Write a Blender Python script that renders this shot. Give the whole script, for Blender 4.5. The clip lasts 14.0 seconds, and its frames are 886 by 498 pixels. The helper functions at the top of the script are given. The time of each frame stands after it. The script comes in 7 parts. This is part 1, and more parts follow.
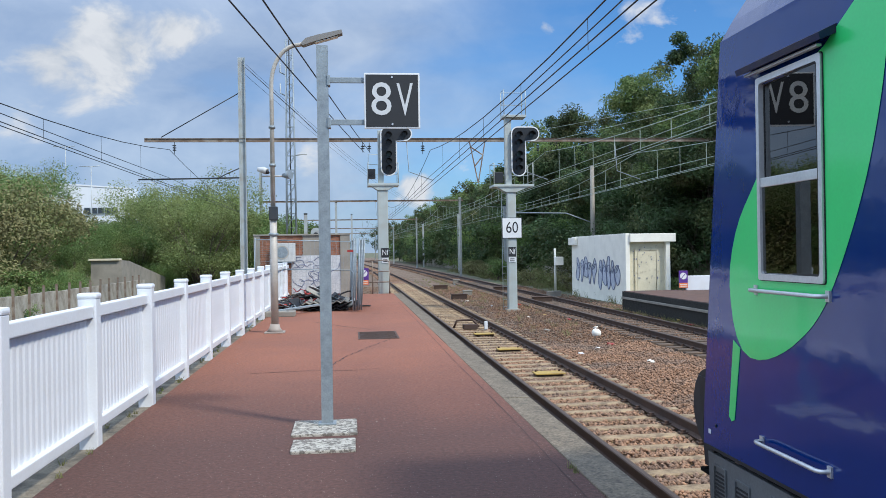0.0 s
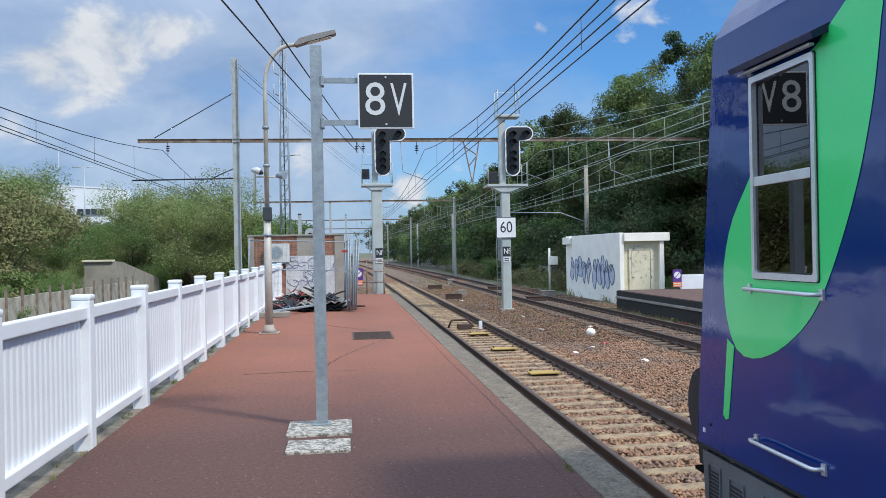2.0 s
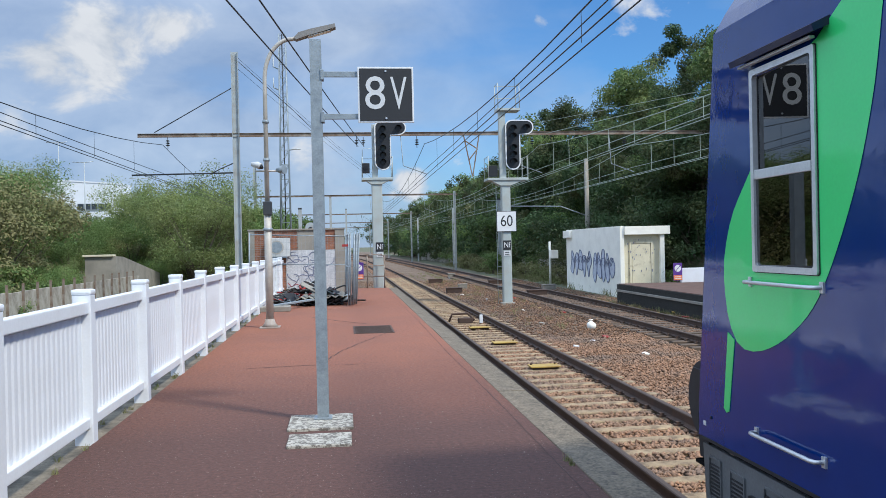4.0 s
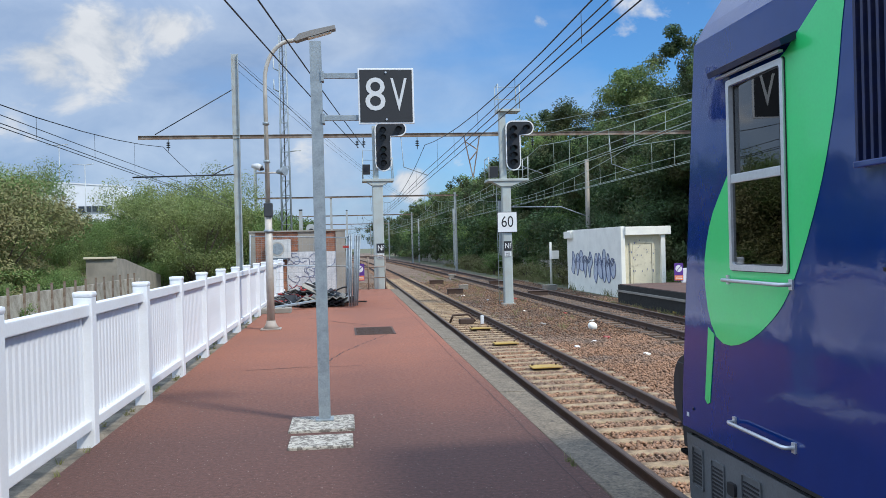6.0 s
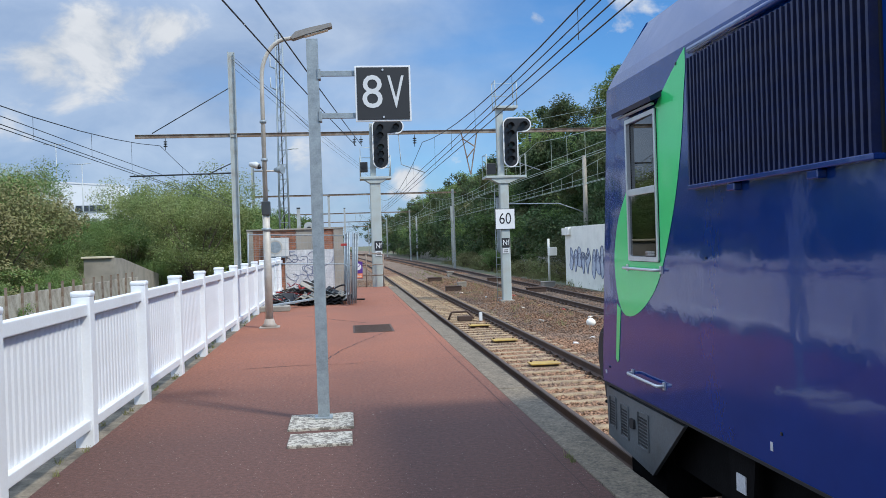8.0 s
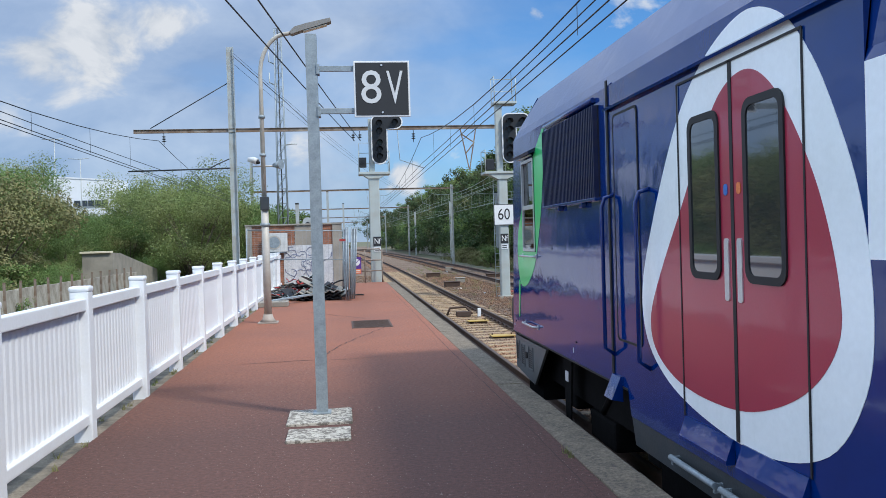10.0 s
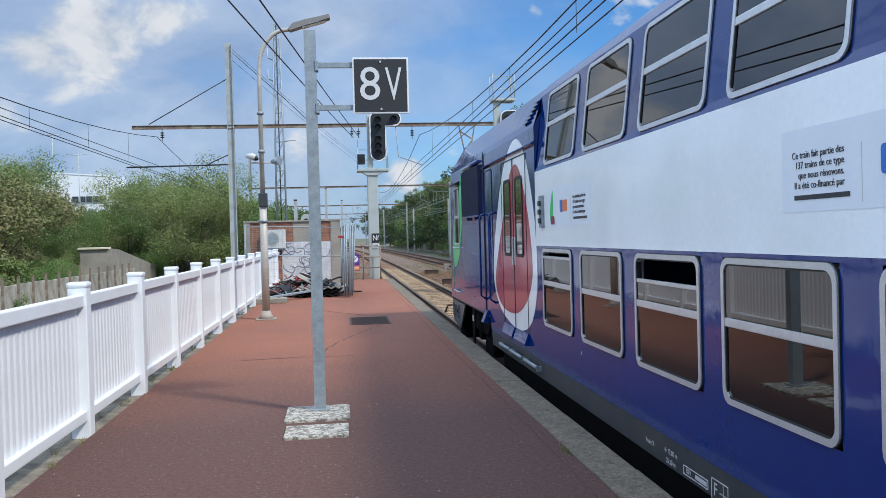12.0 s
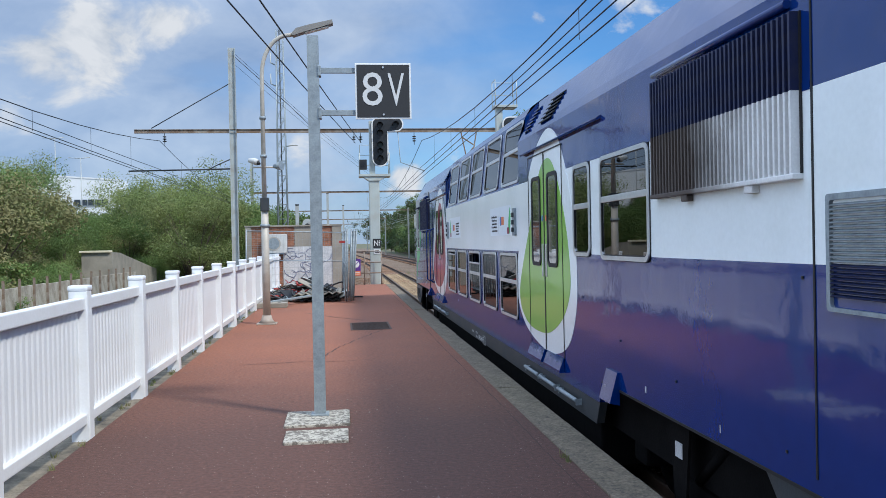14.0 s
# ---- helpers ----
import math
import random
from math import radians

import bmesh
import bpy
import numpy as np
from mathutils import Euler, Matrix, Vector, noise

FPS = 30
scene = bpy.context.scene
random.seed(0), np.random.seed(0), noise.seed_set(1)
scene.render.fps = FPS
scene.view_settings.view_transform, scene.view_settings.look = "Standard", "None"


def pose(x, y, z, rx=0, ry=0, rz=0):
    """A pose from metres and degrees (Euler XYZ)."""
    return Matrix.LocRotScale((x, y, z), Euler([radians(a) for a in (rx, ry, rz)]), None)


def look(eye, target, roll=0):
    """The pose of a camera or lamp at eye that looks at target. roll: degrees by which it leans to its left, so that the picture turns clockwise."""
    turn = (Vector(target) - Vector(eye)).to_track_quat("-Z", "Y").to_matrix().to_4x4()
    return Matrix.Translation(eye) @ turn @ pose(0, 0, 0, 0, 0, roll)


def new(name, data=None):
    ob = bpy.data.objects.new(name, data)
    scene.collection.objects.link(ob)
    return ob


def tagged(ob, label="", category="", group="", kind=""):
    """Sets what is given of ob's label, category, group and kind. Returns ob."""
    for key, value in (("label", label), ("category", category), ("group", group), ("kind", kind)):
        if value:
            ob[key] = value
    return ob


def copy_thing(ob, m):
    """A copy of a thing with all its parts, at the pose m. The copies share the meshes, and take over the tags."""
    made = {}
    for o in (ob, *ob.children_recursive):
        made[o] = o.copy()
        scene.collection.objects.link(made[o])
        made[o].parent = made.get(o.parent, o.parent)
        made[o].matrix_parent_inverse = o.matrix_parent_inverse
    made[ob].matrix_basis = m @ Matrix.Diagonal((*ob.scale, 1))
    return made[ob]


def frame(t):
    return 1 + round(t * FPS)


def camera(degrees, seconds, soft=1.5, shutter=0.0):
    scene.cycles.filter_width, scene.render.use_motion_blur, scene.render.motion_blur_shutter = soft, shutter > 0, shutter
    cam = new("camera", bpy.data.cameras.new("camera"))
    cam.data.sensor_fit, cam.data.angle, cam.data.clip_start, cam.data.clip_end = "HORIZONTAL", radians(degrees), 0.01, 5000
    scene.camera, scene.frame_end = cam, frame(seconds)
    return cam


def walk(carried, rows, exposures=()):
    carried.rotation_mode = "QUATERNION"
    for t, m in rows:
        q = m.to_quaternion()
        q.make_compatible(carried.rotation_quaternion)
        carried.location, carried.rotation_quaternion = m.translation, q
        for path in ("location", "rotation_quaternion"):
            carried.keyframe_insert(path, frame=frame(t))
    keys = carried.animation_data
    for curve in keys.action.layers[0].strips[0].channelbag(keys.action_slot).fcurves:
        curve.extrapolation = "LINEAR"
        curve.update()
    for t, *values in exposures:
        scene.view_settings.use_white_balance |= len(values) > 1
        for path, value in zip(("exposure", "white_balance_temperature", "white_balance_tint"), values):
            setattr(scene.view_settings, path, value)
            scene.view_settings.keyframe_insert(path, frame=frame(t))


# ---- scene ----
EYE = (0.0, 0.0, 1.77)


def aim(turn, tilt, lean):
    """Camera pose: degrees to the right of the track's line, degrees up, degrees of roll."""
    return Matrix.Translation(EYE) @ pose(0, 0, 0, 90 + tilt, 0, -turn) @ pose(0, 0, 0, 0, 0, lean)


cam = camera(55.19, 14.0, soft=0.6)
walk(cam, [
    (0.0, aim(6.220, 0.141, -0.88)),
    (0.5, aim(6.266, -0.042, -0.92)),
    (1.0, aim(6.468, -0.153, -1.04)),
    (1.5, aim(6.522, -0.004, -1.07)),
    (2.0, aim(6.602, 0.130, -1.09)),
    (2.5, aim(6.697, -0.012, -1.15)),
    (3.0, aim(6.617, -0.176, -1.20)),
    (5.5, aim(6.514, -0.310, -1.29)),
    (6.0, aim(6.514, -0.210, -1.45)),
    (6.5, aim(6.586, -0.157, -1.61)),
    (7.0, aim(6.697, -0.195, -1.69)),
    (7.5, aim(6.670, -0.314, -1.77)),
    (8.0, aim(6.640, -0.401, -1.81)),
    (10.5, aim(6.751, -0.722, -1.69)),
    (11.0, aim(6.774, -0.680, -1.68)),
    (11.5, aim(6.758, -0.814, -1.69)),
    (12.0, aim(6.827, -0.909, -1.55)),
    (12.5, aim(6.735, -0.879, -1.29)),
    (13.0, aim(6.678, -0.703, -1.29)),
    (13.5, aim(6.674, -0.585, -1.27)),
    (14.0, aim(6.755, -0.512, -1.13)),
])

# ---- light ----
SUN_AZ, SUN_EL = 133.0, 47.0      # clockwise from the track's far end; height
world = bpy.data.worlds.new("sky")
scene.world = world
world.use_nodes = True
wn, wl = world.node_tree.nodes, world.node_tree.links
wn.clear()


def wnode(kind, **values):
    n = wn.new(kind)
    for k, v in values.items():
        n.inputs[k].default_value = v
    return n


def wmath(op, a, b=None, clamp=False):
    n = wn.new("ShaderNodeMath")
    n.operation, n.use_clamp = op, clamp
    for i, v in enumerate((a, b)):
        if v is None:
            continue
        if isinstance(v, (int, float)):
            n.inputs[i].default_value = v
        else:
            wl.new(v, n.inputs[i])
    return n.outputs[0]


def build_sky():
    sky = wn.new("ShaderNodeTexSky")
    sky.sky_type, sky.sun_disc = "NISHITA", False
    sky.sun_elevation, sky.sun_rotation = radians(SUN_EL), radians(SUN_AZ)
    sky.air_density, sky.dust_density, sky.ozone_density = 1.0, 0.6, 2.5
    dim = wn.new("ShaderNodeVectorMath")
    dim.operation = "MULTIPLY"
    dim.inputs[1].default_value = (0.060, 0.109, 0.155)
    wl.new(sky.outputs[0], dim.inputs[0])
    tc = wn.new("ShaderNodeTexCoord")
    sep = wn.new("ShaderNodeSeparateXYZ")
    wl.new(tc.outputs["Generated"], sep.inputs[0])
    x, y, z = sep.outputs
    up = wmath("MAXIMUM", z, 0.0)
    den = wmath("ADD", up, 0.30)
    com = wn.new("ShaderNodeCombineXYZ")
    wl.new(wmath("DIVIDE", x, den), com.inputs[0])
    wl.new(wmath("DIVIDE", y, den), com.inputs[1])
    wl.new(wmath("MULTIPLY", up, 6.0), com.inputs[2])
    heaps = wn.new("ShaderNodeCombineXYZ")
    for k, (axis, size) in enumerate(((x, 1.9), (y, 1.9), (z, 2.9))):
        wl.new(wmath("MULTIPLY", axis, size), heaps.inputs[k])

    def cloud_noise(scale, detail, rough, warp, shift, space=com):
        n = wnode("ShaderNodeTexNoise", Scale=scale, Detail=detail, Roughness=rough, Distortion=warp)
        o = wn.new("ShaderNodeVectorMath")
        o.inputs[1].default_value = shift
        wl.new(space.outputs[0], o.inputs[0])
        wl.new(o.outputs[0], n.inputs["Vector"])
        return n.outputs["Fac"]

    def bump(direction, width, height):
        """A heap of cloud about one direction of the sky."""
        d = wn.new("ShaderNodeVectorMath")
        d.operation = "DISTANCE"
        d.inputs[1].default_value = Vector(direction).normalized()
        wl.new(tc.outputs["Generated"], d.inputs[0])
        return wmath("MULTIPLY", wmath("SUBTRACT", 1.0, wmath("DIVIDE", d.outputs["Value"], width), clamp=True), height)

    def over(base, colour, factor):
        m = wn.new("ShaderNodeMix")
        m.data_type = "RGBA"
        wl.new(factor, m.inputs[0])
        wl.new(base, m.inputs[6])
        wl.new(colour, m.inputs[7])
        return m.outputs[2]

    def ramp(fac, p0, c0, p1, c1):
        t = wn.new("ShaderNodeValToRGB")
        e = t.color_ramp.elements
        e[0].position, e[0].color, e[1].position, e[1].color = p0, (*c0, 1), p1, (*c1, 1)
        wl.new(fac, t.inputs[0])
        g = wn.new("ShaderNodeVectorMath")
        g.operation = "SCALE"
        wl.new(t.outputs[0], g.inputs[0])
        # cloud is brighter overhead, as under a thin deck
        # and brighter opposite the sun, where its lit side is seen
        deck = wmath("ADD", 0.97, wmath("MULTIPLY", wmath("SUBTRACT", up, 0.25, clamp=True), 3.4))
        away = wmath("MULTIPLY", wmath("SUBTRACT", wmath("MULTIPLY", x, -1.0), 0.38, clamp=True), 1.8)
        wl.new(wmath("ADD", deck, away), g.inputs["Scale"])
        return g.outputs[0]
    puff = cloud_noise(6.5, 12.0, 0.56, 0.35, (1.7, 5.3, 0.6), heaps)
    soft = cloud_noise(0.7, 7.0, 0.5, 0.3, (0.4, 2.2, 0.0))
    heap = cloud_noise(2.6, 12.0, 0.55, 0.2, (3.7, 1.3, 0.0), heaps)
    cover = wmath("ADD", wmath("MULTIPLY", x, -0.75), wmath("MULTIPLY", wmath("SUBTRACT", up, 0.3, clamp=True), 0.5))
    veil = wmath("MULTIPLY", wmath("SUBTRACT", wmath("ADD", wmath("ADD", soft, cover), wmath("MULTIPLY", heap, 0.25)), 0.35), 3.4, clamp=True)
    low = wmath("MULTIPLY", wmath("SUBTRACT", 0.12, up, clamp=True), 8.0, clamp=True)
    veil = wmath("MULTIPLY", wmath("MAXIMUM", veil, low), 0.88)
    piles = 0.0
    for direction, width, height in (((-0.253, 0.941, 0.225), 0.10, 0.42),
                                     ((-0.307, 0.929, 0.207), 0.085, 0.38),
                                     ((-0.193, 0.95, 0.243), 0.065, 0.36),
                                     ((-0.296, 0.936, 0.191), 0.075, 0.30),
                                     ((-0.34, 0.931, 0.133), 0.06, 0.16),
                                     ((0.075, 0.994, 0.075), 0.04, 0.42),
                                     ((0.058, 0.996, 0.062), 0.03, 0.26),
                                     ((0.222, 0.942, 0.252), 0.028, 0.26),
                                     ((0.321, 0.914, 0.262), 0.055, 0.26),
                                     ((-0.043, 0.994, 0.096), 0.04, 0.18),
                                     ((0.175, 0.953, 0.248), 0.04, 0.12)):
        piles = wmath("MAXIMUM", piles, bump(direction, width, height))
    lumps = wmath("ADD", wmath("MULTIPLY", heap, 0.55), wmath("MULTIPLY", puff, 0.6))
    thick = wmath("MULTIPLY", wmath("SUBTRACT", wmath("ADD", wmath("ADD", wmath("MULTIPLY", heap, 0.25), wmath("MULTIPLY", puff, 0.9)), piles), 0.76), 7.0, clamp=True)
    sky_c = over(dim.outputs[0], ramp(lumps, 0.40, (0.29, 0.41, 0.63), 0.74, (0.53, 0.635, 0.80)), veil)
    shade = wmath("ADD", wmath("MULTIPLY", puff, 1.1), wmath("MULTIPLY", piles, 0.5))
    sky_c = over(sky_c, ramp(shade, 0.52, (0.42, 0.50, 0.62), 0.78, (0.74, 0.78, 0.84)), thick)
    bg = wnode("ShaderNodeBackground", Strength=1.0)
    wl.new(sky_c, bg.inputs[0])
    out = wn.new("ShaderNodeOutputWorld")
    wl.new(bg.outputs[0], out.inputs[0])


build_sky()
sun = new("sun", bpy.data.lights.new("sun", "SUN"))
sun.data.energy, sun.data.angle, sun.data.color = 3.6, radians(7), (1.0, 0.965, 0.88)
sd = Vector((math.sin(radians(SUN_AZ)) * math.cos(radians(SUN_EL)), math.cos(radians(SUN_AZ)) * math.cos(radians(SUN_EL)), math.sin(radians(SUN_EL))))
sun.matrix_world = look(sd * 60, (0, 0, 0))
scene.view_settings.exposure = 0.0


# ---- materials ----
def material(name, color, rough=0.7, metal=0.0, vary=0.25, scale=6.0, fine=60.0, bump=0.15, dist=0.01, coat=0.0,
             second=None, patch=1.2, amount=0.35, island=0.0, spec=0.5, trans=0.0, lo=0.45, hi=0.62, ytint=None, gloss=1.5, polish=0.04, wave=0.0):
    """A surface with a base colour that varies at two scales, a second colour in patches, and fine relief."""
    m = bpy.data.materials.new(name)
    m.use_nodes = True
    nt = m.node_tree
    n, l = nt.nodes, nt.links
    b = n["Principled BSDF"]
    b.inputs["Roughness"].default_value, b.inputs["Metallic"].default_value = rough, metal
    b.inputs["Coat Weight"].default_value, b.inputs["Coat Roughness"].default_value, b.inputs["Coat IOR"].default_value = coat, polish, gloss
    b.inputs["Specular IOR Level"].default_value = spec
    tc = n.new("ShaderNodeTexCoord")
    a = n.new("ShaderNodeTexNoise")
    a.inputs["Scale"].default_value, a.inputs["Detail"].default_value = scale, 6.0
    c = n.new("ShaderNodeTexNoise")
    c.inputs["Scale"].default_value, c.inputs["Detail"].default_value = fine, 4.0
    l.new(tc.outputs["Object"], a.inputs["Vector"])
    l.new(tc.outputs["Object"], c.inputs["Vector"])
    # two scales of lightness
    s = n.new("ShaderNodeMath")
    s.operation = "ADD"
    l.new(a.outputs["Fac"], s.inputs[0])
    l.new(c.outputs["Fac"], s.inputs[1])
    value = n.new("ShaderNodeMapRange")
    value.inputs["From Min"].default_value, value.inputs["From Max"].default_value = 0.6, 1.4
    value.inputs["To Min"].default_value, value.inputs["To Max"].default_value = 1 - vary, 1 + vary
    l.new(s.outputs[0], value.inputs["Value"])
    last = None
    if second:
        p = n.new("ShaderNodeTexNoise")
        p.inputs["Scale"].default_value, p.inputs["Detail"].default_value, p.inputs["Roughness"].default_value = patch, 8.0, 0.65
        l.new(tc.outputs["Object"], p.inputs["Vector"])
        r = n.new("ShaderNodeMapRange")
        r.inputs["From Min"].default_value, r.inputs["From Max"].default_value, r.inputs["To Max"].default_value = lo, hi, amount
        l.new(p.outputs["Fac"], r.inputs["Value"])
        mx = n.new("ShaderNodeMix")
        mx.data_type = "RGBA"
        mx.inputs[6].default_value, mx.inputs[7].default_value = (*color, 1), (*second, 1)
        l.new(r.outputs[0], mx.inputs[0])
        last = mx.outputs[2]
    if ytint:      # a tint with a ragged edge, up to a line across
        y0, y1, tint, reach, size = ytint
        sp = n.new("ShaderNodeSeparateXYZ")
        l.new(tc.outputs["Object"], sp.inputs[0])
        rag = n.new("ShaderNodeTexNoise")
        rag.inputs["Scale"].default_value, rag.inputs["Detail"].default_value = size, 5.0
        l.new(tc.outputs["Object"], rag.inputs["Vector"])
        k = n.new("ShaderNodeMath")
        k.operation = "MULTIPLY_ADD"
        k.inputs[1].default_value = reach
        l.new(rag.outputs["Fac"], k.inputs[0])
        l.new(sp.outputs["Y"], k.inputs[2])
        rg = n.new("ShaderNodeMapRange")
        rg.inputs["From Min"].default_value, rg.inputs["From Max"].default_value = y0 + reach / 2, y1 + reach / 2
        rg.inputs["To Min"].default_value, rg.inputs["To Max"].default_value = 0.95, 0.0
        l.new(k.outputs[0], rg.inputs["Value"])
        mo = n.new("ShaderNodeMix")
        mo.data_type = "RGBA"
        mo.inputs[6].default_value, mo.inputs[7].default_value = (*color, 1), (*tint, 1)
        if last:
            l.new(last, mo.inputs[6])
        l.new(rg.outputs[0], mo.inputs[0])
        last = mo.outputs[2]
    hsv = n.new("ShaderNodeHueSaturation")
    hsv.inputs["Color"].default_value = (*color, 1)
    if last:
        l.new(last, hsv.inputs["Color"])
    v = value.outputs[0]
    if island:
        geo = n.new("ShaderNodeNewGeometry")
        info = n.new("ShaderNodeObjectInfo")
        add = n.new("ShaderNodeMath")
        add.operation = "ADD"
        l.new(geo.outputs["Random Per Island"], add.inputs[0])
        l.new(info.outputs["Random"], add.inputs[1])
        ir = n.new("ShaderNodeMapRange")
        ir.inputs["From Max"].default_value = 2.0
        ir.inputs["To Min"].default_value, ir.inputs["To Max"].default_value = 1 - island, 1 + island
        l.new(add.outputs[0], ir.inputs["Value"])
        mul = n.new("ShaderNodeMath")
        mul.operation = "MULTIPLY"
        l.new(v, mul.inputs[0])
        l.new(ir.outputs[0], mul.inputs[1])
        v = mul.outputs[0]
    l.new(v, hsv.inputs["Value"])
    l.new(hsv.outputs[0], b.inputs["Base Color"])
    if bump:
        bp = n.new("ShaderNodeBump")
        bp.inputs["Strength"].default_value, bp.inputs["Distance"].default_value = bump, dist
        l.new(s.outputs[0], bp.inputs["Height"])
        l.new(bp.outputs[0], b.inputs["Normal"])
    if wave:      # lacquer that is not quite flat: broad dents and fine orange peel
        broad, peel = n.new("ShaderNodeTexNoise"), n.new("ShaderNodeTexNoise")
        broad.inputs["Scale"].default_value, broad.inputs["Detail"].default_value = 2.6, 2.0
        peel.inputs["Scale"].default_value, peel.inputs["Detail"].default_value = 26.0, 2.0
        l.new(tc.outputs["Object"], broad.inputs["Vector"])
        l.new(tc.outputs["Object"], peel.inputs["Vector"])
        bb, pb = n.new("ShaderNodeBump"), n.new("ShaderNodeBump")
        bb.inputs["Strength"].default_value, bb.inputs["Distance"].default_value = 1.0, 0.004 * wave
        pb.inputs["Strength"].default_value, pb.inputs["Distance"].default_value = 1.0, 0.0003 * wave
        l.new(broad.outputs["Fac"], bb.inputs["Height"])
        l.new(peel.outputs["Fac"], pb.inputs["Height"])
        l.new(bb.outputs[0], pb.inputs["Normal"])
        l.new(pb.outputs[0], b.inputs["Coat Normal"])
    if trans:
        t = n.new("ShaderNodeBsdfTranslucent")
        l.new(hsv.outputs[0], t.inputs["Color"])
        ms = n.new("ShaderNodeMixShader")
        ms.inputs[0].default_value = trans
        l.new(b.outputs[0], ms.inputs[1])
        l.new(t.outputs[0], ms.inputs[2])
        l.new(ms.outputs[0], n["Material Output"].inputs[0])
    return m


def glass(name, tint, rough=0.01):
    """A thin pane: clear, tinted, with a true mirror gloss."""
    m = bpy.data.materials.new(name)
    m.use_nodes = True
    n, l = m.node_tree.nodes, m.node_tree.links
    n.remove(n["Principled BSDF"])
    t, g, f, mx = (n.new(k) for k in ("ShaderNodeBsdfTransparent", "ShaderNodeBsdfGlossy", "ShaderNodeFresnel", "ShaderNodeMixShader"))
    t.inputs[0].default_value = (*tint, 1)
    g.inputs["Roughness"].default_value = rough
    f.inputs["IOR"].default_value = 2.15
    l.new(f.outputs[0], mx.inputs[0])
    l.new(t.outputs[0], mx.inputs[1])
    l.new(g.outputs[0], mx.inputs[2])
    l.new(mx.outputs[0], n["Material Output"].inputs[0])
    return m


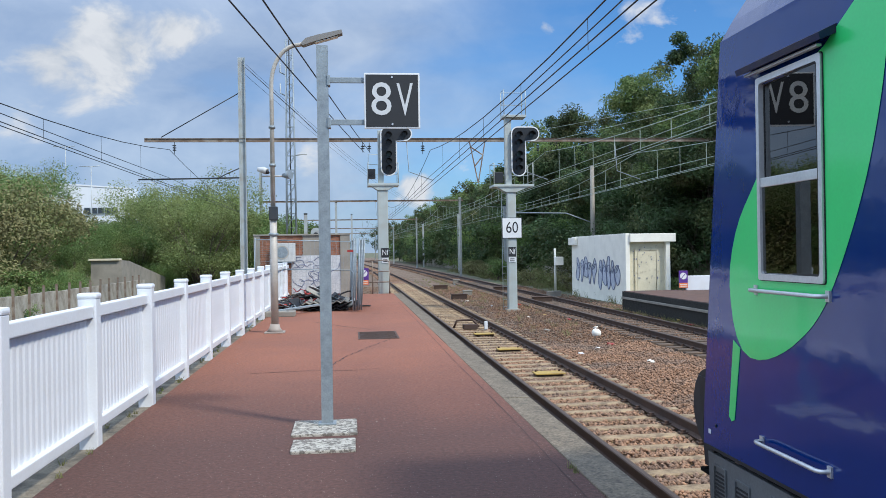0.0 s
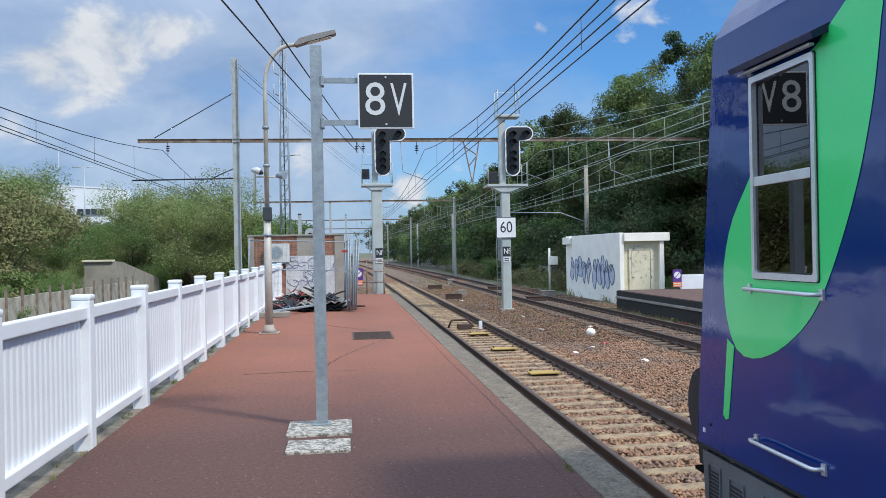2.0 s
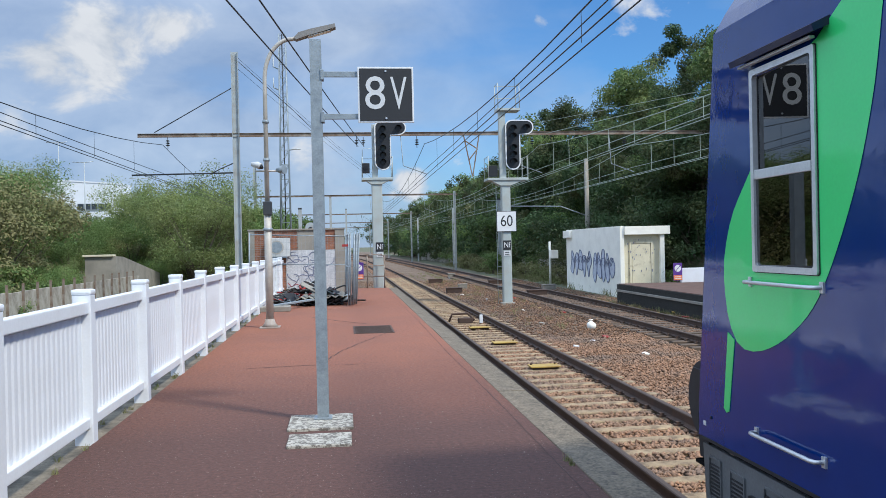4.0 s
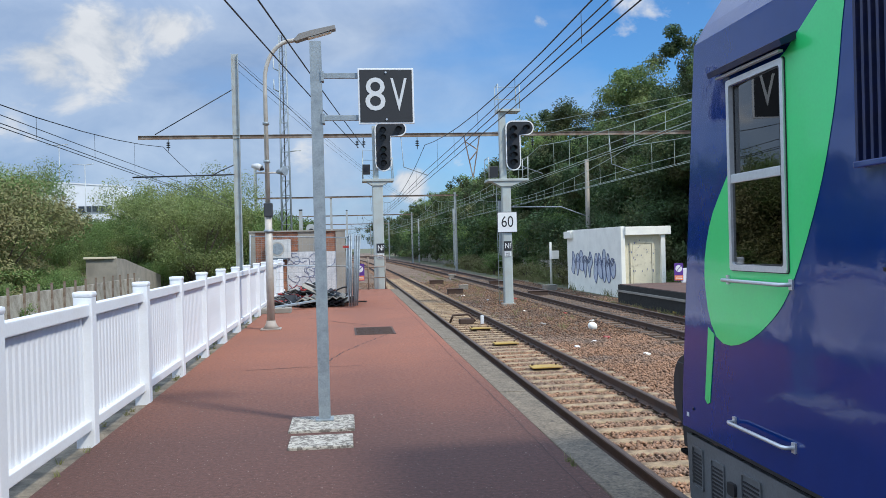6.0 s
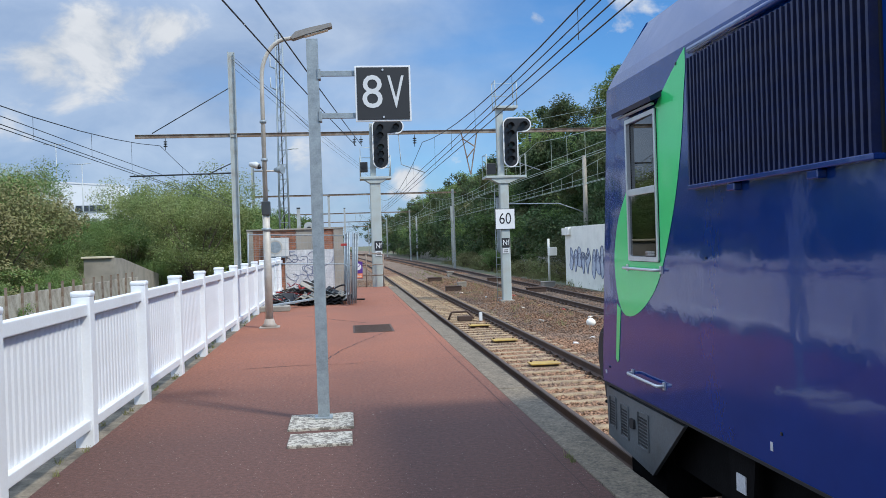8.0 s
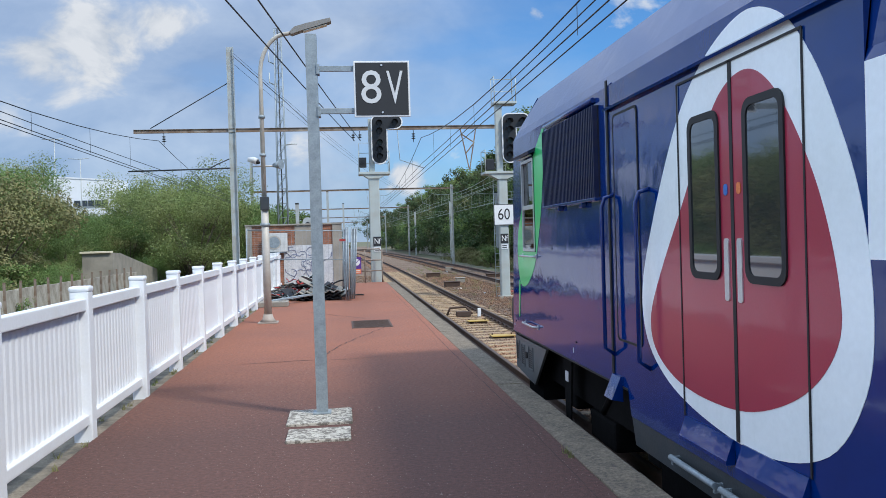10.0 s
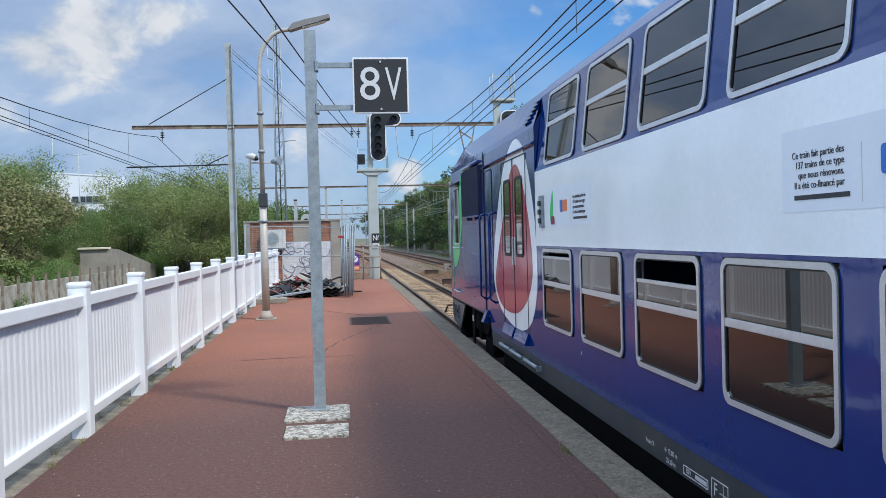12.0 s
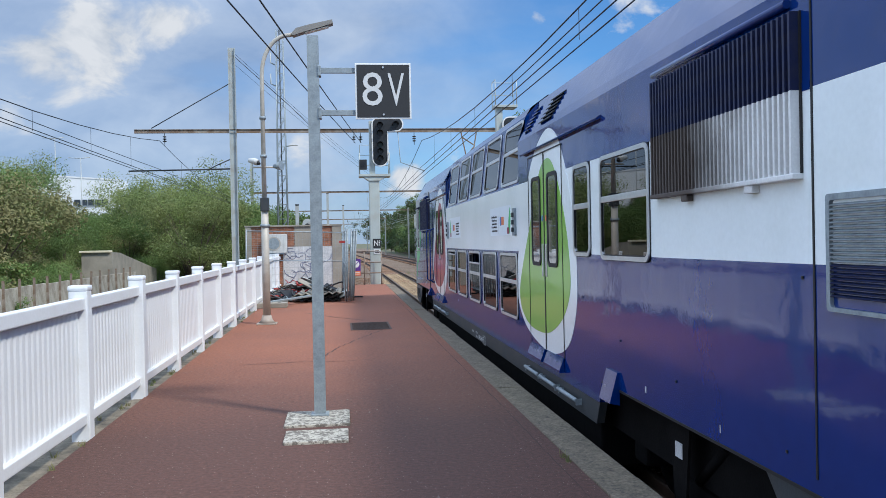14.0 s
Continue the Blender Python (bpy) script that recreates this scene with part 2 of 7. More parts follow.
M = {
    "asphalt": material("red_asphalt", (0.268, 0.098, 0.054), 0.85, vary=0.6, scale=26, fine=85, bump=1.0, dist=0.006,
                        second=(0.145, 0.066, 0.048), patch=0.4, amount=0.34, lo=0.42, hi=0.66, ytint=(8.0, 14.5, (0.086, 0.039, 0.029), 4.0, 0.3)),
    "oldasphalt": material("old_brown_asphalt", (0.115, 0.062, 0.045), 0.9, vary=0.4, scale=2.5, fine=48, bump=0.6, dist=0.006,
                           second=(0.075, 0.048, 0.038), patch=0.8, amount=0.6),
    # near black that puts shade into the track gap and the platform faces
    "oily": material("shade_black", (0.018, 0.018, 0.015), 0.8, vary=0.5, scale=8, fine=50, bump=0.8, dist=0.02),
    "crack": material("tar_crack", (0.06, 0.035, 0.03), 0.95, fine=90),
    "kerb": material("kerb_concrete", (0.185, 0.148, 0.102), 0.9, vary=0.6, scale=6, fine=60, bump=0.8, dist=0.012,
                     second=(0.09, 0.072, 0.052), patch=26.0, amount=0.8, island=0.05),
    "concrete": material("old_concrete", (0.30, 0.275, 0.23), 0.9, vary=0.25, scale=3, fine=50, bump=0.3,
                         second=(0.15, 0.14, 0.12), patch=1.5, amount=0.6),
    "slab": material("weathered_slab", (0.42, 0.385, 0.32), 0.9, vary=0.3, scale=3, fine=30, bump=0.3,
                     second=(0.20, 0.17, 0.13), patch=1.8, amount=0.7),
    "block": material("whitewashed_concrete", (0.44, 0.41, 0.345), 0.9, vary=0.25, scale=9, fine=80, bump=0.5,
                      second=(0.10, 0.085, 0.07), patch=22.0, amount=0.85, lo=0.46, hi=0.54),
    "white": material("white_paint", (0.72, 0.745, 0.77), 0.45, vary=0.05, scale=2, fine=40, bump=0.06,
                      second=(0.64, 0.64, 0.62), patch=1.3, amount=0.35),
    "render_white": material("white_render", (0.88, 0.855, 0.755), 0.9, vary=0.05, scale=2.5, fine=40, bump=0.3,
                             second=(0.55, 0.52, 0.45), patch=1.2, amount=0.2),
    "cream": material("cream_paint", (0.66, 0.6, 0.44), 0.8, vary=0.12, scale=3, second=(0.35, 0.29, 0.2), patch=4, amount=0.7, lo=0.56, hi=0.7),
    "ballast": material("ballast_stone", (0.225, 0.125, 0.072), 0.9, vary=0.4, scale=9, fine=120, bump=0.6, dist=0.01,
                        second=(0.15, 0.11, 0.083), patch=0.7, amount=0.8, island=0.9),
    "bed": material("ballast_bed", (0.16, 0.108, 0.072), 0.95, vary=0.5, scale=20, fine=45, bump=1.0, dist=0.05,
                    second=(0.25, 0.19, 0.14), patch=0.6, amount=0.6),
    "sleeper": material("sleeper_concrete", (0.33, 0.235, 0.135), 0.9, vary=0.35, scale=7, fine=70, bump=0.3,
                        second=(0.13, 0.085, 0.05), patch=5.0, amount=0.75, island=0.15),
    "darksleeper": material("brown_sleeper", (0.13, 0.088, 0.058), 0.9, vary=0.3, scale=4, fine=50, bump=0.3, second=(0.06, 0.05, 0.042), patch=2, amount=0.7, island=0.2),
    "lamphead": material("lamp_head_paint", (0.22, 0.21, 0.195), 0.5, vary=0.12, scale=5),
    "rail": material("rusty_rail", (0.075, 0.042, 0.027), 0.75, 0.1, vary=0.3, scale=5, fine=60, bump=0.2, second=(0.05, 0.035, 0.03), amount=0.6),
    "railtop": material("worn_rail_head", (0.085, 0.058, 0.043), 0.65, 0.2, vary=0.15, scale=3, fine=60, bump=0.05),
    "galva": material("galvanized_steel", (0.29, 0.335, 0.355), 0.55, 0.35, vary=0.22, scale=14, fine=60, bump=0.08,
                      second=(0.21, 0.25, 0.275), patch=9, amount=0.6),
    "steel": material("painted_grey_steel", (0.42, 0.46, 0.46), 0.55, 0.2, vary=0.15, scale=6, second=(0.30, 0.27, 0.23), patch=3, amount=0.6),
    "palegreen": material("pale_signal_paint", (0.43, 0.48, 0.46), 0.5, 0.1, vary=0.12, scale=5, second=(0.35, 0.33, 0.28), patch=2.5, amount=0.5),
    "rusty": material("rusty_beam", (0.20, 0.14, 0.10), 0.8, 0.2, vary=0.25, scale=3, second=(0.42, 0.39, 0.34), patch=2, amount=0.6),
    "lampgrey": material("weathered_lamp_paint", (0.40, 0.365, 0.31), 0.55, 0.1, vary=0.15, scale=5, second=(0.55, 0.53, 0.48), patch=1.5, amount=0.6),
    "black": material("black_paint", (0.018, 0.019, 0.021), 0.45, vary=0.2, scale=5, bump=0.05),
    "signblack": material("sign_black", (0.02, 0.022, 0.025), 0.65, vary=0.12, scale=8, bump=0.04),
    "signwhite": material("sign_white", (0.72, 0.73, 0.72), 0.5, vary=0.06, scale=8, bump=0.03),
    "wire": material("dark_wire", (0.035, 0.04, 0.045), 0.6, 0.4, bump=0),
    "greenwire": material("verdigris_wire", (0.36, 0.42, 0.36), 0.6, 0.2, bump=0),
    "brick": material("red_brick", (0.33, 0.145, 0.085), 0.9, vary=0.3, scale=6, fine=60, bump=0.3, island=0.35),
    "mortar": material("mortar", (0.36, 0.32, 0.27), 0.95),
    "leaf": material("leaf_green", (0.145, 0.225, 0.070), 0.6, vary=0.3, scale=0.5, fine=3, bump=0, second=(0.23, 0.22, 0.085), patch=0.35, amount=0.55, island=0.45, trans=0.4, spec=0.25),
    "leafpale": material("leaf_pale", (0.25, 0.29, 0.11), 0.6, vary=0.3, scale=0.5, fine=3, bump=0, second=(0.16, 0.235, 0.075), patch=0.4, amount=0.9, island=0.5, trans=0.4, spec=0.25),
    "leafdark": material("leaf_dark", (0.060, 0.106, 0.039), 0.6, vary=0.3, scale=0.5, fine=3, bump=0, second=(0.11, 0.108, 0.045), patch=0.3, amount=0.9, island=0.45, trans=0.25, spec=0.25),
    "leafdry": material("leaf_dry", (0.26, 0.24, 0.11), 0.7, vary=0.3, scale=0.5, fine=3, bump=0, second=(0.13, 0.17, 0.055), patch=0.5, amount=0.8, island=0.4, trans=0.25, spec=0.2),
    "bark": material("bark", (0.12, 0.09, 0.065), 0.9, vary=0.35, scale=4, fine=30, bump=0.6, dist=0.02),
    "soil": material("dry_soil", (0.17, 0.135, 0.085), 0.95, vary=0.35, scale=1.5, fine=20, bump=0.6, dist=0.05, second=(0.075, 0.095, 0.035), patch=0.3, amount=0.9),
    "ground": material("ground", (0.13, 0.12, 0.07), 0.95, vary=0.3, scale=0.5, fine=8, bump=0.4, dist=0.05, second=(0.07, 0.09, 0.035), patch=0.08, amount=0.9),
    "blue": material("train_blue", (0.0002, 0.025, 0.160), 0.5, vary=0.08, scale=2.2, fine=7, bump=0.03, dist=0.006, coat=1.0, spec=0.0, gloss=1.66, polish=0.065, wave=1.0,
                     second=(0.0003, 0.022, 0.132), patch=1.0, amount=0.4),
    "twhite": material("train_white", (0.90, 0.95, 0.95), 0.28, vary=0.05, scale=1.2, fine=30, bump=0.02, dist=0.003, coat=0.4,
                       second=(0.78, 0.84, 0.82), patch=0.8, amount=0.5),
    "leafpaint": material("train_green", (0.030, 0.62, 0.16), 0.35, vary=0.05, scale=2, bump=0.02, coat=0.6, polish=0.06, wave=1.0),
    "eggred": material("train_red", (0.37, 0.025, 0.058), 0.35, vary=0.06, scale=2, bump=0.02, coat=0.5, polish=0.06, wave=1.0),
    "egggreen": material("train_lime", (0.24, 0.50, 0.07), 0.35, vary=0.06, scale=2, bump=0.02, coat=0.5, polish=0.06, wave=1.0),
    "alu": material("aluminium_frame", (0.64, 0.65, 0.65), 0.33, 0.6, vary=0.12, scale=9, bump=0.05),
    "skirt": material("grey_skirt", (0.036, 0.044, 0.05), 0.55, 0.1, vary=0.2, scale=4, second=(0.05, 0.048, 0.045), patch=2, amount=0.6),
    "cabskirt": material("grey_cab_skirt", (0.125, 0.135, 0.14), 0.5, 0.1, vary=0.2, scale=4, second=(0.07, 0.066, 0.06), patch=2, amount=0.6),
    "dirt": material("dirty_concrete", (0.21, 0.175, 0.125), 0.95, vary=0.5, scale=4, fine=40, bump=0.6, dist=0.02, second=(0.06, 0.052, 0.04), patch=2.5, amount=0.9),
    "rubber": material("black_rubber", (0.012, 0.012, 0.013), 0.6, bump=0),
    "under": material("dirty_underframe", (0.009, 0.0085, 0.0085), 0.95, vary=0.3, scale=8, bump=0.2, spec=0.05),
    "grille": material("dark_grille", (0.010, 0.018, 0.070), 0.5, 0.3, vary=0.2, scale=6, second=(0.06, 0.05, 0.045), patch=2, amount=0.5, bump=0.05),
    "sootwhite": material("sooty_white_slats", (0.78, 0.78, 0.76), 0.6, vary=0.12, scale=3, second=(0.22, 0.13, 0.08), patch=1.6, amount=0.55, lo=0.5, hi=0.7, bump=0.05,
                          ytint=(-21.70, -22.40, (0.040, 0.022, 0.014), 1.2, 1.3)),
    "interior": material("train_interior", (0.17, 0.16, 0.15), 0.7),
    "seat": material("seat_cloth", (0.03, 0.05, 0.12), 0.9),
    "glass": glass("window_glass", (0.20, 0.215, 0.22)),
    "ink": material("graffiti_ink", (0.13, 0.15, 0.23), 0.6, bump=0),
    "inkfill": material("graffiti_fill", (0.50, 0.54, 0.62), 0.6, bump=0),
    "chalk": material("graffiti_white", (0.52, 0.53, 0.53), 0.8, vary=0.3, scale=1.5, fine=20, bump=0.1, second=(0.34, 0.35, 0.37), patch=1.6, amount=0.8),
    "casing": material("pale_casing", (0.55, 0.56, 0.54), 0.5, vary=0.1, scale=4, bump=0.03, second=(0.38, 0.37, 0.34), patch=3, amount=0.4),
    "purple": material("purple_sign", (0.10, 0.035, 0.24), 0.45, bump=0),
    "orange": material("orange_sign", (0.75, 0.22, 0.08), 0.45, bump=0),
    "red": material("red_plastic", (0.33, 0.035, 0.03), 0.5, bump=0, vary=0.2),
    "yellow": material("ochre_steel", (0.45, 0.30, 0.07), 0.6, bump=0.1, second=(0.2, 0.12, 0.05), patch=6, amount=0.6),
    "text": material("black_ink", (0.03, 0.03, 0.035), 0.5, bump=0),
    "textgrey": material("worn_white_ink", (0.5, 0.5, 0.5), 0.6, bump=0),
    "lens": material("dark_lens", (0.010, 0.010, 0.012), 0.35, coat=0.15, bump=0),
    "lensgreen": material("dim_green_lens", (0.01, 0.04, 0.03), 0.35, coat=0.15, bump=0),
    "stifblue": material("badge_blue", (0.03, 0.16, 0.52), 0.4, bump=0),
    "stiforange": material("badge_orange", (0.75, 0.20, 0.05), 0.4, bump=0),
    "crimson": material("badge_crimson", (0.25, 0.01, 0.05), 0.4, bump=0),
    "facade": material("white_facade", (0.72, 0.74, 0.76), 0.7, vary=0.06, scale=0.1, fine=1, bump=0),
    "pane": material("far_pane", (0.04, 0.05, 0.06), 0.1, bump=0),
}


# ---- building helpers ----
def mesh_ob(name, bm, mat, smooth=False):
    me = bpy.data.meshes.new(name)
    bm.normal_update()
    bm.to_mesh(me)
    bm.free()
    if smooth:
        for p in me.polygons:
            p.use_smooth = True
    for mt in (mat if isinstance(mat, (list, tuple)) else [mat]):
        me.materials.append(M[mt])
    return new(name, me)


def part(name, bm, mat, parent, label="", smooth=False):
    ob = mesh_ob(name, bm, mat, smooth)
    ob.parent = parent
    if label:
        ob["label"] = label
    return ob


def thing(name, label, category, x=0.0, y=0.0, z=0.0, group="", kind=""):
    ob = new(name)
    ob.empty_display_size = 0.1
    ob.matrix_basis = pose(x, y, z)
    return tagged(ob, label, category, group, kind)


def same(src, name, parent, m):
    """Another object on src's mesh."""
    ob = new(name, src.data)
    ob.parent = parent
    ob.matrix_basis = m
    return ob


def box(bm, x0, x1, y0, y1, z0, z1, bevel=0.0, mi=0):
    r = bmesh.ops.create_cube(bm, size=1.0, matrix=Matrix.LocRotScale(((x0 + x1) / 2, (y0 + y1) / 2, (z0 + z1) / 2), None, (abs(x1 - x0), abs(y1 - y0), abs(z1 - z0))))
    faces = {f for v in r["verts"] for f in v.link_faces}
    for f in faces:
        f.material_index = mi
    if bevel:
        edges = list({e for v in r["verts"] for e in v.link_edges})
        bmesh.ops.bevel(bm, geom=edges, offset=bevel, segments=2, affect="EDGES", profile=0.6)
    return bm


def B(*a, **k):
    return box(bmesh.new(), *a, **k)


def prism(bm, pts, axis, a, b, mi=0):
    """Extrudes a flat outline along an axis; pts are the two other coordinates in xyz order."""
    def at(p, q):
        return {"x": (q, p[0], p[1]), "y": (p[0], q, p[1]), "z": (p[0], p[1], q)}[axis]
    va = [bm.verts.new(at(p, a)) for p in pts]
    vb = [bm.verts.new(at(p, b)) for p in pts]
    fs = [bm.faces.new(va), bm.faces.new(vb[::-1])]
    for i in range(len(pts)):
        j = (i + 1) % len(pts)
        fs.append(bm.faces.new((va[j], va[i], vb[i], vb[j])))
    for f in fs:
        f.material_index = mi
    bmesh.ops.recalc_face_normals(bm, faces=fs)
    return bm


def ring(bm, outer, inner, axis, a, b, mi=0):
    """A frame between two outlines of equal count, with depth."""
    def at(p, q):
        return {"x": (q, p[0], p[1]), "y": (p[0], q, p[1]), "z": (p[0], p[1], q)}[axis]
    n = len(outer)
    rows = [[bm.verts.new(at(p, q)) for p in o] for o, q in ((outer, a), (outer, b), (inner, b), (inner, a))]
    fs = []
    for k in range(4):
        r, s = rows[k], rows[(k + 1) % 4]
        for i in range(n):
            j = (i + 1) % n
            fs.append(bm.faces.new((r[i], r[j], s[j], s[i])))
    for f in fs:
        f.material_index = mi
    bmesh.ops.recalc_face_normals(bm, faces=fs)
    return bm


def rounded(u0, u1, v0, v1, r, n=5):
    pts = []
    for cu, cv, a0 in ((u1 - r, v1 - r, 0), (u0 + r, v1 - r, 90), (u0 + r, v0 + r, 180), (u1 - r, v0 + r, 270)):
        for k in range(n + 1):
            a = radians(a0 + 90 * k / n)
            pts.append((cu + r * math.cos(a), cv + r * math.sin(a)))
    return pts


def tube(bm, pts, r, sides=8, cap=True, mi=0):
    """A pipe along points; r may be one number or one a point."""
    pts = [Vector(p) for p in pts]
    rs = r if isinstance(r, (list, tuple)) else [r] * len(pts)
    rings, side = [], None
    for i, p in enumerate(pts):
        d = (pts[min(i + 1, len(pts) - 1)] - pts[max(i - 1, 0)]).normalized()
        if side is None:
            side = d.orthogonal().normalized()
        side = (side - d * side.dot(d)).normalized()
        up = d.cross(side)
        rings.append([bm.verts.new(p + (side * math.cos(2 * math.pi * k / sides) + up * math.sin(2 * math.pi * k / sides)) * rs[i]) for k in range(sides)])
    for a, b in zip(rings, rings[1:]):
        for k in range(sides):
            f = bm.faces.new((a[k], a[(k + 1) % sides], b[(k + 1) % sides], b[k]))
            f.material_index, f.smooth = mi, sides > 5
    if cap:
        bm.faces.new(rings[0][::-1]).material_index = mi
        bm.faces.new(rings[-1]).material_index = mi
    return bm


def T(pts, r, sides=8):
    return tube(bmesh.new(), pts, r, sides)


def lettering(name, words, size, mat, parent, m, depth=0.003, align="CENTER"):
    cu = bpy.data.curves.new(name, "FONT")
    cu.body, cu.size, cu.extrude, cu.align_x, cu.align_y = words, size, depth, align, "CENTER"
    cu.resolution_u = 8 if size > 0.5 else 3
    tmp = new("tmp_text", cu)
    me = bpy.data.meshes.new_from_object(tmp.evaluated_get(bpy.context.evaluated_depsgraph_get()))
    bpy.data.objects.remove(tmp)
    me.materials.clear()
    me.materials.append(M[mat])
    ob = new(name, me)
    ob.parent = parent
    ob.matrix_basis = m
    return ob


def raw_mesh(name, verts, quads, mat):
    me = bpy.data.meshes.new(name)
    n, k = len(quads), quads.shape[1]
    me.vertices.add(len(verts))
    me.vertices.foreach_set("co", np.asarray(verts, dtype=np.float32).ravel())
    me.loops.add(n * k)
    me.loops.foreach_set("vertex_index", quads.astype(np.int32).ravel())
    me.polygons.add(n)
    me.polygons.foreach_set("loop_start", np.arange(0, n * k, k, dtype=np.int32))
    me.update(calc_edges=True)
    me.validate()
    me.materials.append(M[mat])
    return me


FACE_CAM = pose(0, 0, 0, 90, 0, 0)      # lettering upright, read from the near end of the track
FACE_SIDE = pose(0, 0, 0, 90, 0, -90)   # lettering upright, read from the platform


# ---- setting ----
GROUND, RAIL = -0.86, -0.55
ground = tagged(mesh_ob("ground", B(-1500, 1500, -900, 2500, GROUND - 0.5, GROUND), "ground"), "flat dry ground with patches of grass", "ground", kind="structure")


def terrain():
    """Banks on both sides of the line, rising to the woods and the scrub."""
    for name, x0, x1, h, label in (("bank_east", 14.5, 44, 5.5, "steep wooded bank of dark soil"), ("bank_west", -13.0, -60, 3.4, "overgrown bank with dry grass and soil")):
        nx, ny, verts = 14, 90, []
        for j in range(ny + 1):
            y = -40 + 330 * (j / ny) ** 1.3
            for i in range(nx + 1):
                u = i / nx
                x = x0 + (x1 - x0) * u ** 1.4
                z = GROUND - 0.1 + h * (1 - math.cos(math.pi * min(1, u * 1.6))) / 2
                z += 0.35 * u * noise.noise(Vector((x * 0.15, y * 0.15, 2)))
                verts.append((x, y, z))
        quads = [(j * (nx + 1) + i, j * (nx + 1) + i + 1, (j + 1) * (nx + 1) + i + 1, (j + 1) * (nx + 1) + i) for j in range(ny) for i in range(nx)]
        if x1 < x0:
            quads = [q[::-1] for q in quads]
        tagged(new(name, raw_mesh(name, np.array(verts), np.array(quads), "soil")), label, "bank", kind="structure")


terrain()

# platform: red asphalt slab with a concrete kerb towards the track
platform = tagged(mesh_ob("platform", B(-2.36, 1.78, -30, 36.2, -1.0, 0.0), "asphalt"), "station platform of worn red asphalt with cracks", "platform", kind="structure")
verge = tagged(mesh_ob("verge", B(-2.85, -2.363, -30, 34.6, -1.0, -0.02), "dirt"), "grey concrete strip under the white fence", "verge", kind="structure")
track_bed = tagged(mesh_ob("track_bed", prism(bmesh.new(), [(2.13, -1.2), (2.13, -0.78), (5.6, -0.765), (6.9, -0.83), (10.4, -0.80), (12.2, -0.90), (12.6, -1.2)], "y", -30, 400), "bed"),
                   "bed of rusty brown railway ballast", "track bed", kind="structure")
tagged(mesh_ob("track_bed_west", B(-9, 2.12, 36.24, 300, -1.2, -0.80), "bed"), "wide bed of rusty ballast beyond the platform end", "track bed", kind="structure")


# added black strip: the shade between platform and train, painted on the bed
tagged(mesh_ob("drain_strip", B(2.03, 2.72, -30, 36.2, -0.80, -0.735), "oily"), "black strip along the foot of the platform wall, coloured as shade", "track bed", kind="structure")


def cracks():
    rnd = random.Random(5)
    for pts in (((-1.55, 12.75), (-0.7, 12.9), (0.1, 12.8), (0.6, 13.0)), ((-0.45, 12.85), (-0.1, 14.6), (0.55, 16.6), (0.9, 17.6), (1.3, 17.9)),
                ((-1.0, 22.0), (-0.2, 20.5), (0.5, 19.4)), ((-1.7, 24.5), (-0.2, 24.3), (1.5, 24.6)), ((1.64, 5.0), (1.66, 9.0), (1.63, 14), (1.66, 20), (1.64, 30))):
        bm = bmesh.new()
        fine = []
        for (a, b), (c, d) in zip(pts, pts[1:]):
            k = max(3, int(math.hypot(c - a, d - b) / 0.12))
            j = 0.004 if k > 20 else 0.02
            fine += [(a + (c - a) * i / k + rnd.uniform(-j, j), b + (d - b) * i / k + rnd.uniform(-j, j)) for i in range(k)]
        long = len(fine) > 100      # the straight joint beside the kerb is thinner
        w = [rnd.uniform(0.002, 0.006) if long else rnd.uniform(0.006, 0.018) for _ in fine]
        row = [(bm.verts.new((x - v, y - v, 0.003)), bm.verts.new((x + v, y + v, 0.003))) for (x, y), v in zip(fine, w)]
        for a, b in zip(row, row[1:]):
            bm.faces.new((a[0], a[1], b[1], b[0]))
        part("crack", bm, "crack", platform)


cracks()


# ---- tracks ----
def rail_outline(x):
    half = [(0.075, 0.0), (0.075, 0.012), (0.012, 0.035), (0.010, 0.115), (0.036, 0.125), (0.036, 0.150), (0.026, 0.16)]
    return [(x + a, RAIL - 0.16 + b) for a, b in half] + [(x - a, RAIL - 0.16 + b) for a, b in half[::-1]]


def curve_x(y, x0):
    """The line runs straight past the platform, then bends gently to the west."""
    return x0 - 0.00016 * max(0.0, y - 60) ** 2


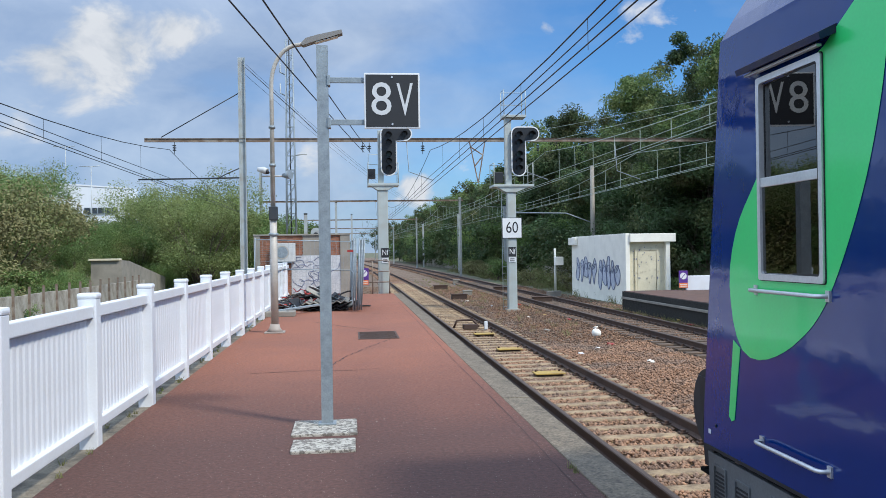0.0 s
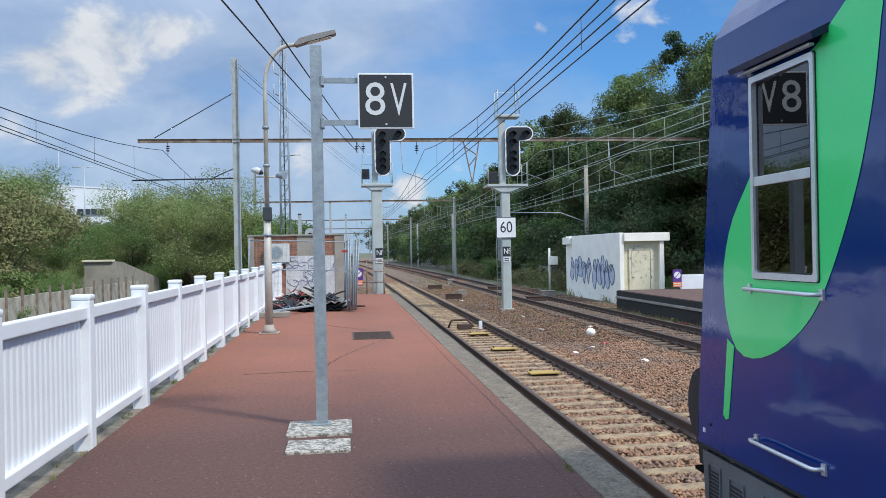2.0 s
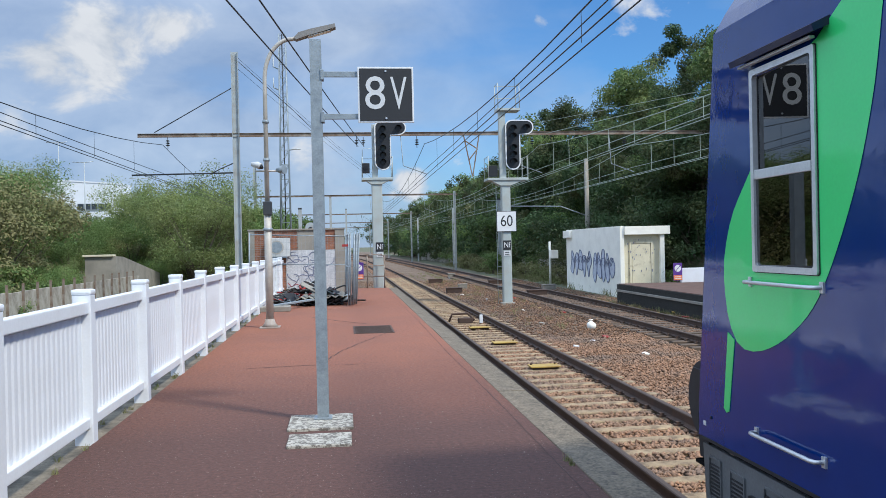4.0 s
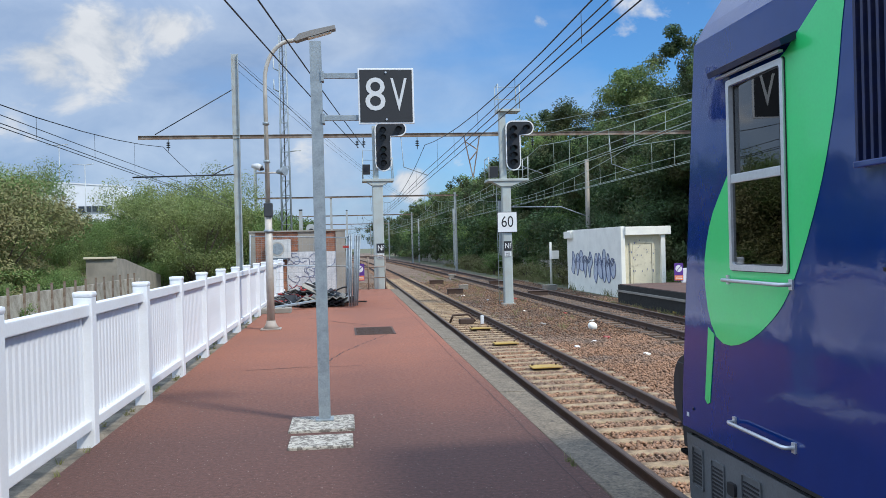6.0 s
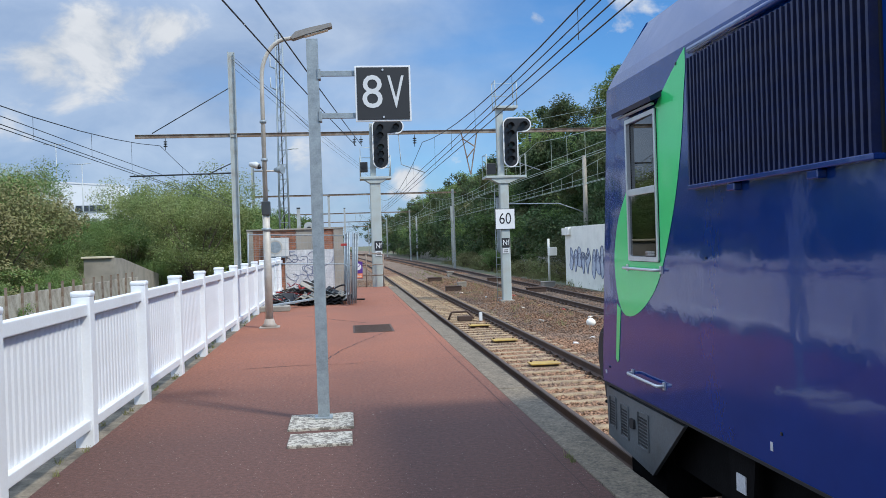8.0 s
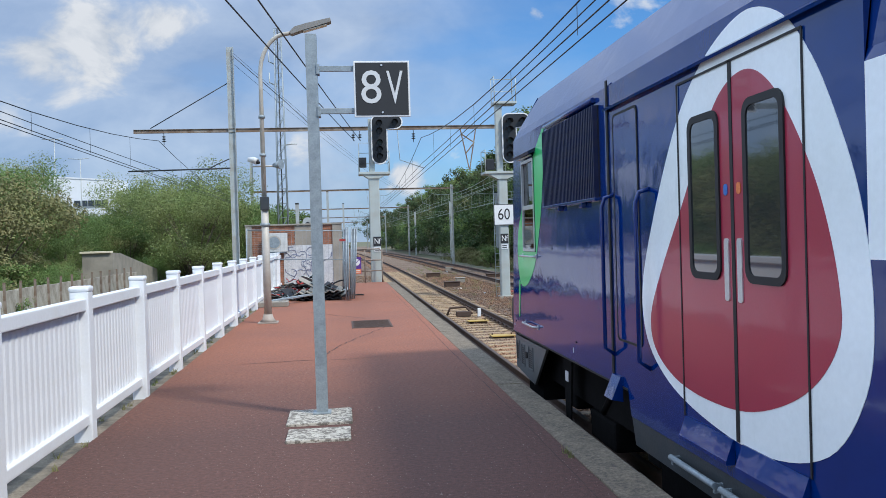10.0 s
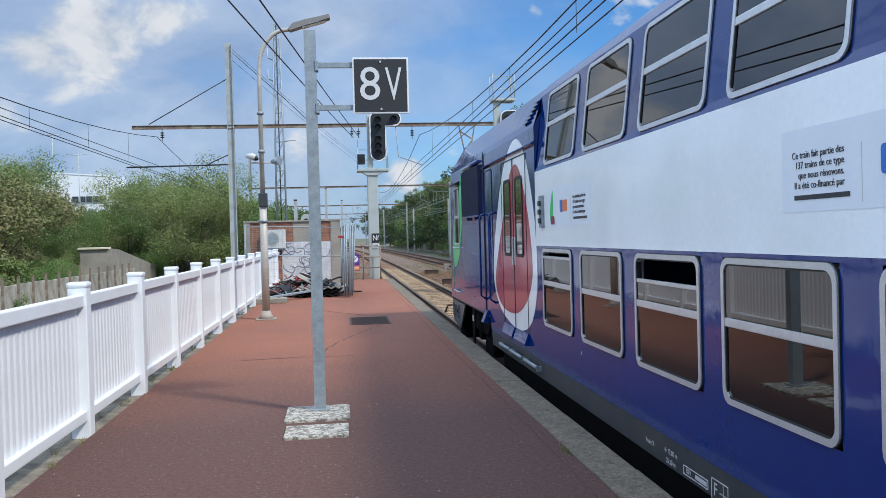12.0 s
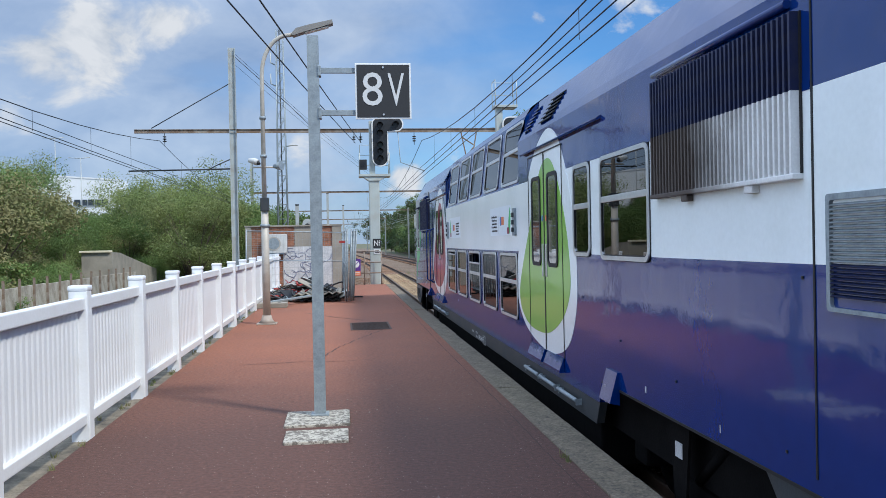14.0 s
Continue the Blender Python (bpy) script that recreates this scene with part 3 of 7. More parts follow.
def make_track(name, x0, label, y_near, shift, wood):
    track = thing(name, label, "railway track", kind="structure")
    ys = [-30 + 10 * i for i in range(10)] + [70 + 15 * i for i in range(20)]
    for side in (-0.75, 0.75):
        bm = bmesh.new()
        rows = []
        for y in ys:
            x = curve_x(y, x0) + side + shift * max(0.0, y - 40)
            rows.append([bm.verts.new((px, y, pz)) for px, pz in rail_outline(x)])
        k = len(rows[0])
        for a, b in zip(rows, rows[1:]):
            for i in range(k):
                f = bm.faces.new((a[i], a[(i + 1) % k], b[(i + 1) % k], b[i]))
                f.material_index = 1 if i in (5, 6, 7) else 0
        bmesh.ops.recalc_face_normals(bm, faces=bm.faces)
        part("rail", bm, ["rail", "railtop"], track, "rusty rail with a worn head")
    # sleepers
    rnd = random.Random(7)
    bm = bmesh.new()
    prism(bm, [(-0.115, -0.12), (0.115, -0.12), (0.115, -0.015), (0.09, 0.0), (-0.09, 0.0), (-0.115, -0.015)], "x", -1.28, 1.28)
    first = part("sleeper", bm, wood, track)
    y = y_near
    first.matrix_basis = pose(x0, y, RAIL - 0.165)
    n = 0
    while y < 66:
        y += 0.6
        n += 1
        same(first, "sleeper", track, pose(x0 + rnd.uniform(-0.03, 0.03), y + rnd.uniform(-0.02, 0.02), RAIL - 0.165 + rnd.uniform(-0.008, 0.004), 0, 0, rnd.uniform(-1.0, 1.0)))
    bm = bmesh.new()
    while y < 260:
        y += 0.6
        x = curve_x(y, x0) + shift * max(0.0, y - 40)
        box(bm, x - 1.28, x + 1.28, y - 0.12, y + 0.12, RAIL - 0.28, RAIL - 0.165)
    tagged(part("far_sleepers", bm, "ballast", track), kind="stuff")
    # clips that hold the rail
    clip = part("rail_clip", box(B(-0.06, 0.06, -0.05, 0.05, 0, 0.03), -0.03, 0.03, -0.03, 0.03, 0.03, 0.055), "rail", track)
    clip.matrix_basis = pose(x0 - 0.64, y_near, RAIL - 0.165)
    for i in range(60):
        for s in (-0.86, -0.64, 0.64, 0.86):
            if i or s != -0.64:
                same(clip, "rail_clip", track, pose(x0 + s, y_near + 0.6 * i, RAIL - 0.165))
    return track


track_1 = make_track("track_1", 3.73, "railway track with rusty rails on concrete sleepers", 4.30, 0.0, "sleeper")
track_2 = make_track("track_2", 9.15, "second railway track with rusty rails and brown sleepers", 12.2, 0.0, "darksleeper")


def stones():
    """Loose ballast: small faceted stones over the beds between and beside the rails."""
    rng = np.random.default_rng(3)
    base = np.array([(1, 0, 0), (-1, 0, 0), (0, 1, 0), (0, -1, 0), (0, 0, 1), (0, 0, -1)], float)
    tri = np.array([(0, 2, 4), (2, 1, 4), (1, 3, 4), (3, 0, 4), (2, 0, 5), (1, 2, 5), (3, 1, 5), (0, 3, 5)])
    for name, x0, x1, y0, y1, n in (("ballast_near", 2.15, 7.8, 4.5, 22, 70000), ("ballast_far", 2.15, 12.0, 22, 60, 40000), ("ballast_west", -6.0, 2.1, 36.4, 62, 9000)):
        x = rng.uniform(x0, x1, n)
        y = y0 + (y1 - y0) * rng.random(n) ** 1.25
        on = np.zeros(n, bool)
        for x_track, y_near in ((3.73, 4.30), (9.15, 12.2)):
            ph = np.abs((y - y_near + 0.3) % 0.6 - 0.3)
            on |= (np.abs(x - x_track) < 1.3) & (ph < 0.10)
            for s in (-0.75, 0.75):
                on |= np.abs(x - x_track - s) < 0.09
        x, y = x[~on], y[~on]
        n = len(x)
        size = rng.uniform(0.018, 0.046, n)
        heap = np.where((x > 4.9) & (x < 7.9), 0.05, 0.0)
        z = -0.80 + 0.035 * rng.random(n) + heap * rng.random(n)
        near = np.minimum(np.abs(x - 3.73), np.abs(x - 9.15)) < 1.35
        z = np.where(near, -0.762 + 0.035 * rng.random(n), z)
        jig = base[None] * size[:, None, None] * rng.uniform(0.65, 1.25, (n, 6, 1))
        a = rng.uniform(0, 2 * np.pi, n)
        c, s = np.cos(a)[:, None], np.sin(a)[:, None]
        v = np.stack([jig[..., 0] * c - jig[..., 1] * s, jig[..., 0] * s + jig[..., 1] * c, jig[..., 2] * 0.75 + jig[..., 0] * rng.uniform(-0.4, 0.4, (n, 1))], -1)
        v += np.stack([x, y, z], -1)[:, None]
        faces = (tri[None] + 6 * np.arange(n)[:, None, None]).reshape(-1, 3)
        tagged(new(name, raw_mesh(name, v.reshape(-1, 3), faces, "ballast")), "loose rusty brown and grey ballast stones", "ballast", kind="stuff")


stones()

# ---- white fence ----
FX = -2.44


def make_fence():
    rnd = random.Random(2)
    group = "white fence along the platform"
    # one bay: post at its near end, panel after it
    bay = thing("fence_panel", "white painted fence bay with close vertical slats and a capped post", "fence", group=group)
    bm = B(-0.085, 0.085, -0.075, 0.075, -0.05, 1.38, bevel=0.012)
    part("post", bm, "white", bay)
    bm = B(-0.093, 0.093, -0.083, 0.083, 1.375, 1.43, bevel=0.022)
    part("post_cap", bm, "white", bay)
    bm = B(-0.05, 0.055, 0.075, 2.09, 1.20, 1.31, bevel=0.01)
    part("top_rail", bm, "white", bay)
    bm = B(-0.045, 0.05, 0.075, 2.09, 0.14, 0.235, bevel=0.01)
    part("bottom_rail", bm, "white", bay)
    part("backing", B(-0.03, -0.012, 0.075, 2.09, 0.235, 1.20), "white", bay)
    slat = None
    for i in range(17):
        m = pose(0, 0.136 + 0.118 * i, 0)
        if slat is None:
            slat = part("slat", prism(bmesh.new(), [(-0.012, -0.057), (-0.003, -0.030), (-0.002, 0.0), (-0.003, 0.030), (-0.012, 0.057)], "z", 0.235, 1.18), "white", bay)
            slat.matrix_basis = m
        else:
            same(slat, "slat", bay, m)
    ys = [8.25 + 2.165 * k for k in range(-5, 12)]
    bay.matrix_basis = pose(FX, ys[0], 0)
    for y in ys[1:]:
        copy_thing(bay, pose(FX + rnd.uniform(-0.008, 0.008), y, rnd.uniform(-0.006, 0.006), 0, 0, rnd.uniform(-0.25, 0.25)))


make_fence()

# ---- train ----
TX = 3.73          # line of the track's centre
H = 1.41           # half the body's width
RUN = [(0.0, 0.0), (1.0, 0.0), (2.0, 0.0), (3.0, 0.0), (4.0, 0.0), (4.5, 0.005), (5.0, 0.03), (5.5, 0.12), (6.0, 0.30), (6.5, 0.57), (7.0, 0.95), (7.5, 1.46), (8.0, 2.11),
       (8.5, 2.91), (9.0, 3.85), (9.5, 4.93), (10.0, 6.14), (10.5, 7.46), (11.0, 9.0), (11.5, 10.72), (12.0, 12.58), (12.5, 14.61), (13.0, 16.76), (13.5, 19.05), (14.0, 21.51)]
Y0 = 5.43
train = thing("train", "double-deck commuter train in blue and white with leaf and drop designs", "train", TX, Y0, 0)

# where things sit along the body, back from its front corner, and their heights
LOWER = [(-8.40 - 1.55 * i, -9.63 - 1.55 * i) for i in range(5)]
UPPER = [(-8.48 - 1.55 * i, -9.72 - 1.55 * i) for i in range(5)]
OPEN = [(-0.86, -1.46, 1.62, 2.68)] + [(a, b, 0.70, 1.59) for b, a in LOWER]      # openings in the upright side
OPEN = [(min(a, b), max(a, b), c, d) for a, b, c, d in OPEN]
OPEN += [(-19.20, -18.62, 1.60, 2.50), (-20.75, -19.52, 1.58, 2.50)]
WHITE_LO, WHITE_HI = 1.62, 2.50
TAIL = -24.55


def body_side(x, sign):
    """One upright side of the body, in cells, with real openings; sign -1 is towards the platform."""
    ysplit = sorted({0.0, -4.4, -8.05, -15.95, -18.2, -22.98, TAIL} | {v for o in OPEN for v in o[:2]})
    zsplit = sorted({0.47, WHITE_LO, WHITE_HI, 3.05} | {v for o in OPEN for v in o[2:]})
    bm = bmesh.new()
    for y0, y1 in zip(ysplit, ysplit[1:]):
        for z0, z1 in zip(zsplit, zsplit[1:]):
            yc, zc = (y0 + y1) / 2, (z0 + z1) / 2
            if sign < 0 and any(a < yc < b and c < zc < d for a, b, c, d in OPEN):
                continue
            if zc > WHITE_HI and -15.95 < yc < -8.05:
                continue
            # the white band starts past the first door and is blue above it at the ends
            mi = 1 if (WHITE_LO < zc < WHITE_HI and yc < -8.05) else 0
            rake = [0.0, 0.0]
            for k, zz in enumerate((z0, z1)):
                if y1 == 0.0:
                    rake[k] = -0.14 * max(0.0, zz - 0.6)
            q = [(x, y0, z0), (x, y1 + rake[0], z0), (x, y1 + rake[1], z1), (x, y0, z1)]
            f = bm.faces.new([bm.verts.new(p) for p in q])
            f.material_index = mi
    bmesh.ops.remove_doubles(bm, verts=bm.verts, dist=0.001)
    for f in bm.faces:
        f.normal_update()
        if f.normal.x * sign < 0:
            f.normal_flip()
    return bm


def loft(bm, sections, mi=0, flip=False):
    """Joins open outlines of equal count, each a list of points."""
    rows = [[bm.verts.new(p) for p in s] for s in sections]
    for a, b in zip(rows, rows[1:]):
        for i in range(len(a) - 1):
            f = bm.faces.new((a[i], a[i + 1], b[i + 1], b[i]) if not flip else (b[i], b[i + 1], a[i + 1], a[i]))
            f.material_index, f.smooth = mi, False
    return bm


END_ROOF = [(-H, 3.05), (-1.36, 3.16), (-1.12, 3.58), (-0.95, 3.70), (-0.6, 3.78), (0, 3.82)]
MID_ROOF = [(-H, 2.50), (-1.385, 2.62), (-1.300, 3.36), (-1.22, 3.52), (-1.0, 3.68), (-0.6, 3.78), (0, 3.82)]


def whole(half):
    return half + [(-x, z) for x, z in half[-2::-1]]


def build_body():
    part("body_side", body_side(-H, -1), ["blue", "twhite"], train, "glossy blue side with a white band")
    part("body_side", body_side(H, 1), ["blue", "twhite"], train)
    bm = bmesh.new()
    r = whole(END_ROOF)
    loft(bm, [[(x, -0.36 - 0.25 * max(0, z - 3.05) * 1.6, z) for x, z in r], [(x, -8.05, z) for x, z in r]])
    part("roof_end", bm, "blue", train)
    part("roof_end", loft(bmesh.new(), [[(x, -15.95, z) for x, z in r], [(x, TAIL, z) for x, z in r]]), "blue", train)
    # windowed upper deck: sloping side in cells round the windows
    bm = bmesh.new()
    m = MID_ROOF

    def slope(z):
        return -1.385 + (z - 2.62) * (0.085 / 0.74)
    ys = sorted({-8.05, -15.95} | {v for w in UPPER for v in w})
    zs = [2.50, 2.56, 3.34, 3.40]
    for s in (-1, 1):
        for y0, y1 in zip(ys, ys[1:]):
            for z0, z1 in zip(zs, zs[1:]):
                yc = (y0 + y1) / 2
                if s < 0 and z0 == 2.56 and any(b < yc < a for a, b in UPPER):
                    continue
                f = bm.faces.new([bm.verts.new((-s * slope(zz) if zz > 2.5 else s * H, yy, zz)) for yy, zz in ((y0, z0), (y1, z0), (y1, z1), (y0, z1))])
        q = [(s * 1.295, 3.40)] + [(s * -x, z) for x, z in m[3:]]
        loft(bm, [[(x, -8.05, z) for x, z in q], [(x, -15.95, z) for x, z in q]])
    for yv in (-8.05, -15.95):     # end walls of the step in the roof
        for s in (-1, 1):
            a = [(s * H, 2.50), (s * H, 3.05), (s * 1.36, 3.16), (s * 1.12, 3.58), (s * 1.295, 3.40)]
            bm.faces.new([bm.verts.new((x, yv, z)) for x, z in a])
    bmesh.ops.remove_doubles(bm, verts=bm.verts, dist=0.001)
    bmesh.ops.recalc_face_normals(bm, faces=bm.faces)
    part("upper_deck", bm, "blue", train)
    # front, tail, floor
    bm = bmesh.new()
    prof = [(0.47, 0.0), (0.6, 0.0), (1.4, -0.11), (2.2, -0.22), (3.05, -0.343)]
    nose = 0.22
    rows = []
    for z, y in prof:
        rows.append([(-H, y, z), (-1.36, y + 0.06, z), (-1.1, y + 0.16, z), (-0.5, y + nose, z), (0.5, y + nose, z), (1.1, y + 0.16, z), (1.36, y + 0.06, z), (H, y, z)])
    rows.append([(x * 0.8, -0.6, 3.58) for x, _, _ in rows[0]])
    rows.append([(x * 0.3, -0.85, 3.82) for x, _, _ in rows[0]])
    loft(bm, rows)
    bmesh.ops.recalc_face_normals(bm, faces=bm.faces)
    part("cab_front", bm, "blue", train)
    bm = bmesh.new()
    prism(bm, [(-H + 0.01, 0.47), (H - 0.01, 0.47), (H - 0.01, 3.05), (1.0, 3.68), (-1.0, 3.68), (-H + 0.01, 3.05)], "y", TAIL, TAIL + 0.05)
    part("tail_wall", bm, "under", train)
    part("floor_plate", B(-H + 0.02, H - 0.02, TAIL + 0.06, -0.08, 0.44, 0.50), "under", train)
    # decks and lining inside
    part("mid_deck", B(-1.28, 1.33, -15.9, -8.1, 1.95, 2.08), "interior", train)
    part("cab_wall", B(-1.36, 1.36, -1.95, -1.9, 0.55, 3.0), "interior", train)
    for yv in (-8.1, -15.9, -21.0):
        part("partition", B(-1.28, 1.33, yv - 0.02, yv + 0.02, 0.52, 3.3), "interior", train)
    part("far_lining", B(1.33, 1.36, TAIL + 0.1, -2.0, 0.55, 2.5), "interior", train)
    seat = None
    for k in range(5):
        for z in (0.52, 2.09):
            bm = B(-1.2, -0.25, -0.25, 0.25, 0.35, 0.47, bevel=0.04)
            box(bm, -1.2, -0.25, -0.32, -0.2, 0.3, 1.02, bevel=0.04)
            s = part("seat", bm, "seat", train) if seat is None else None
            if s:
                seat = s
                s.matrix_basis = pose(0, -8.9 - 1.55 * k, z)
            else:
                bm.free()
                same(seat, "seat", train, pose(0, -8.9 - 1.55 * k, z))


build_body()


def window_unit(y0, y1, z0, z1, x=-H, name="window", bar=0.44, r=0.09, parent=None, m=None, w=0.037, skew=0.0, drop=0.0):
    """A framed window: aluminium surround, cross bar, an upper and a lower pane."""
    win = new(name)
    win.parent = parent or train
    win["label"] = "aluminium framed window with dark glass"
    if m:
        win.matrix_basis = m
    o = rounded(y0, y1, z0, z1, r)
    i = rounded(y0 + w, y1 - w, z0 + w, z1 - w, max(0.02, r - w * 0.6))
    part("frame", ring(bmesh.new(), o, i, "x", x - 0.018, x + 0.05), "alu", win)
    part("gasket", ring(bmesh.new(), rounded(y0 - 0.005, y1 + 0.005, z0 - 0.005, z1 + 0.005, r + 0.004), o, "x", x - 0.008, x + 0.01), "rubber", win)
    o2 = rounded(y0 + w - 0.004, y1 - w + 0.004, z0 + w - 0.004, z1 - w + 0.004, max(0.02, r - w * 0.6))
    i2 = rounded(y0 + w + 0.010, y1 - w - 0.010, z0 + w + 0.010, z1 - w - 0.010, 0.02)
    part("seal", ring(bmesh.new(), o2, i2, "x", x - 0.012, x + 0.03), "rubber", win)
    zb = z1 - (z1 - z0) * bar
    if bar:
        part("cross_bar", B(x - 0.014, x + 0.03, y0 + w, y1 - w, zb - 0.027, zb + 0.027, bevel=0.005), "alu", win)
        part("upper_pane", B(x - 0.009, x - 0.005, y0 + w, y1 - w, zb + 0.02 - drop, z1 - w - drop), "glass", win).visible_shadow = False
        if drop:      # the sliding sash has come down
            part("sash_rail", B(x - 0.014, x + 0.010, y0 + w + 0.012, y1 - w - 0.012, z1 - w - drop - 0.03, z1 - w - drop, bevel=0.004), "alu", win)
        part("lower_pane", B(x - 0.003, x + 0.001, y0 + w, y1 - w, z0 + w, zb - 0.02), "glass", win).visible_shadow = False
        if skew:
            yc = (y0 + y1) / 2
            for pane in win.children[-2:]:
                pane.matrix_basis = Matrix.Translation((x + 0.010, yc, 0)) @ pose(0, 0, 0, 0, 0, skew) @ Matrix.Translation((-x, -yc, 0))
    else:
        part("pane", B(x + 0.006, x + 0.010, y0 + w, y1 - w, z0 + w, z1 - w), "glass", win).visible_shadow = False
    return win


def windows():
    for (a, b), drop in zip(LOWER, (0.045, 0.0, 0.16, 0.0, 0.0)):
        window_unit(b, a, 0.70, 1.59, drop=drop)
    tilt = math.degrees(math.atan(0.085 / 0.74))
    for a, b in UPPER:
        window_unit(b, a, -0.42, 0.42, x=0, m=Matrix.Translation((-1.345, 0, 2.95)) @ pose(0, 0, 0, 0, tilt, 0))
    window_unit(-19.20, -18.62, 1.60, 2.50, bar=0.46)
    window_unit(-20.75, -19.52, 1.58, 2.50, bar=0.42)
    # driver's side window, with a rain hood
    window_unit(-1.50, -0.83, 1.58, 2.72, bar=0.52, r=0.015, w=0.034, skew=-2.7)
    bm = prism(bmesh.new(), [(-H - 0.085, 2.752), (-H, 2.785), (-H, 2.83), (-H - 0.095, 2.785)], "y", -1.62, -0.74)
    hood = part("rain_hood", bm, "grille", train, "dark rain hood")
    part("gutter", B(-H - 0.06, -H - 0.03, -1.54, -0.78, 2.738, 2.752, bevel=0.003), "alu", hood)
    # grab rails
    for y0, y1, z in ((-1.52, -0.78, 1.52), (-1.51, -0.82, 0.66)):
        bm = T([(-H, y0, z), (-H - 0.05, y0 + 0.01, z), (-H - 0.058, y0 + 0.04, z), (-H - 0.058, y1 - 0.04, z), (-H - 0.05, y1 - 0.01, z), (-H, y1, z)], 0.012, 8)
        box(bm, -H - 0.012, -H, y0 - 0.018, y0 + 0.018, z - 0.028, z + 0.028)
        box(bm, -H - 0.012, -H, y1 - 0.018, y1 + 0.018, z - 0.028, z + 0.028)
        part("grab_rail", bm, "alu", train, "bare metal grab rail")


windows()


def flat(pts, x, thick=0.003):
    """A thin painted or stuck-on shape on the side towards the platform; pts are along and up."""
    return prism(bmesh.new(), pts, "x", x - thick, x)


def spline(keys, n=10):
    """A smooth closed outline through a few key points."""
    out, k = [], len(keys)
    for i in range(k):
        p0, p1, p2, p3 = (Vector((*keys[(i + d) % k], 0)) for d in (-1, 0, 1, 2))
        for j in range(n):
            t = j / n
            q = 0.5 * (2 * p1 + (p2 - p0) * t + (2 * p0 - 5 * p1 + 4 * p2 - p3) * t * t + (3 * p1 - p0 - 3 * p2 + p3) * t ** 3)
            out.append((q.x, q.y))
    return out


# a drop on a double door: along from the seam between its leaves, and height
WHITE_DROP = [(-0.24, 3.02), (0.16, 2.95), (0.55, 2.76), (0.89, 2.46), (1.30, 1.90), (1.58, 1.35), (1.50, 0.95), (1.08, 0.68), (0.40, 0.53), (-0.35, 0.495),
              (-0.95, 0.65), (-1.26, 1.0), (-1.33, 1.4), (-1.25, 1.9), (-1.05, 2.35), (-0.85, 2.66), (-0.6, 2.90)]
PAINT_DROP = [(-0.18, 2.69), (0.10, 2.63), (0.35, 2.43), (0.76, 1.95), (1.16, 1.50), (1.40, 1.15), (1.33, 0.90), (0.95, 0.73), (0.40, 0.675), (-0.2, 0.72),
              (-0.75, 0.92), (-1.05, 1.2), (-1.07, 1.5), (-0.92, 1.95), (-0.66, 2.36), (-0.42, 2.60)]


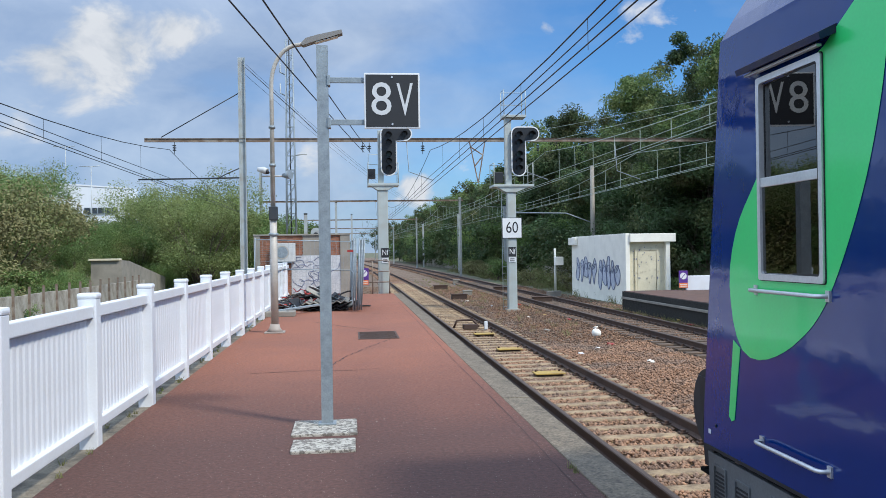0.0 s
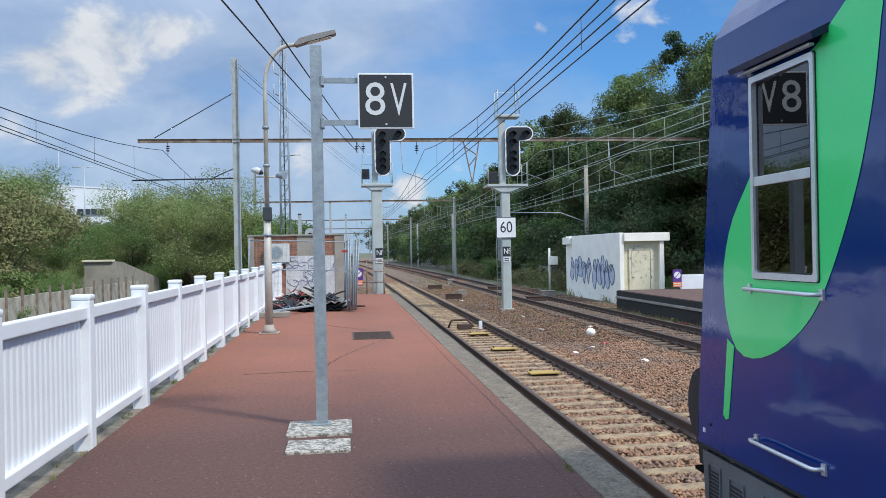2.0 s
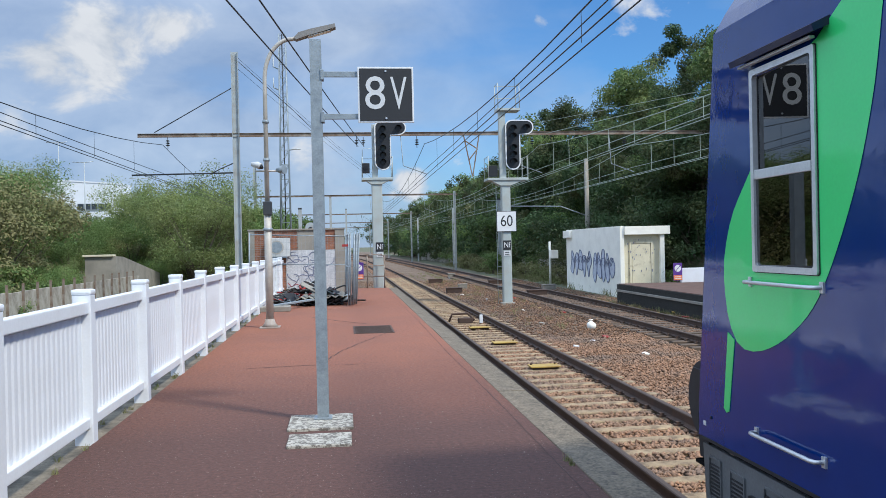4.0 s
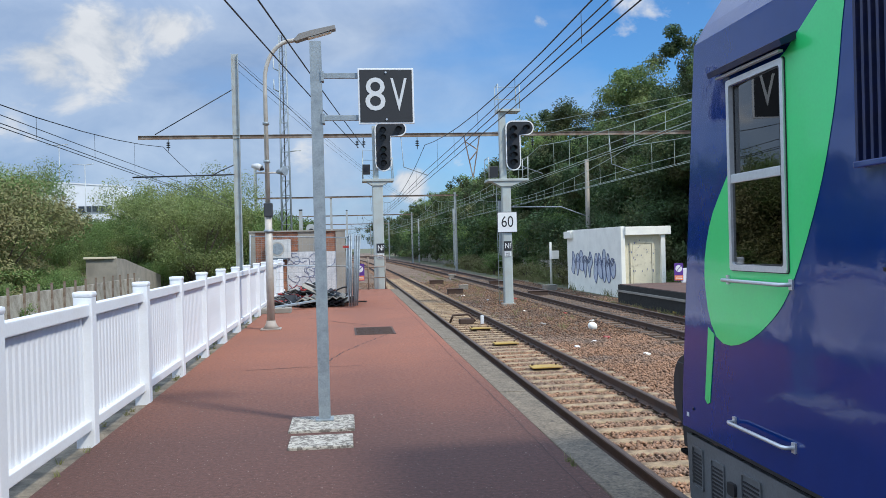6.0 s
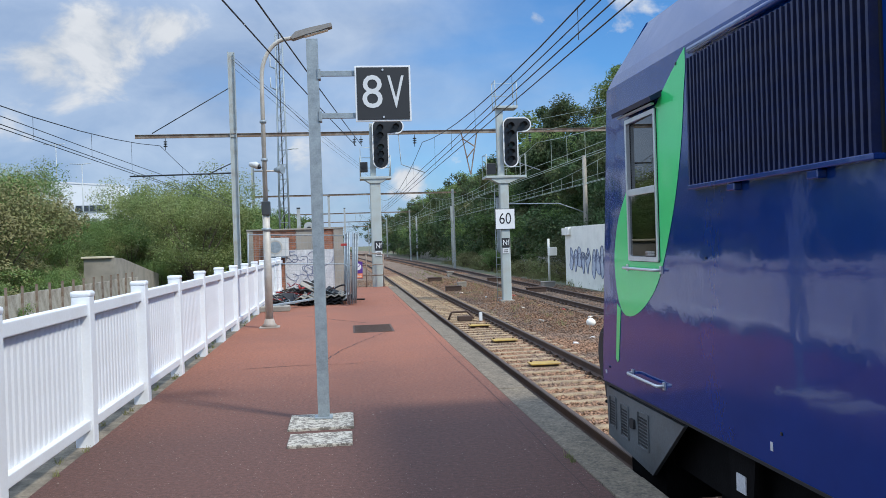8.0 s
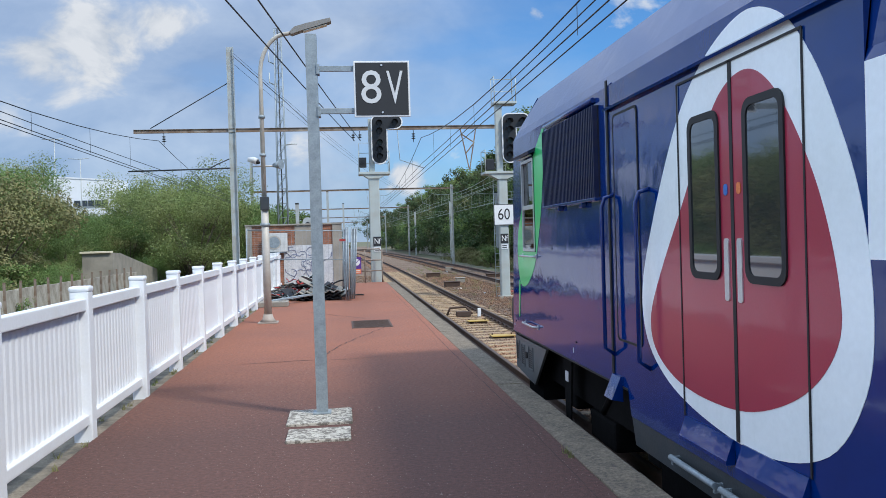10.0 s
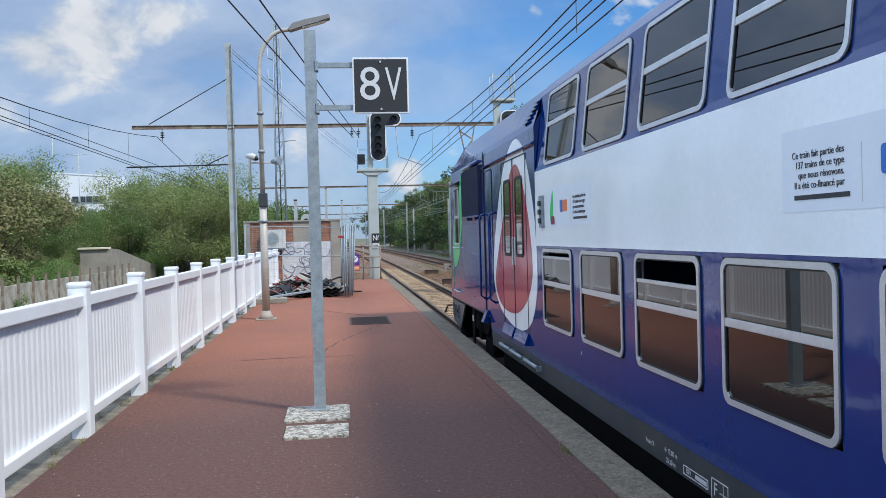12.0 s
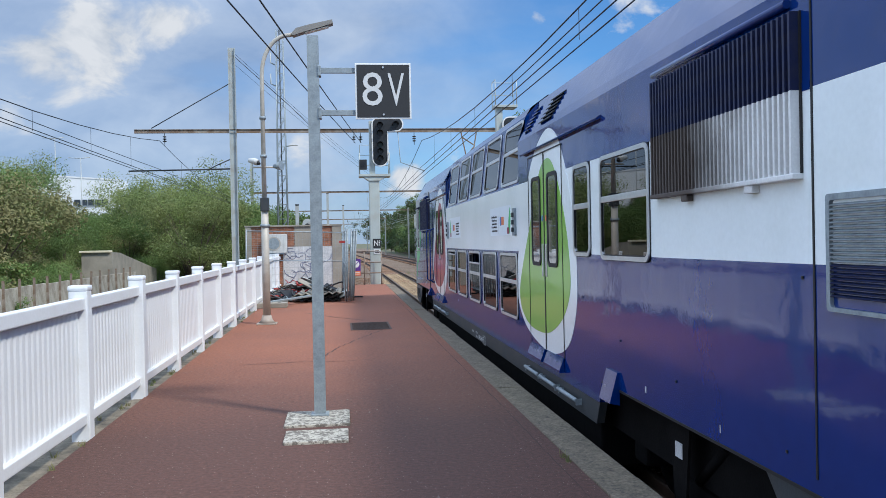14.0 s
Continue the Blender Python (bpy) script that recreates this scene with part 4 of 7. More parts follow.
def livery():
    # leaf behind the cab
    out = [(-2.06, 3.04), (-2.02, 2.75), (-1.94, 2.37), (-1.78, 1.95), (-1.50, 1.49), (-1.22, 1.265), (-0.90, 1.135), (-0.64, 1.126), (-0.50, 1.25), (-0.44, 1.45), (-0.44, 1.65), (-0.55, 1.90), (-0.75, 2.11), (-0.95, 2.30), (-1.38, 2.66), (-1.78, 2.90)]
    # the driver's window cuts through the leaf
    bm = bmesh.new()
    hole = rounded(-1.50, -0.83, 1.58, 2.72, 0.025, 3)
    cx, cz = -1.165, 2.15
    rows = []
    for i in range(72):
        t = -math.pi + 2 * math.pi * i / 72
        d = (math.cos(t), math.sin(t))

        def reach(poly):
            best = None
            for (ax, az), (bx, bz) in zip(poly, poly[1:] + poly[:1]):
                ex, ez = bx - ax, bz - az
                den = d[0] * ez - d[1] * ex
                if abs(den) < 1e-9:
                    continue
                s = ((ax - cx) * ez - (az - cz) * ex) / den
                u = ((ax - cx) * d[1] - (az - cz) * d[0]) / den
                if s > 0 and -1e-6 <= u <= 1 + 1e-6:
                    best = s if best is None else max(best, s)
            return best
        o = reach(spline(out, 6))
        h = reach(hole)
        rows.append((h, max(o, h), d))
    va = [bm.verts.new((-H - 0.003, cx + h * d[0], cz + h * d[1])) for h, o, d in rows]
    vb = [bm.verts.new((-H - 0.003, cx + o * d[0], cz + o * d[1])) for h, o, d in rows]
    for i in range(72):
        j = (i + 1) % 72
        bm.faces.new((va[i], va[j], vb[j], vb[i]))
    bm.normal_update()
    for f in bm.faces:
        if f.normal.x > 0:
            f.normal_flip()
    leaf = part("leaf_design", bm, "leafpaint", train, "bright green painted leaf")
    part("leaf_stem", flat([(-0.56, 1.16), (-0.47, 1.20), (-0.395, 0.72), (-0.43, 0.695), (-0.47, 0.71)], -H - 0.0015, 0.003), "leafpaint", leaf)
    for seam, colour, word in ((-6.75, "eggred", "red"), (-17.37, "egggreen", "lime green")):
        door = new("double_door")
        door.parent = train
        door["label"] = f"double sliding door painted with a {word} drop"
        part("white_drop", flat([(seam + u, v) for u, v in spline(WHITE_DROP, 6)], -H, 0.003), "twhite", door)
        part("coloured_drop", flat([(seam + u, v) for u, v in spline(PAINT_DROP, 6)], -H - 0.003, 0.003), colour, door)
        # leaf seams, panes, handles
        for y, w in ((seam - 0.80, 0.008), (seam, 0.02), (seam + 0.80, 0.008)):
            part("door_seal", flat([(y - w, 0.50), (y + w, 0.50), (y + w, 2.78), (y - w, 2.78)], -H - 0.006, 0.004), "rubber", door)
        part("door_seal", flat([(seam - 0.80, 2.77), (seam + 0.80, 2.77), (seam + 0.80, 2.785), (seam - 0.80, 2.785)], -H - 0.006, 0.004), "rubber", door)
        for s in (-1, 1):
            y0, y1 = (seam + 0.16, seam + 0.62) if s > 0 else (seam - 0.62, seam - 0.16)
            part("door_window_seal", ring(bmesh.new(), rounded(y0, y1, 1.46, 2.52, 0.09), rounded(y0 + 0.045, y1 - 0.045, 1.505, 2.475, 0.06), "x", -H - 0.018, -H - 0.004), "rubber", door)
            part("door_pane", prism(bmesh.new(), rounded(y0 + 0.03, y1 - 0.03, 1.49, 2.49, 0.06), "x", -H - 0.012, -H - 0.008), "doorglass", door)
            part("handle", prism(bmesh.new(), rounded(seam + s * 0.085 - 0.03, seam + s * 0.085 + 0.03, 1.34, 1.72, 0.02), "x", -H - 0.014, -H - 0.005), "alu", door, "worn metal recessed handle")
            part("sticker", prism(bmesh.new(), rounded(seam + s * 0.085 - 0.025, seam + s * 0.085 + 0.025, 1.98, 2.05, 0.02), "x", -H - 0.010, -H - 0.005), "stifblue" if s > 0 else "stiforange", door)
        # rain strip over the door, sills and steps under it
        part("rain_strip", prism(bmesh.new(), [(-H - 0.04, 2.83), (-H, 2.85), (-H, 2.88), (-H - 0.045, 2.85)], "y", seam - 1.32 if seam > -10 else seam - 2.18, seam + 2.38 if seam > -10 else seam + 1.11), "blue", door)
        for s in (-0.42, 0.42):
            part("sill", prism(bmesh.new(), [(-H - 0.012, 0.50), (-H - 0.06, 0.37), (-H - 0.06, 0.345), (-H - 0.004, 0.345), (-H - 0.004, 0.5)], "y", seam + s - 0.36, seam + s + 0.36), "blue", door)
        for s in (-1.05, -0.2, 0.6):
            bm = T([(-H - 0.055, seam + s - 0.36, 0.17), (-H - 0.055, seam + s + 0.36, 0.17)], 0.022)
            for e in (-0.34, 0.34):
                box(bm, -H - 0.055, -H + 0.02, seam + s + e - 0.012, seam + s + e + 0.012, 0.12, 0.18)
            part("step_bar", bm, "galva", door, "worn metal step bar")


M["doorglass"] = material("door_glass", (0.03, 0.034, 0.036), 0.03, vary=0.05, bump=0, coat=1.0, spec=1.0)
livery()


def grilles():
    for y0, y1, z0, z1, mats in ((-4.15, -2.17, 2.10, 2.93, ("grille", "grille")), (-22.90, -20.90, 2.08, 2.90, ("grille", "sootwhite"))):
        g = new("cooling_grille")
        g.parent = train
        g["label"] = "corrugated cooling grille with vertical slats" if mats[1] == "grille" else "sooty corrugated cooling grille, dark above and white below"
        part("backing", B(-H - 0.01, -H, y0, y1, z0, z1), "rubber", g)
        zs = WHITE_HI if mats[1] == "sootwhite" else z1
        n = 36
        first = {}
        for i in range(n):
            y = y0 + (i + 0.5) * (y1 - y0) / n
            for key, a, b, mt in (("slat", z0, zs, mats[1]), ("slat", zs, z1, mats[0])):
                if b - a < 0.01:
                    continue
                if mt == "sootwhite":
                    part(key, prism(bmesh.new(), [(-H - 0.055, y - 0.010), (-H - 0.01, y - 0.013), (-H - 0.01, y + 0.013), (-H - 0.055, y + 0.010)], "z", a, b), mt, g)
                elif a not in first:
                    first[a] = part(key, prism(bmesh.new(), [(-H - 0.055, -0.010), (-H - 0.01, -0.013), (-H - 0.01, 0.013), (-H - 0.055, 0.010)], "z", a, b), mt, g)
                    first[a].matrix_basis = pose(0, y, 0)
                else:
                    same(first[a], key, g, pose(0, y, 0))
        part("lower_lip", B(-H - 0.06, -H, y0, y1, z0 - 0.03, z0, bevel=0.006), "blue" if mats[1] == "grille" else "sootwhite", g)
        part("top_hinge", T([(-H - 0.02, y0 + 0.1, z1 + 0.06), (-H - 0.02, y1, z1 + 0.06)], 0.025), "blue", g)
        for y in (y0 + 0.5, y1 - 0.6):
            part("latch", B(-H - 0.05, -H, y - 0.05, y + 0.05, z0 - 0.075, z0 - 0.03, bevel=0.008), "blue" if mats[1] == "grille" else "sootwhite", g)
    # small louvre by the tail
    g = new("louvre")
    g.parent = train
    g["label"] = "finely slatted ventilation louvre"
    part("frame", ring(bmesh.new(), rounded(-24.2, -23.12, 1.40, 1.96, 0.02), rounded(-24.17, -23.15, 1.42, 1.93, 0.02), "x", -H - 0.02, -H), "galva", g)
    for i in range(22):
        z = 1.47 + 0.0205 * i
        part("slat", prism(bmesh.new(), [(-H - 0.018, z), (-H - 0.003, z + 0.012), (-H - 0.003, z + 0.014), (-H - 0.02, z + 0.004)], "y", -24.17, -23.15), "galva" if z > WHITE_LO else "grille", g)


grilles()


def underparts():
    # front skirt with vents
    sk = part("front_skirt", prism(bmesh.new(), [(-0.02, 0.42), (-0.06, -0.02), (-1.15, -0.10), (-1.80, 0.42)], "x", -H + 0.02, -H + 0.05), "cabskirt", train, "grey cab skirt with vents")
    for y0, y1, z0, z1 in ((-0.30, -0.12, 0.08, 0.36), (-1.10, -0.85, 0.06, 0.36), (-0.62, -0.42, 0.05, 0.34)):
        part("vent_panel", ring(bmesh.new(), rounded(y0, y1, z0, z1, 0.015), rounded(y0 + 0.012, y1 - 0.012, z0 + 0.012, z1 - 0.012, 0.01), "x", -H + 0.008, -H + 0.02), "cabskirt", sk)
        for k in range(9):
            z = z0 + 0.03 + k * (z1 - z0 - 0.06) / 9
            part("vent_slat", B(-H + 0.01, -H + 0.02, y0 + 0.02, y1 - 0.02, z, z + 0.008), "rubber", sk)
    part("socket", prism(bmesh.new(), rounded(-0.78, -0.68, 0.18, 0.26, 0.02), "x", -H + 0.0, -H + 0.02), "rubber", sk)
    for y0, y1 in ((-4.75, -0.05), (TAIL, -19.45)):
        part("frame_line", B(-H - 0.004, -H, y0, y1, 0.455, 0.475), "rubber", train)
    part("lower_panel", prism(bmesh.new(), [(-4.75, 0.47), (-4.82, 0.26), (-19.37, 0.26), (-19.45, 0.47)], "x", -H, -H + 0.05), "blue", train)
    part("deflector", prism(bmesh.new(), [(-1.28, -0.30), (1.28, -0.30), (1.28, 0.42), (-1.28, 0.42)], "y", -1.15, -0.35), "under", train, "black obstacle deflector")
    # long sole bar between the bogies
    part("side_skirt", prism(bmesh.new(), [(-4.82, 0.26), (-4.90, 0.04), (-19.25, 0.04), (-19.37, 0.26)], "x", -H + 0.005, -H + 0.08), "skirt", train, "dark grey sole bar")
    part("rear_skirt", prism(bmesh.new(), [(-22.45, 0.46), (-22.9, 0.0), (TAIL, 0.0), (TAIL, 0.46)], "x", -H + 0.005, -H + 0.08), "skirt", train)
    part("side_skirt", prism(bmesh.new(), [(-4.82, 0.26), (-4.90, 0.04), (-19.25, 0.04), (-19.37, 0.26)], "x", H - 0.08, H - 0.005), "skirt", train)
    # added black box, fills the space under the floor so it reads as shade
    part("equipment_box", B(-1.28, 1.28, -19.0, -5.1, -0.44, 0.06, bevel=0.03), "under", train, "black filler box under the floor that darkens the gap")
    part("underframe", B(-1.2, 1.2, TAIL + 0.1, -0.3, -0.02, 0.44), "under", train)
    part("step_box", prism(bmesh.new(), [(-H - 0.02, 0.62), (-H - 0.09, 0.36), (-H, 0.34), (-H, 0.62)], "y", -19.95, -19.65), "blue", train, "small blue footstep box")
    part("step_box", prism(bmesh.new(), [(-H - 0.02, 0.55), (-H - 0.10, 0.36), (-H, 0.34), (-H, 0.55)], "y", -4.62, -4.40), "blue", train, "small blue footstep box")
    # buffers, hoses and a foot grating at the front
    for s in (-1, 1):
        bm = T([(s * 0.95, -0.05, 0.55), (s * 0.95, 0.30, 0.55)], [0.10, 0.10], 12)
        tube(bm, [(s * 0.95, 0.30, 0.55), (s * 0.95, 0.34, 0.55), (s * 0.95, 0.40, 0.55)], [0.24, 0.25, 0.20], 20)
        part("buffer", bm, "rubber", train, "round black buffer")
    part("corner_fender", prism(bmesh.new(), [(-0.1, 0.42)] + [(-0.02 + 0.24 * math.cos(a), 0.70 + 0.26 * math.sin(a)) for a in [radians(-80 + 16 * k) for k in range(11)]] + [(-0.1, 0.96)], "x", -1.385, -1.05), "rubber", train, "rounded black rubber fender")
    part("cowl", prism(bmesh.new(), [(-1.36, 0.30), (-1.40, 0.9), (-1.25, 0.9), (-1.2, 0.3)], "y", -0.02, 0.10), "rubber", train)
    bm = bmesh.new()
    for k in range(7):
        box(bm, -1.30, -0.55, 0.02 + 0.045 * k, 0.035 + 0.045 * k, 0.20, 0.23)
    for k in range(6):
        box(bm, -1.30 + 0.14 * k, -1.285 + 0.14 * k, 0.02, 0.32, 0.20, 0.225)
    part("foot_grating", bm, "under", train, "black steel foot grating")
    # bogies
    for yc in (-3.25, -20.95):
        bogie = new("bogie")
        bogie.parent = train
        bogie.matrix_basis = pose(0, yc, 0)
        bogie["label"] = "grimy bogie with wheels and springs"
        for s in (-1, 1):
            bm = prism(bmesh.new(), [(-1.7, 0.02), (-1.7, 0.16), (-0.7, 0.16), (-0.4, -0.02), (0.4, -0.02), (0.7, 0.16), (1.7, 0.16), (1.7, 0.02), (0.6, -0.05), (0.3, -0.18), (-0.3, -0.18), (-0.6, -0.05)], "x", s * 1.0 - 0.07, s * 1.0 + 0.07)
            part("side_frame", bm, "under", bogie)
            for y in (-1.3, 1.3):
                part("axle_box", B(s * 1.0 - 0.13, s * 1.0 + 0.13, y - 0.16, y + 0.16, -0.24, 0.06, bevel=0.03), "under", bogie)
            for y in (-0.35, 0.35, -1.0, 1.0):
                bm = bmesh.new()
                pts = [(s * 1.12 + 0.07 * math.cos(a), y + 0.07 * math.sin(a), -0.02 + 0.4 * a / (12 * math.pi)) for a in [k * math.pi / 5 for k in range(61)]]
                tube(bm, pts, 0.014, 5)
                part("coil_spring", bm, "under", bogie)
            part("damper", T([(s * 1.2, -0.6, 0.35), (s * 1.2, -0.15, 0.0)], 0.04), "under", bogie)
        # added block between the wheels, keeps light from the far side out
        part("traction_motor", B(-0.62, 0.62, -1.1, 1.1, -0.40, 0.0, bevel=0.06), "under", bogie)
        part("brake_rigging", B(-1.18, 1.18, -0.42, 0.42, -0.36, -0.06, bevel=0.04), "under", bogie)
        for y in (-1.3, 1.3):
            bm = bmesh.new()
            for s in (-0.75, 0.75):
                tube(bm, [(s - 0.065, 0, 0), (s + 0.065, 0, 0)], [0.455, 0.46], 28)
                tube(bm, [(s - 0.08 if s > 0 else s + 0.04, 0, 0), (s - 0.04 if s > 0 else s + 0.08, 0, 0)], 0.485, 28)
            tube(bm, [(-0.9, 0, 0), (0.9, 0, 0)], 0.08, 12)
            for a in range(4):
                box(bm, -0.83, -0.81, 0.2 * math.cos(a * math.pi / 2) - 0.03, 0.2 * math.cos(a * math.pi / 2) + 0.03, 0.2 * math.sin(a * math.pi / 2) - 0.03, 0.2 * math.sin(a * math.pi / 2) + 0.03)
            w = part("wheelset", bm, "under", bogie)
            w.matrix_basis = pose(0, y, RAIL + 0.46)
            WHEELS.append((w, y))


WHEELS = []
underparts()


def train_details():
    # crew door with tall grab rails
    cd = new("crew_door")
    cd.parent = train
    cd["label"] = "narrow blue crew door"
    part("leaf", prism(bmesh.new(), rounded(-5.12, -4.56, 0.88, 2.76, 0.05), "x", -H - 0.006, -H), "blue", cd)
    part("door_seal", ring(bmesh.new(), rounded(-5.14, -4.54, 0.86, 2.78, 0.06), rounded(-5.12, -4.56, 0.88, 2.76, 0.05), "x", -H - 0.008, -H), "rubber", cd)
    for y in (-4.45, -5.30):
        part("handrail", T([(-H, y, 0.72), (-H - 0.09, y, 0.78), (-H - 0.09, y, 2.0), (-H - 0.07, y - 0.03, 2.08), (-H, y - 0.05, 2.1)], 0.018), "blue", cd)
    part("panel_joint", B(-H - 0.012, -H, -4.42, -4.38, 0.55, 3.1), "rubber", train)
    part("panel_joint", B(-H - 0.005, -H, -22.995, -22.98, 0.55, 3.0), "rubber", train)
    # blue above the slanted edge of the white band near the second door
    part("slant_panel", flat([(-18.45, 2.50), (-19.3, 2.535), (-22.97, 2.535), (-22.97, 2.49)], -H, 0.0025), "blue", train)
    # door lamps
    for y in (-8.42, -15.70):
        lamp = part("door_lamp", prism(bmesh.new(), rounded(y - 0.075, y + 0.075, 1.83, 2.20, 0.02), "x", -H - 0.03, -H), "galva", train, "grey steel lamp box with three lenses")
        for z in (1.91, 2.01, 2.11):
            part("lens", B(-H - 0.055, -H - 0.03, y - 0.04, y + 0.04, z - 0.03, z + 0.03, bevel=0.008), "skirt", lamp)
    # notices with small print and badges; every badge is a plain shape
    for y1, turn in ((-8.68, 1), (-13.78, -1)):
        y0 = y1 - 1.64
        n = part("notice", flat([(y0, 1.84), (y1, 1.84), (y1, 2.26), (y0, 2.26)], -H, 0.002), "notice", train, "pale printed notice with badges and black print")
        a = (lambda u: y1 - u) if turn > 0 else (lambda u: y0 + u)
        leafp = spline([(0, 0), (0.07, 0.07), (0.10, 0.2), (0.08, 0.37), (-0.02, 0.22), (-0.05, 0.1)], 6)
        part("badge", flat([(a(0.14) - p[0], 1.86 + p[1]) for p in leafp], -H - 0.002, 0.002), "leafpaint", n, "green leaf badge")
        part("badge", flat(rounded(a(0.21) - 0.075, a(0.21) + 0.075, 1.86, 1.95, 0.02), -H - 0.005, 0.002), "crimson", n, "dark red badge")
        part("badge", flat(rounded(a(0.67) - 0.14 , a(0.67) + 0.14, 1.99, 2.11, 0.02), -H - 0.002, 0.002), "stiforange", n, "orange badge")
        part("badge", flat(rounded(a(0.58 if turn > 0 else 0.76) - 0.05, a(0.58 if turn > 0 else 0.76) + 0.05, 1.985, 2.115, 0.02), -H - 0.004, 0.002), "stifblue", n, "blue badge")
        part("rule", flat([(a(0.95) - 0.002, 1.87), (a(0.95) + 0.002, 1.87), (a(0.95) + 0.002, 2.14), (a(0.95) - 0.002, 2.14)], -H - 0.002, 0.001), "textgrey", n)
        for k, row in enumerate(("Ce train fait partie des", "137 trains de ce type", "que nous r\u00e9novons.", "Il a \u00e9t\u00e9 co-financ\u00e9 par")):
            y = a(1.03) if turn > 0 else a(1.08)
            lettering("print", row, 0.050, "text", n, Matrix.Translation((-H - 0.004, y, 2.125 - 0.051 * k)) @ FACE_SIDE, 0.001, "LEFT" if turn > 0 else "RIGHT")
        yc = a(1.28)
        part("print_bar", flat([(yc - 0.24, 1.900), (yc + 0.24, 1.900), (yc + 0.24, 1.924), (yc - 0.24, 1.924)], -H - 0.003, 0.001), "text", n)
    # sole bar markings
    for words, y, z, s in (("\u2192 17,80 m", -12.13, 0.150, 0.055), ("25,10 m", -12.13, 0.080, 0.055), ("REV", -12.45, 0.098, 0.05), ("Frein Ch", -11.72, 0.135, 0.05), ("F", -12.87, 0.10, 0.12)):
        lettering("marking", words, s, "textgrey", train, Matrix.Translation((-H + 0.003, y, z)) @ FACE_SIDE, 0.001)
    for y0, y1, z0, z1 in ((-12.76, -12.36, 0.065, 0.13), (-13.05, -12.81, 0.025, 0.17)):
        part("marking_frame", ring(bmesh.new(), rounded(y0, y1, z0, z1, 0.004, 1), rounded(y0 + 0.006, y1 - 0.006, z0 + 0.006, z1 - 0.006, 0.003, 1), "x", -H + 0.002, -H + 0.005), "textgrey", train)
    for y0, y1, z0, z1 in ((-12.74, -12.56, 0.082, 0.112), (-13.04, -12.93, 0.094, 0.099), (-12.985, -12.98, 0.03, 0.165)):
        part("marking_bar", flat([(y0, z0), (y1, z0), (y1, z1), (y0, z1)], -H + 0.004, 0.002), "textgrey", train)
    # vents on the roof shoulder
    for y in (-7.55, -16.35, -17.35):
        w = 0.16 if y != -17.35 else 0.28
        for k in range(6):
            z = 3.14 + 0.055 * k
            x = -1.36 + (z - 3.16) * (0.24 / 0.42)
            part("roof_vent_slat", prism(bmesh.new(), [(x - 0.02, z), (x + 0.02, z + 0.02), (x + 0.02, z + 0.04), (x - 0.02, z + 0.012)], "y", y - w, y + w), "blue" if y > -17 else "rubber", train)
    for y, z, w, h in ((-2.55, 0.02, 0.10, 0.09), (-21.05, 0.02, 0.10, 0.09)):
        plate = part("bracket_plate", prism(bmesh.new(), [(y - 0.22, 0.44), (y + 0.14, 0.44), (y + 0.04, -0.35), (y - 0.10, -0.35)], "x", -H + 0.06, -H + 0.08), "under", train)
        part("label_plate", B(-H + 0.05, -H + 0.058, y - 0.10, y + 0.02, 0.18, 0.29), "textgrey", plate, "small white label plate")
    for y, z, w, h in ((-20.6, 0.56, 0.03, 0.05), (-3.1, 0.56, 0.03, 0.05), (-0.12, 0.55, 0.04, 0.03), (-21.9, 0.54, 0.012, 0.05), (-9.9, 0.56, 0.02, 0.03), (-19.75, 0.46, 0.02, 0.03)):
        part("marking_bar", flat([(y, z), (y + w, z), (y + w, z + h), (y, z + h)], -H - 0.001 if z > 0.5 else -H - 0.06, 0.001), "textgrey", train)
    # rivets and latches
    rnd = random.Random(9)
    stud = part("stud", B(-H - 0.008, -H, -0.009, 0.009, -0.009, 0.009, bevel=0.003), "rubber", train)
    stud.matrix_basis = pose(0, -2.3, 1.62)
    for y, z in ((-3.2, 0.68), (-4.2, 0.9), (-18.9, 1.2), (-21.2, 0.75), (-22.7, 0.62), (-22.88, 1.55), (-22.88, 2.2), (-20.0, 0.9), (-1.9, 2.96), (-0.2, 0.62)):
        same(stud, "stud", train, pose(0, y, z))


M["notice"] = material("notice_film", (0.76, 0.82, 0.86), 0.35, vary=0.03, bump=0)
train_details()

# the carriage that follows
part("rear_carriage", prism(bmesh.new(), [(-H, 0.1), (H, 0.1), (H, 2.9), (1.15, 3.56), (0, 3.8), (-1.15, 3.56), (-H, 2.9)], "y", -50, -25.3), "blue", train)


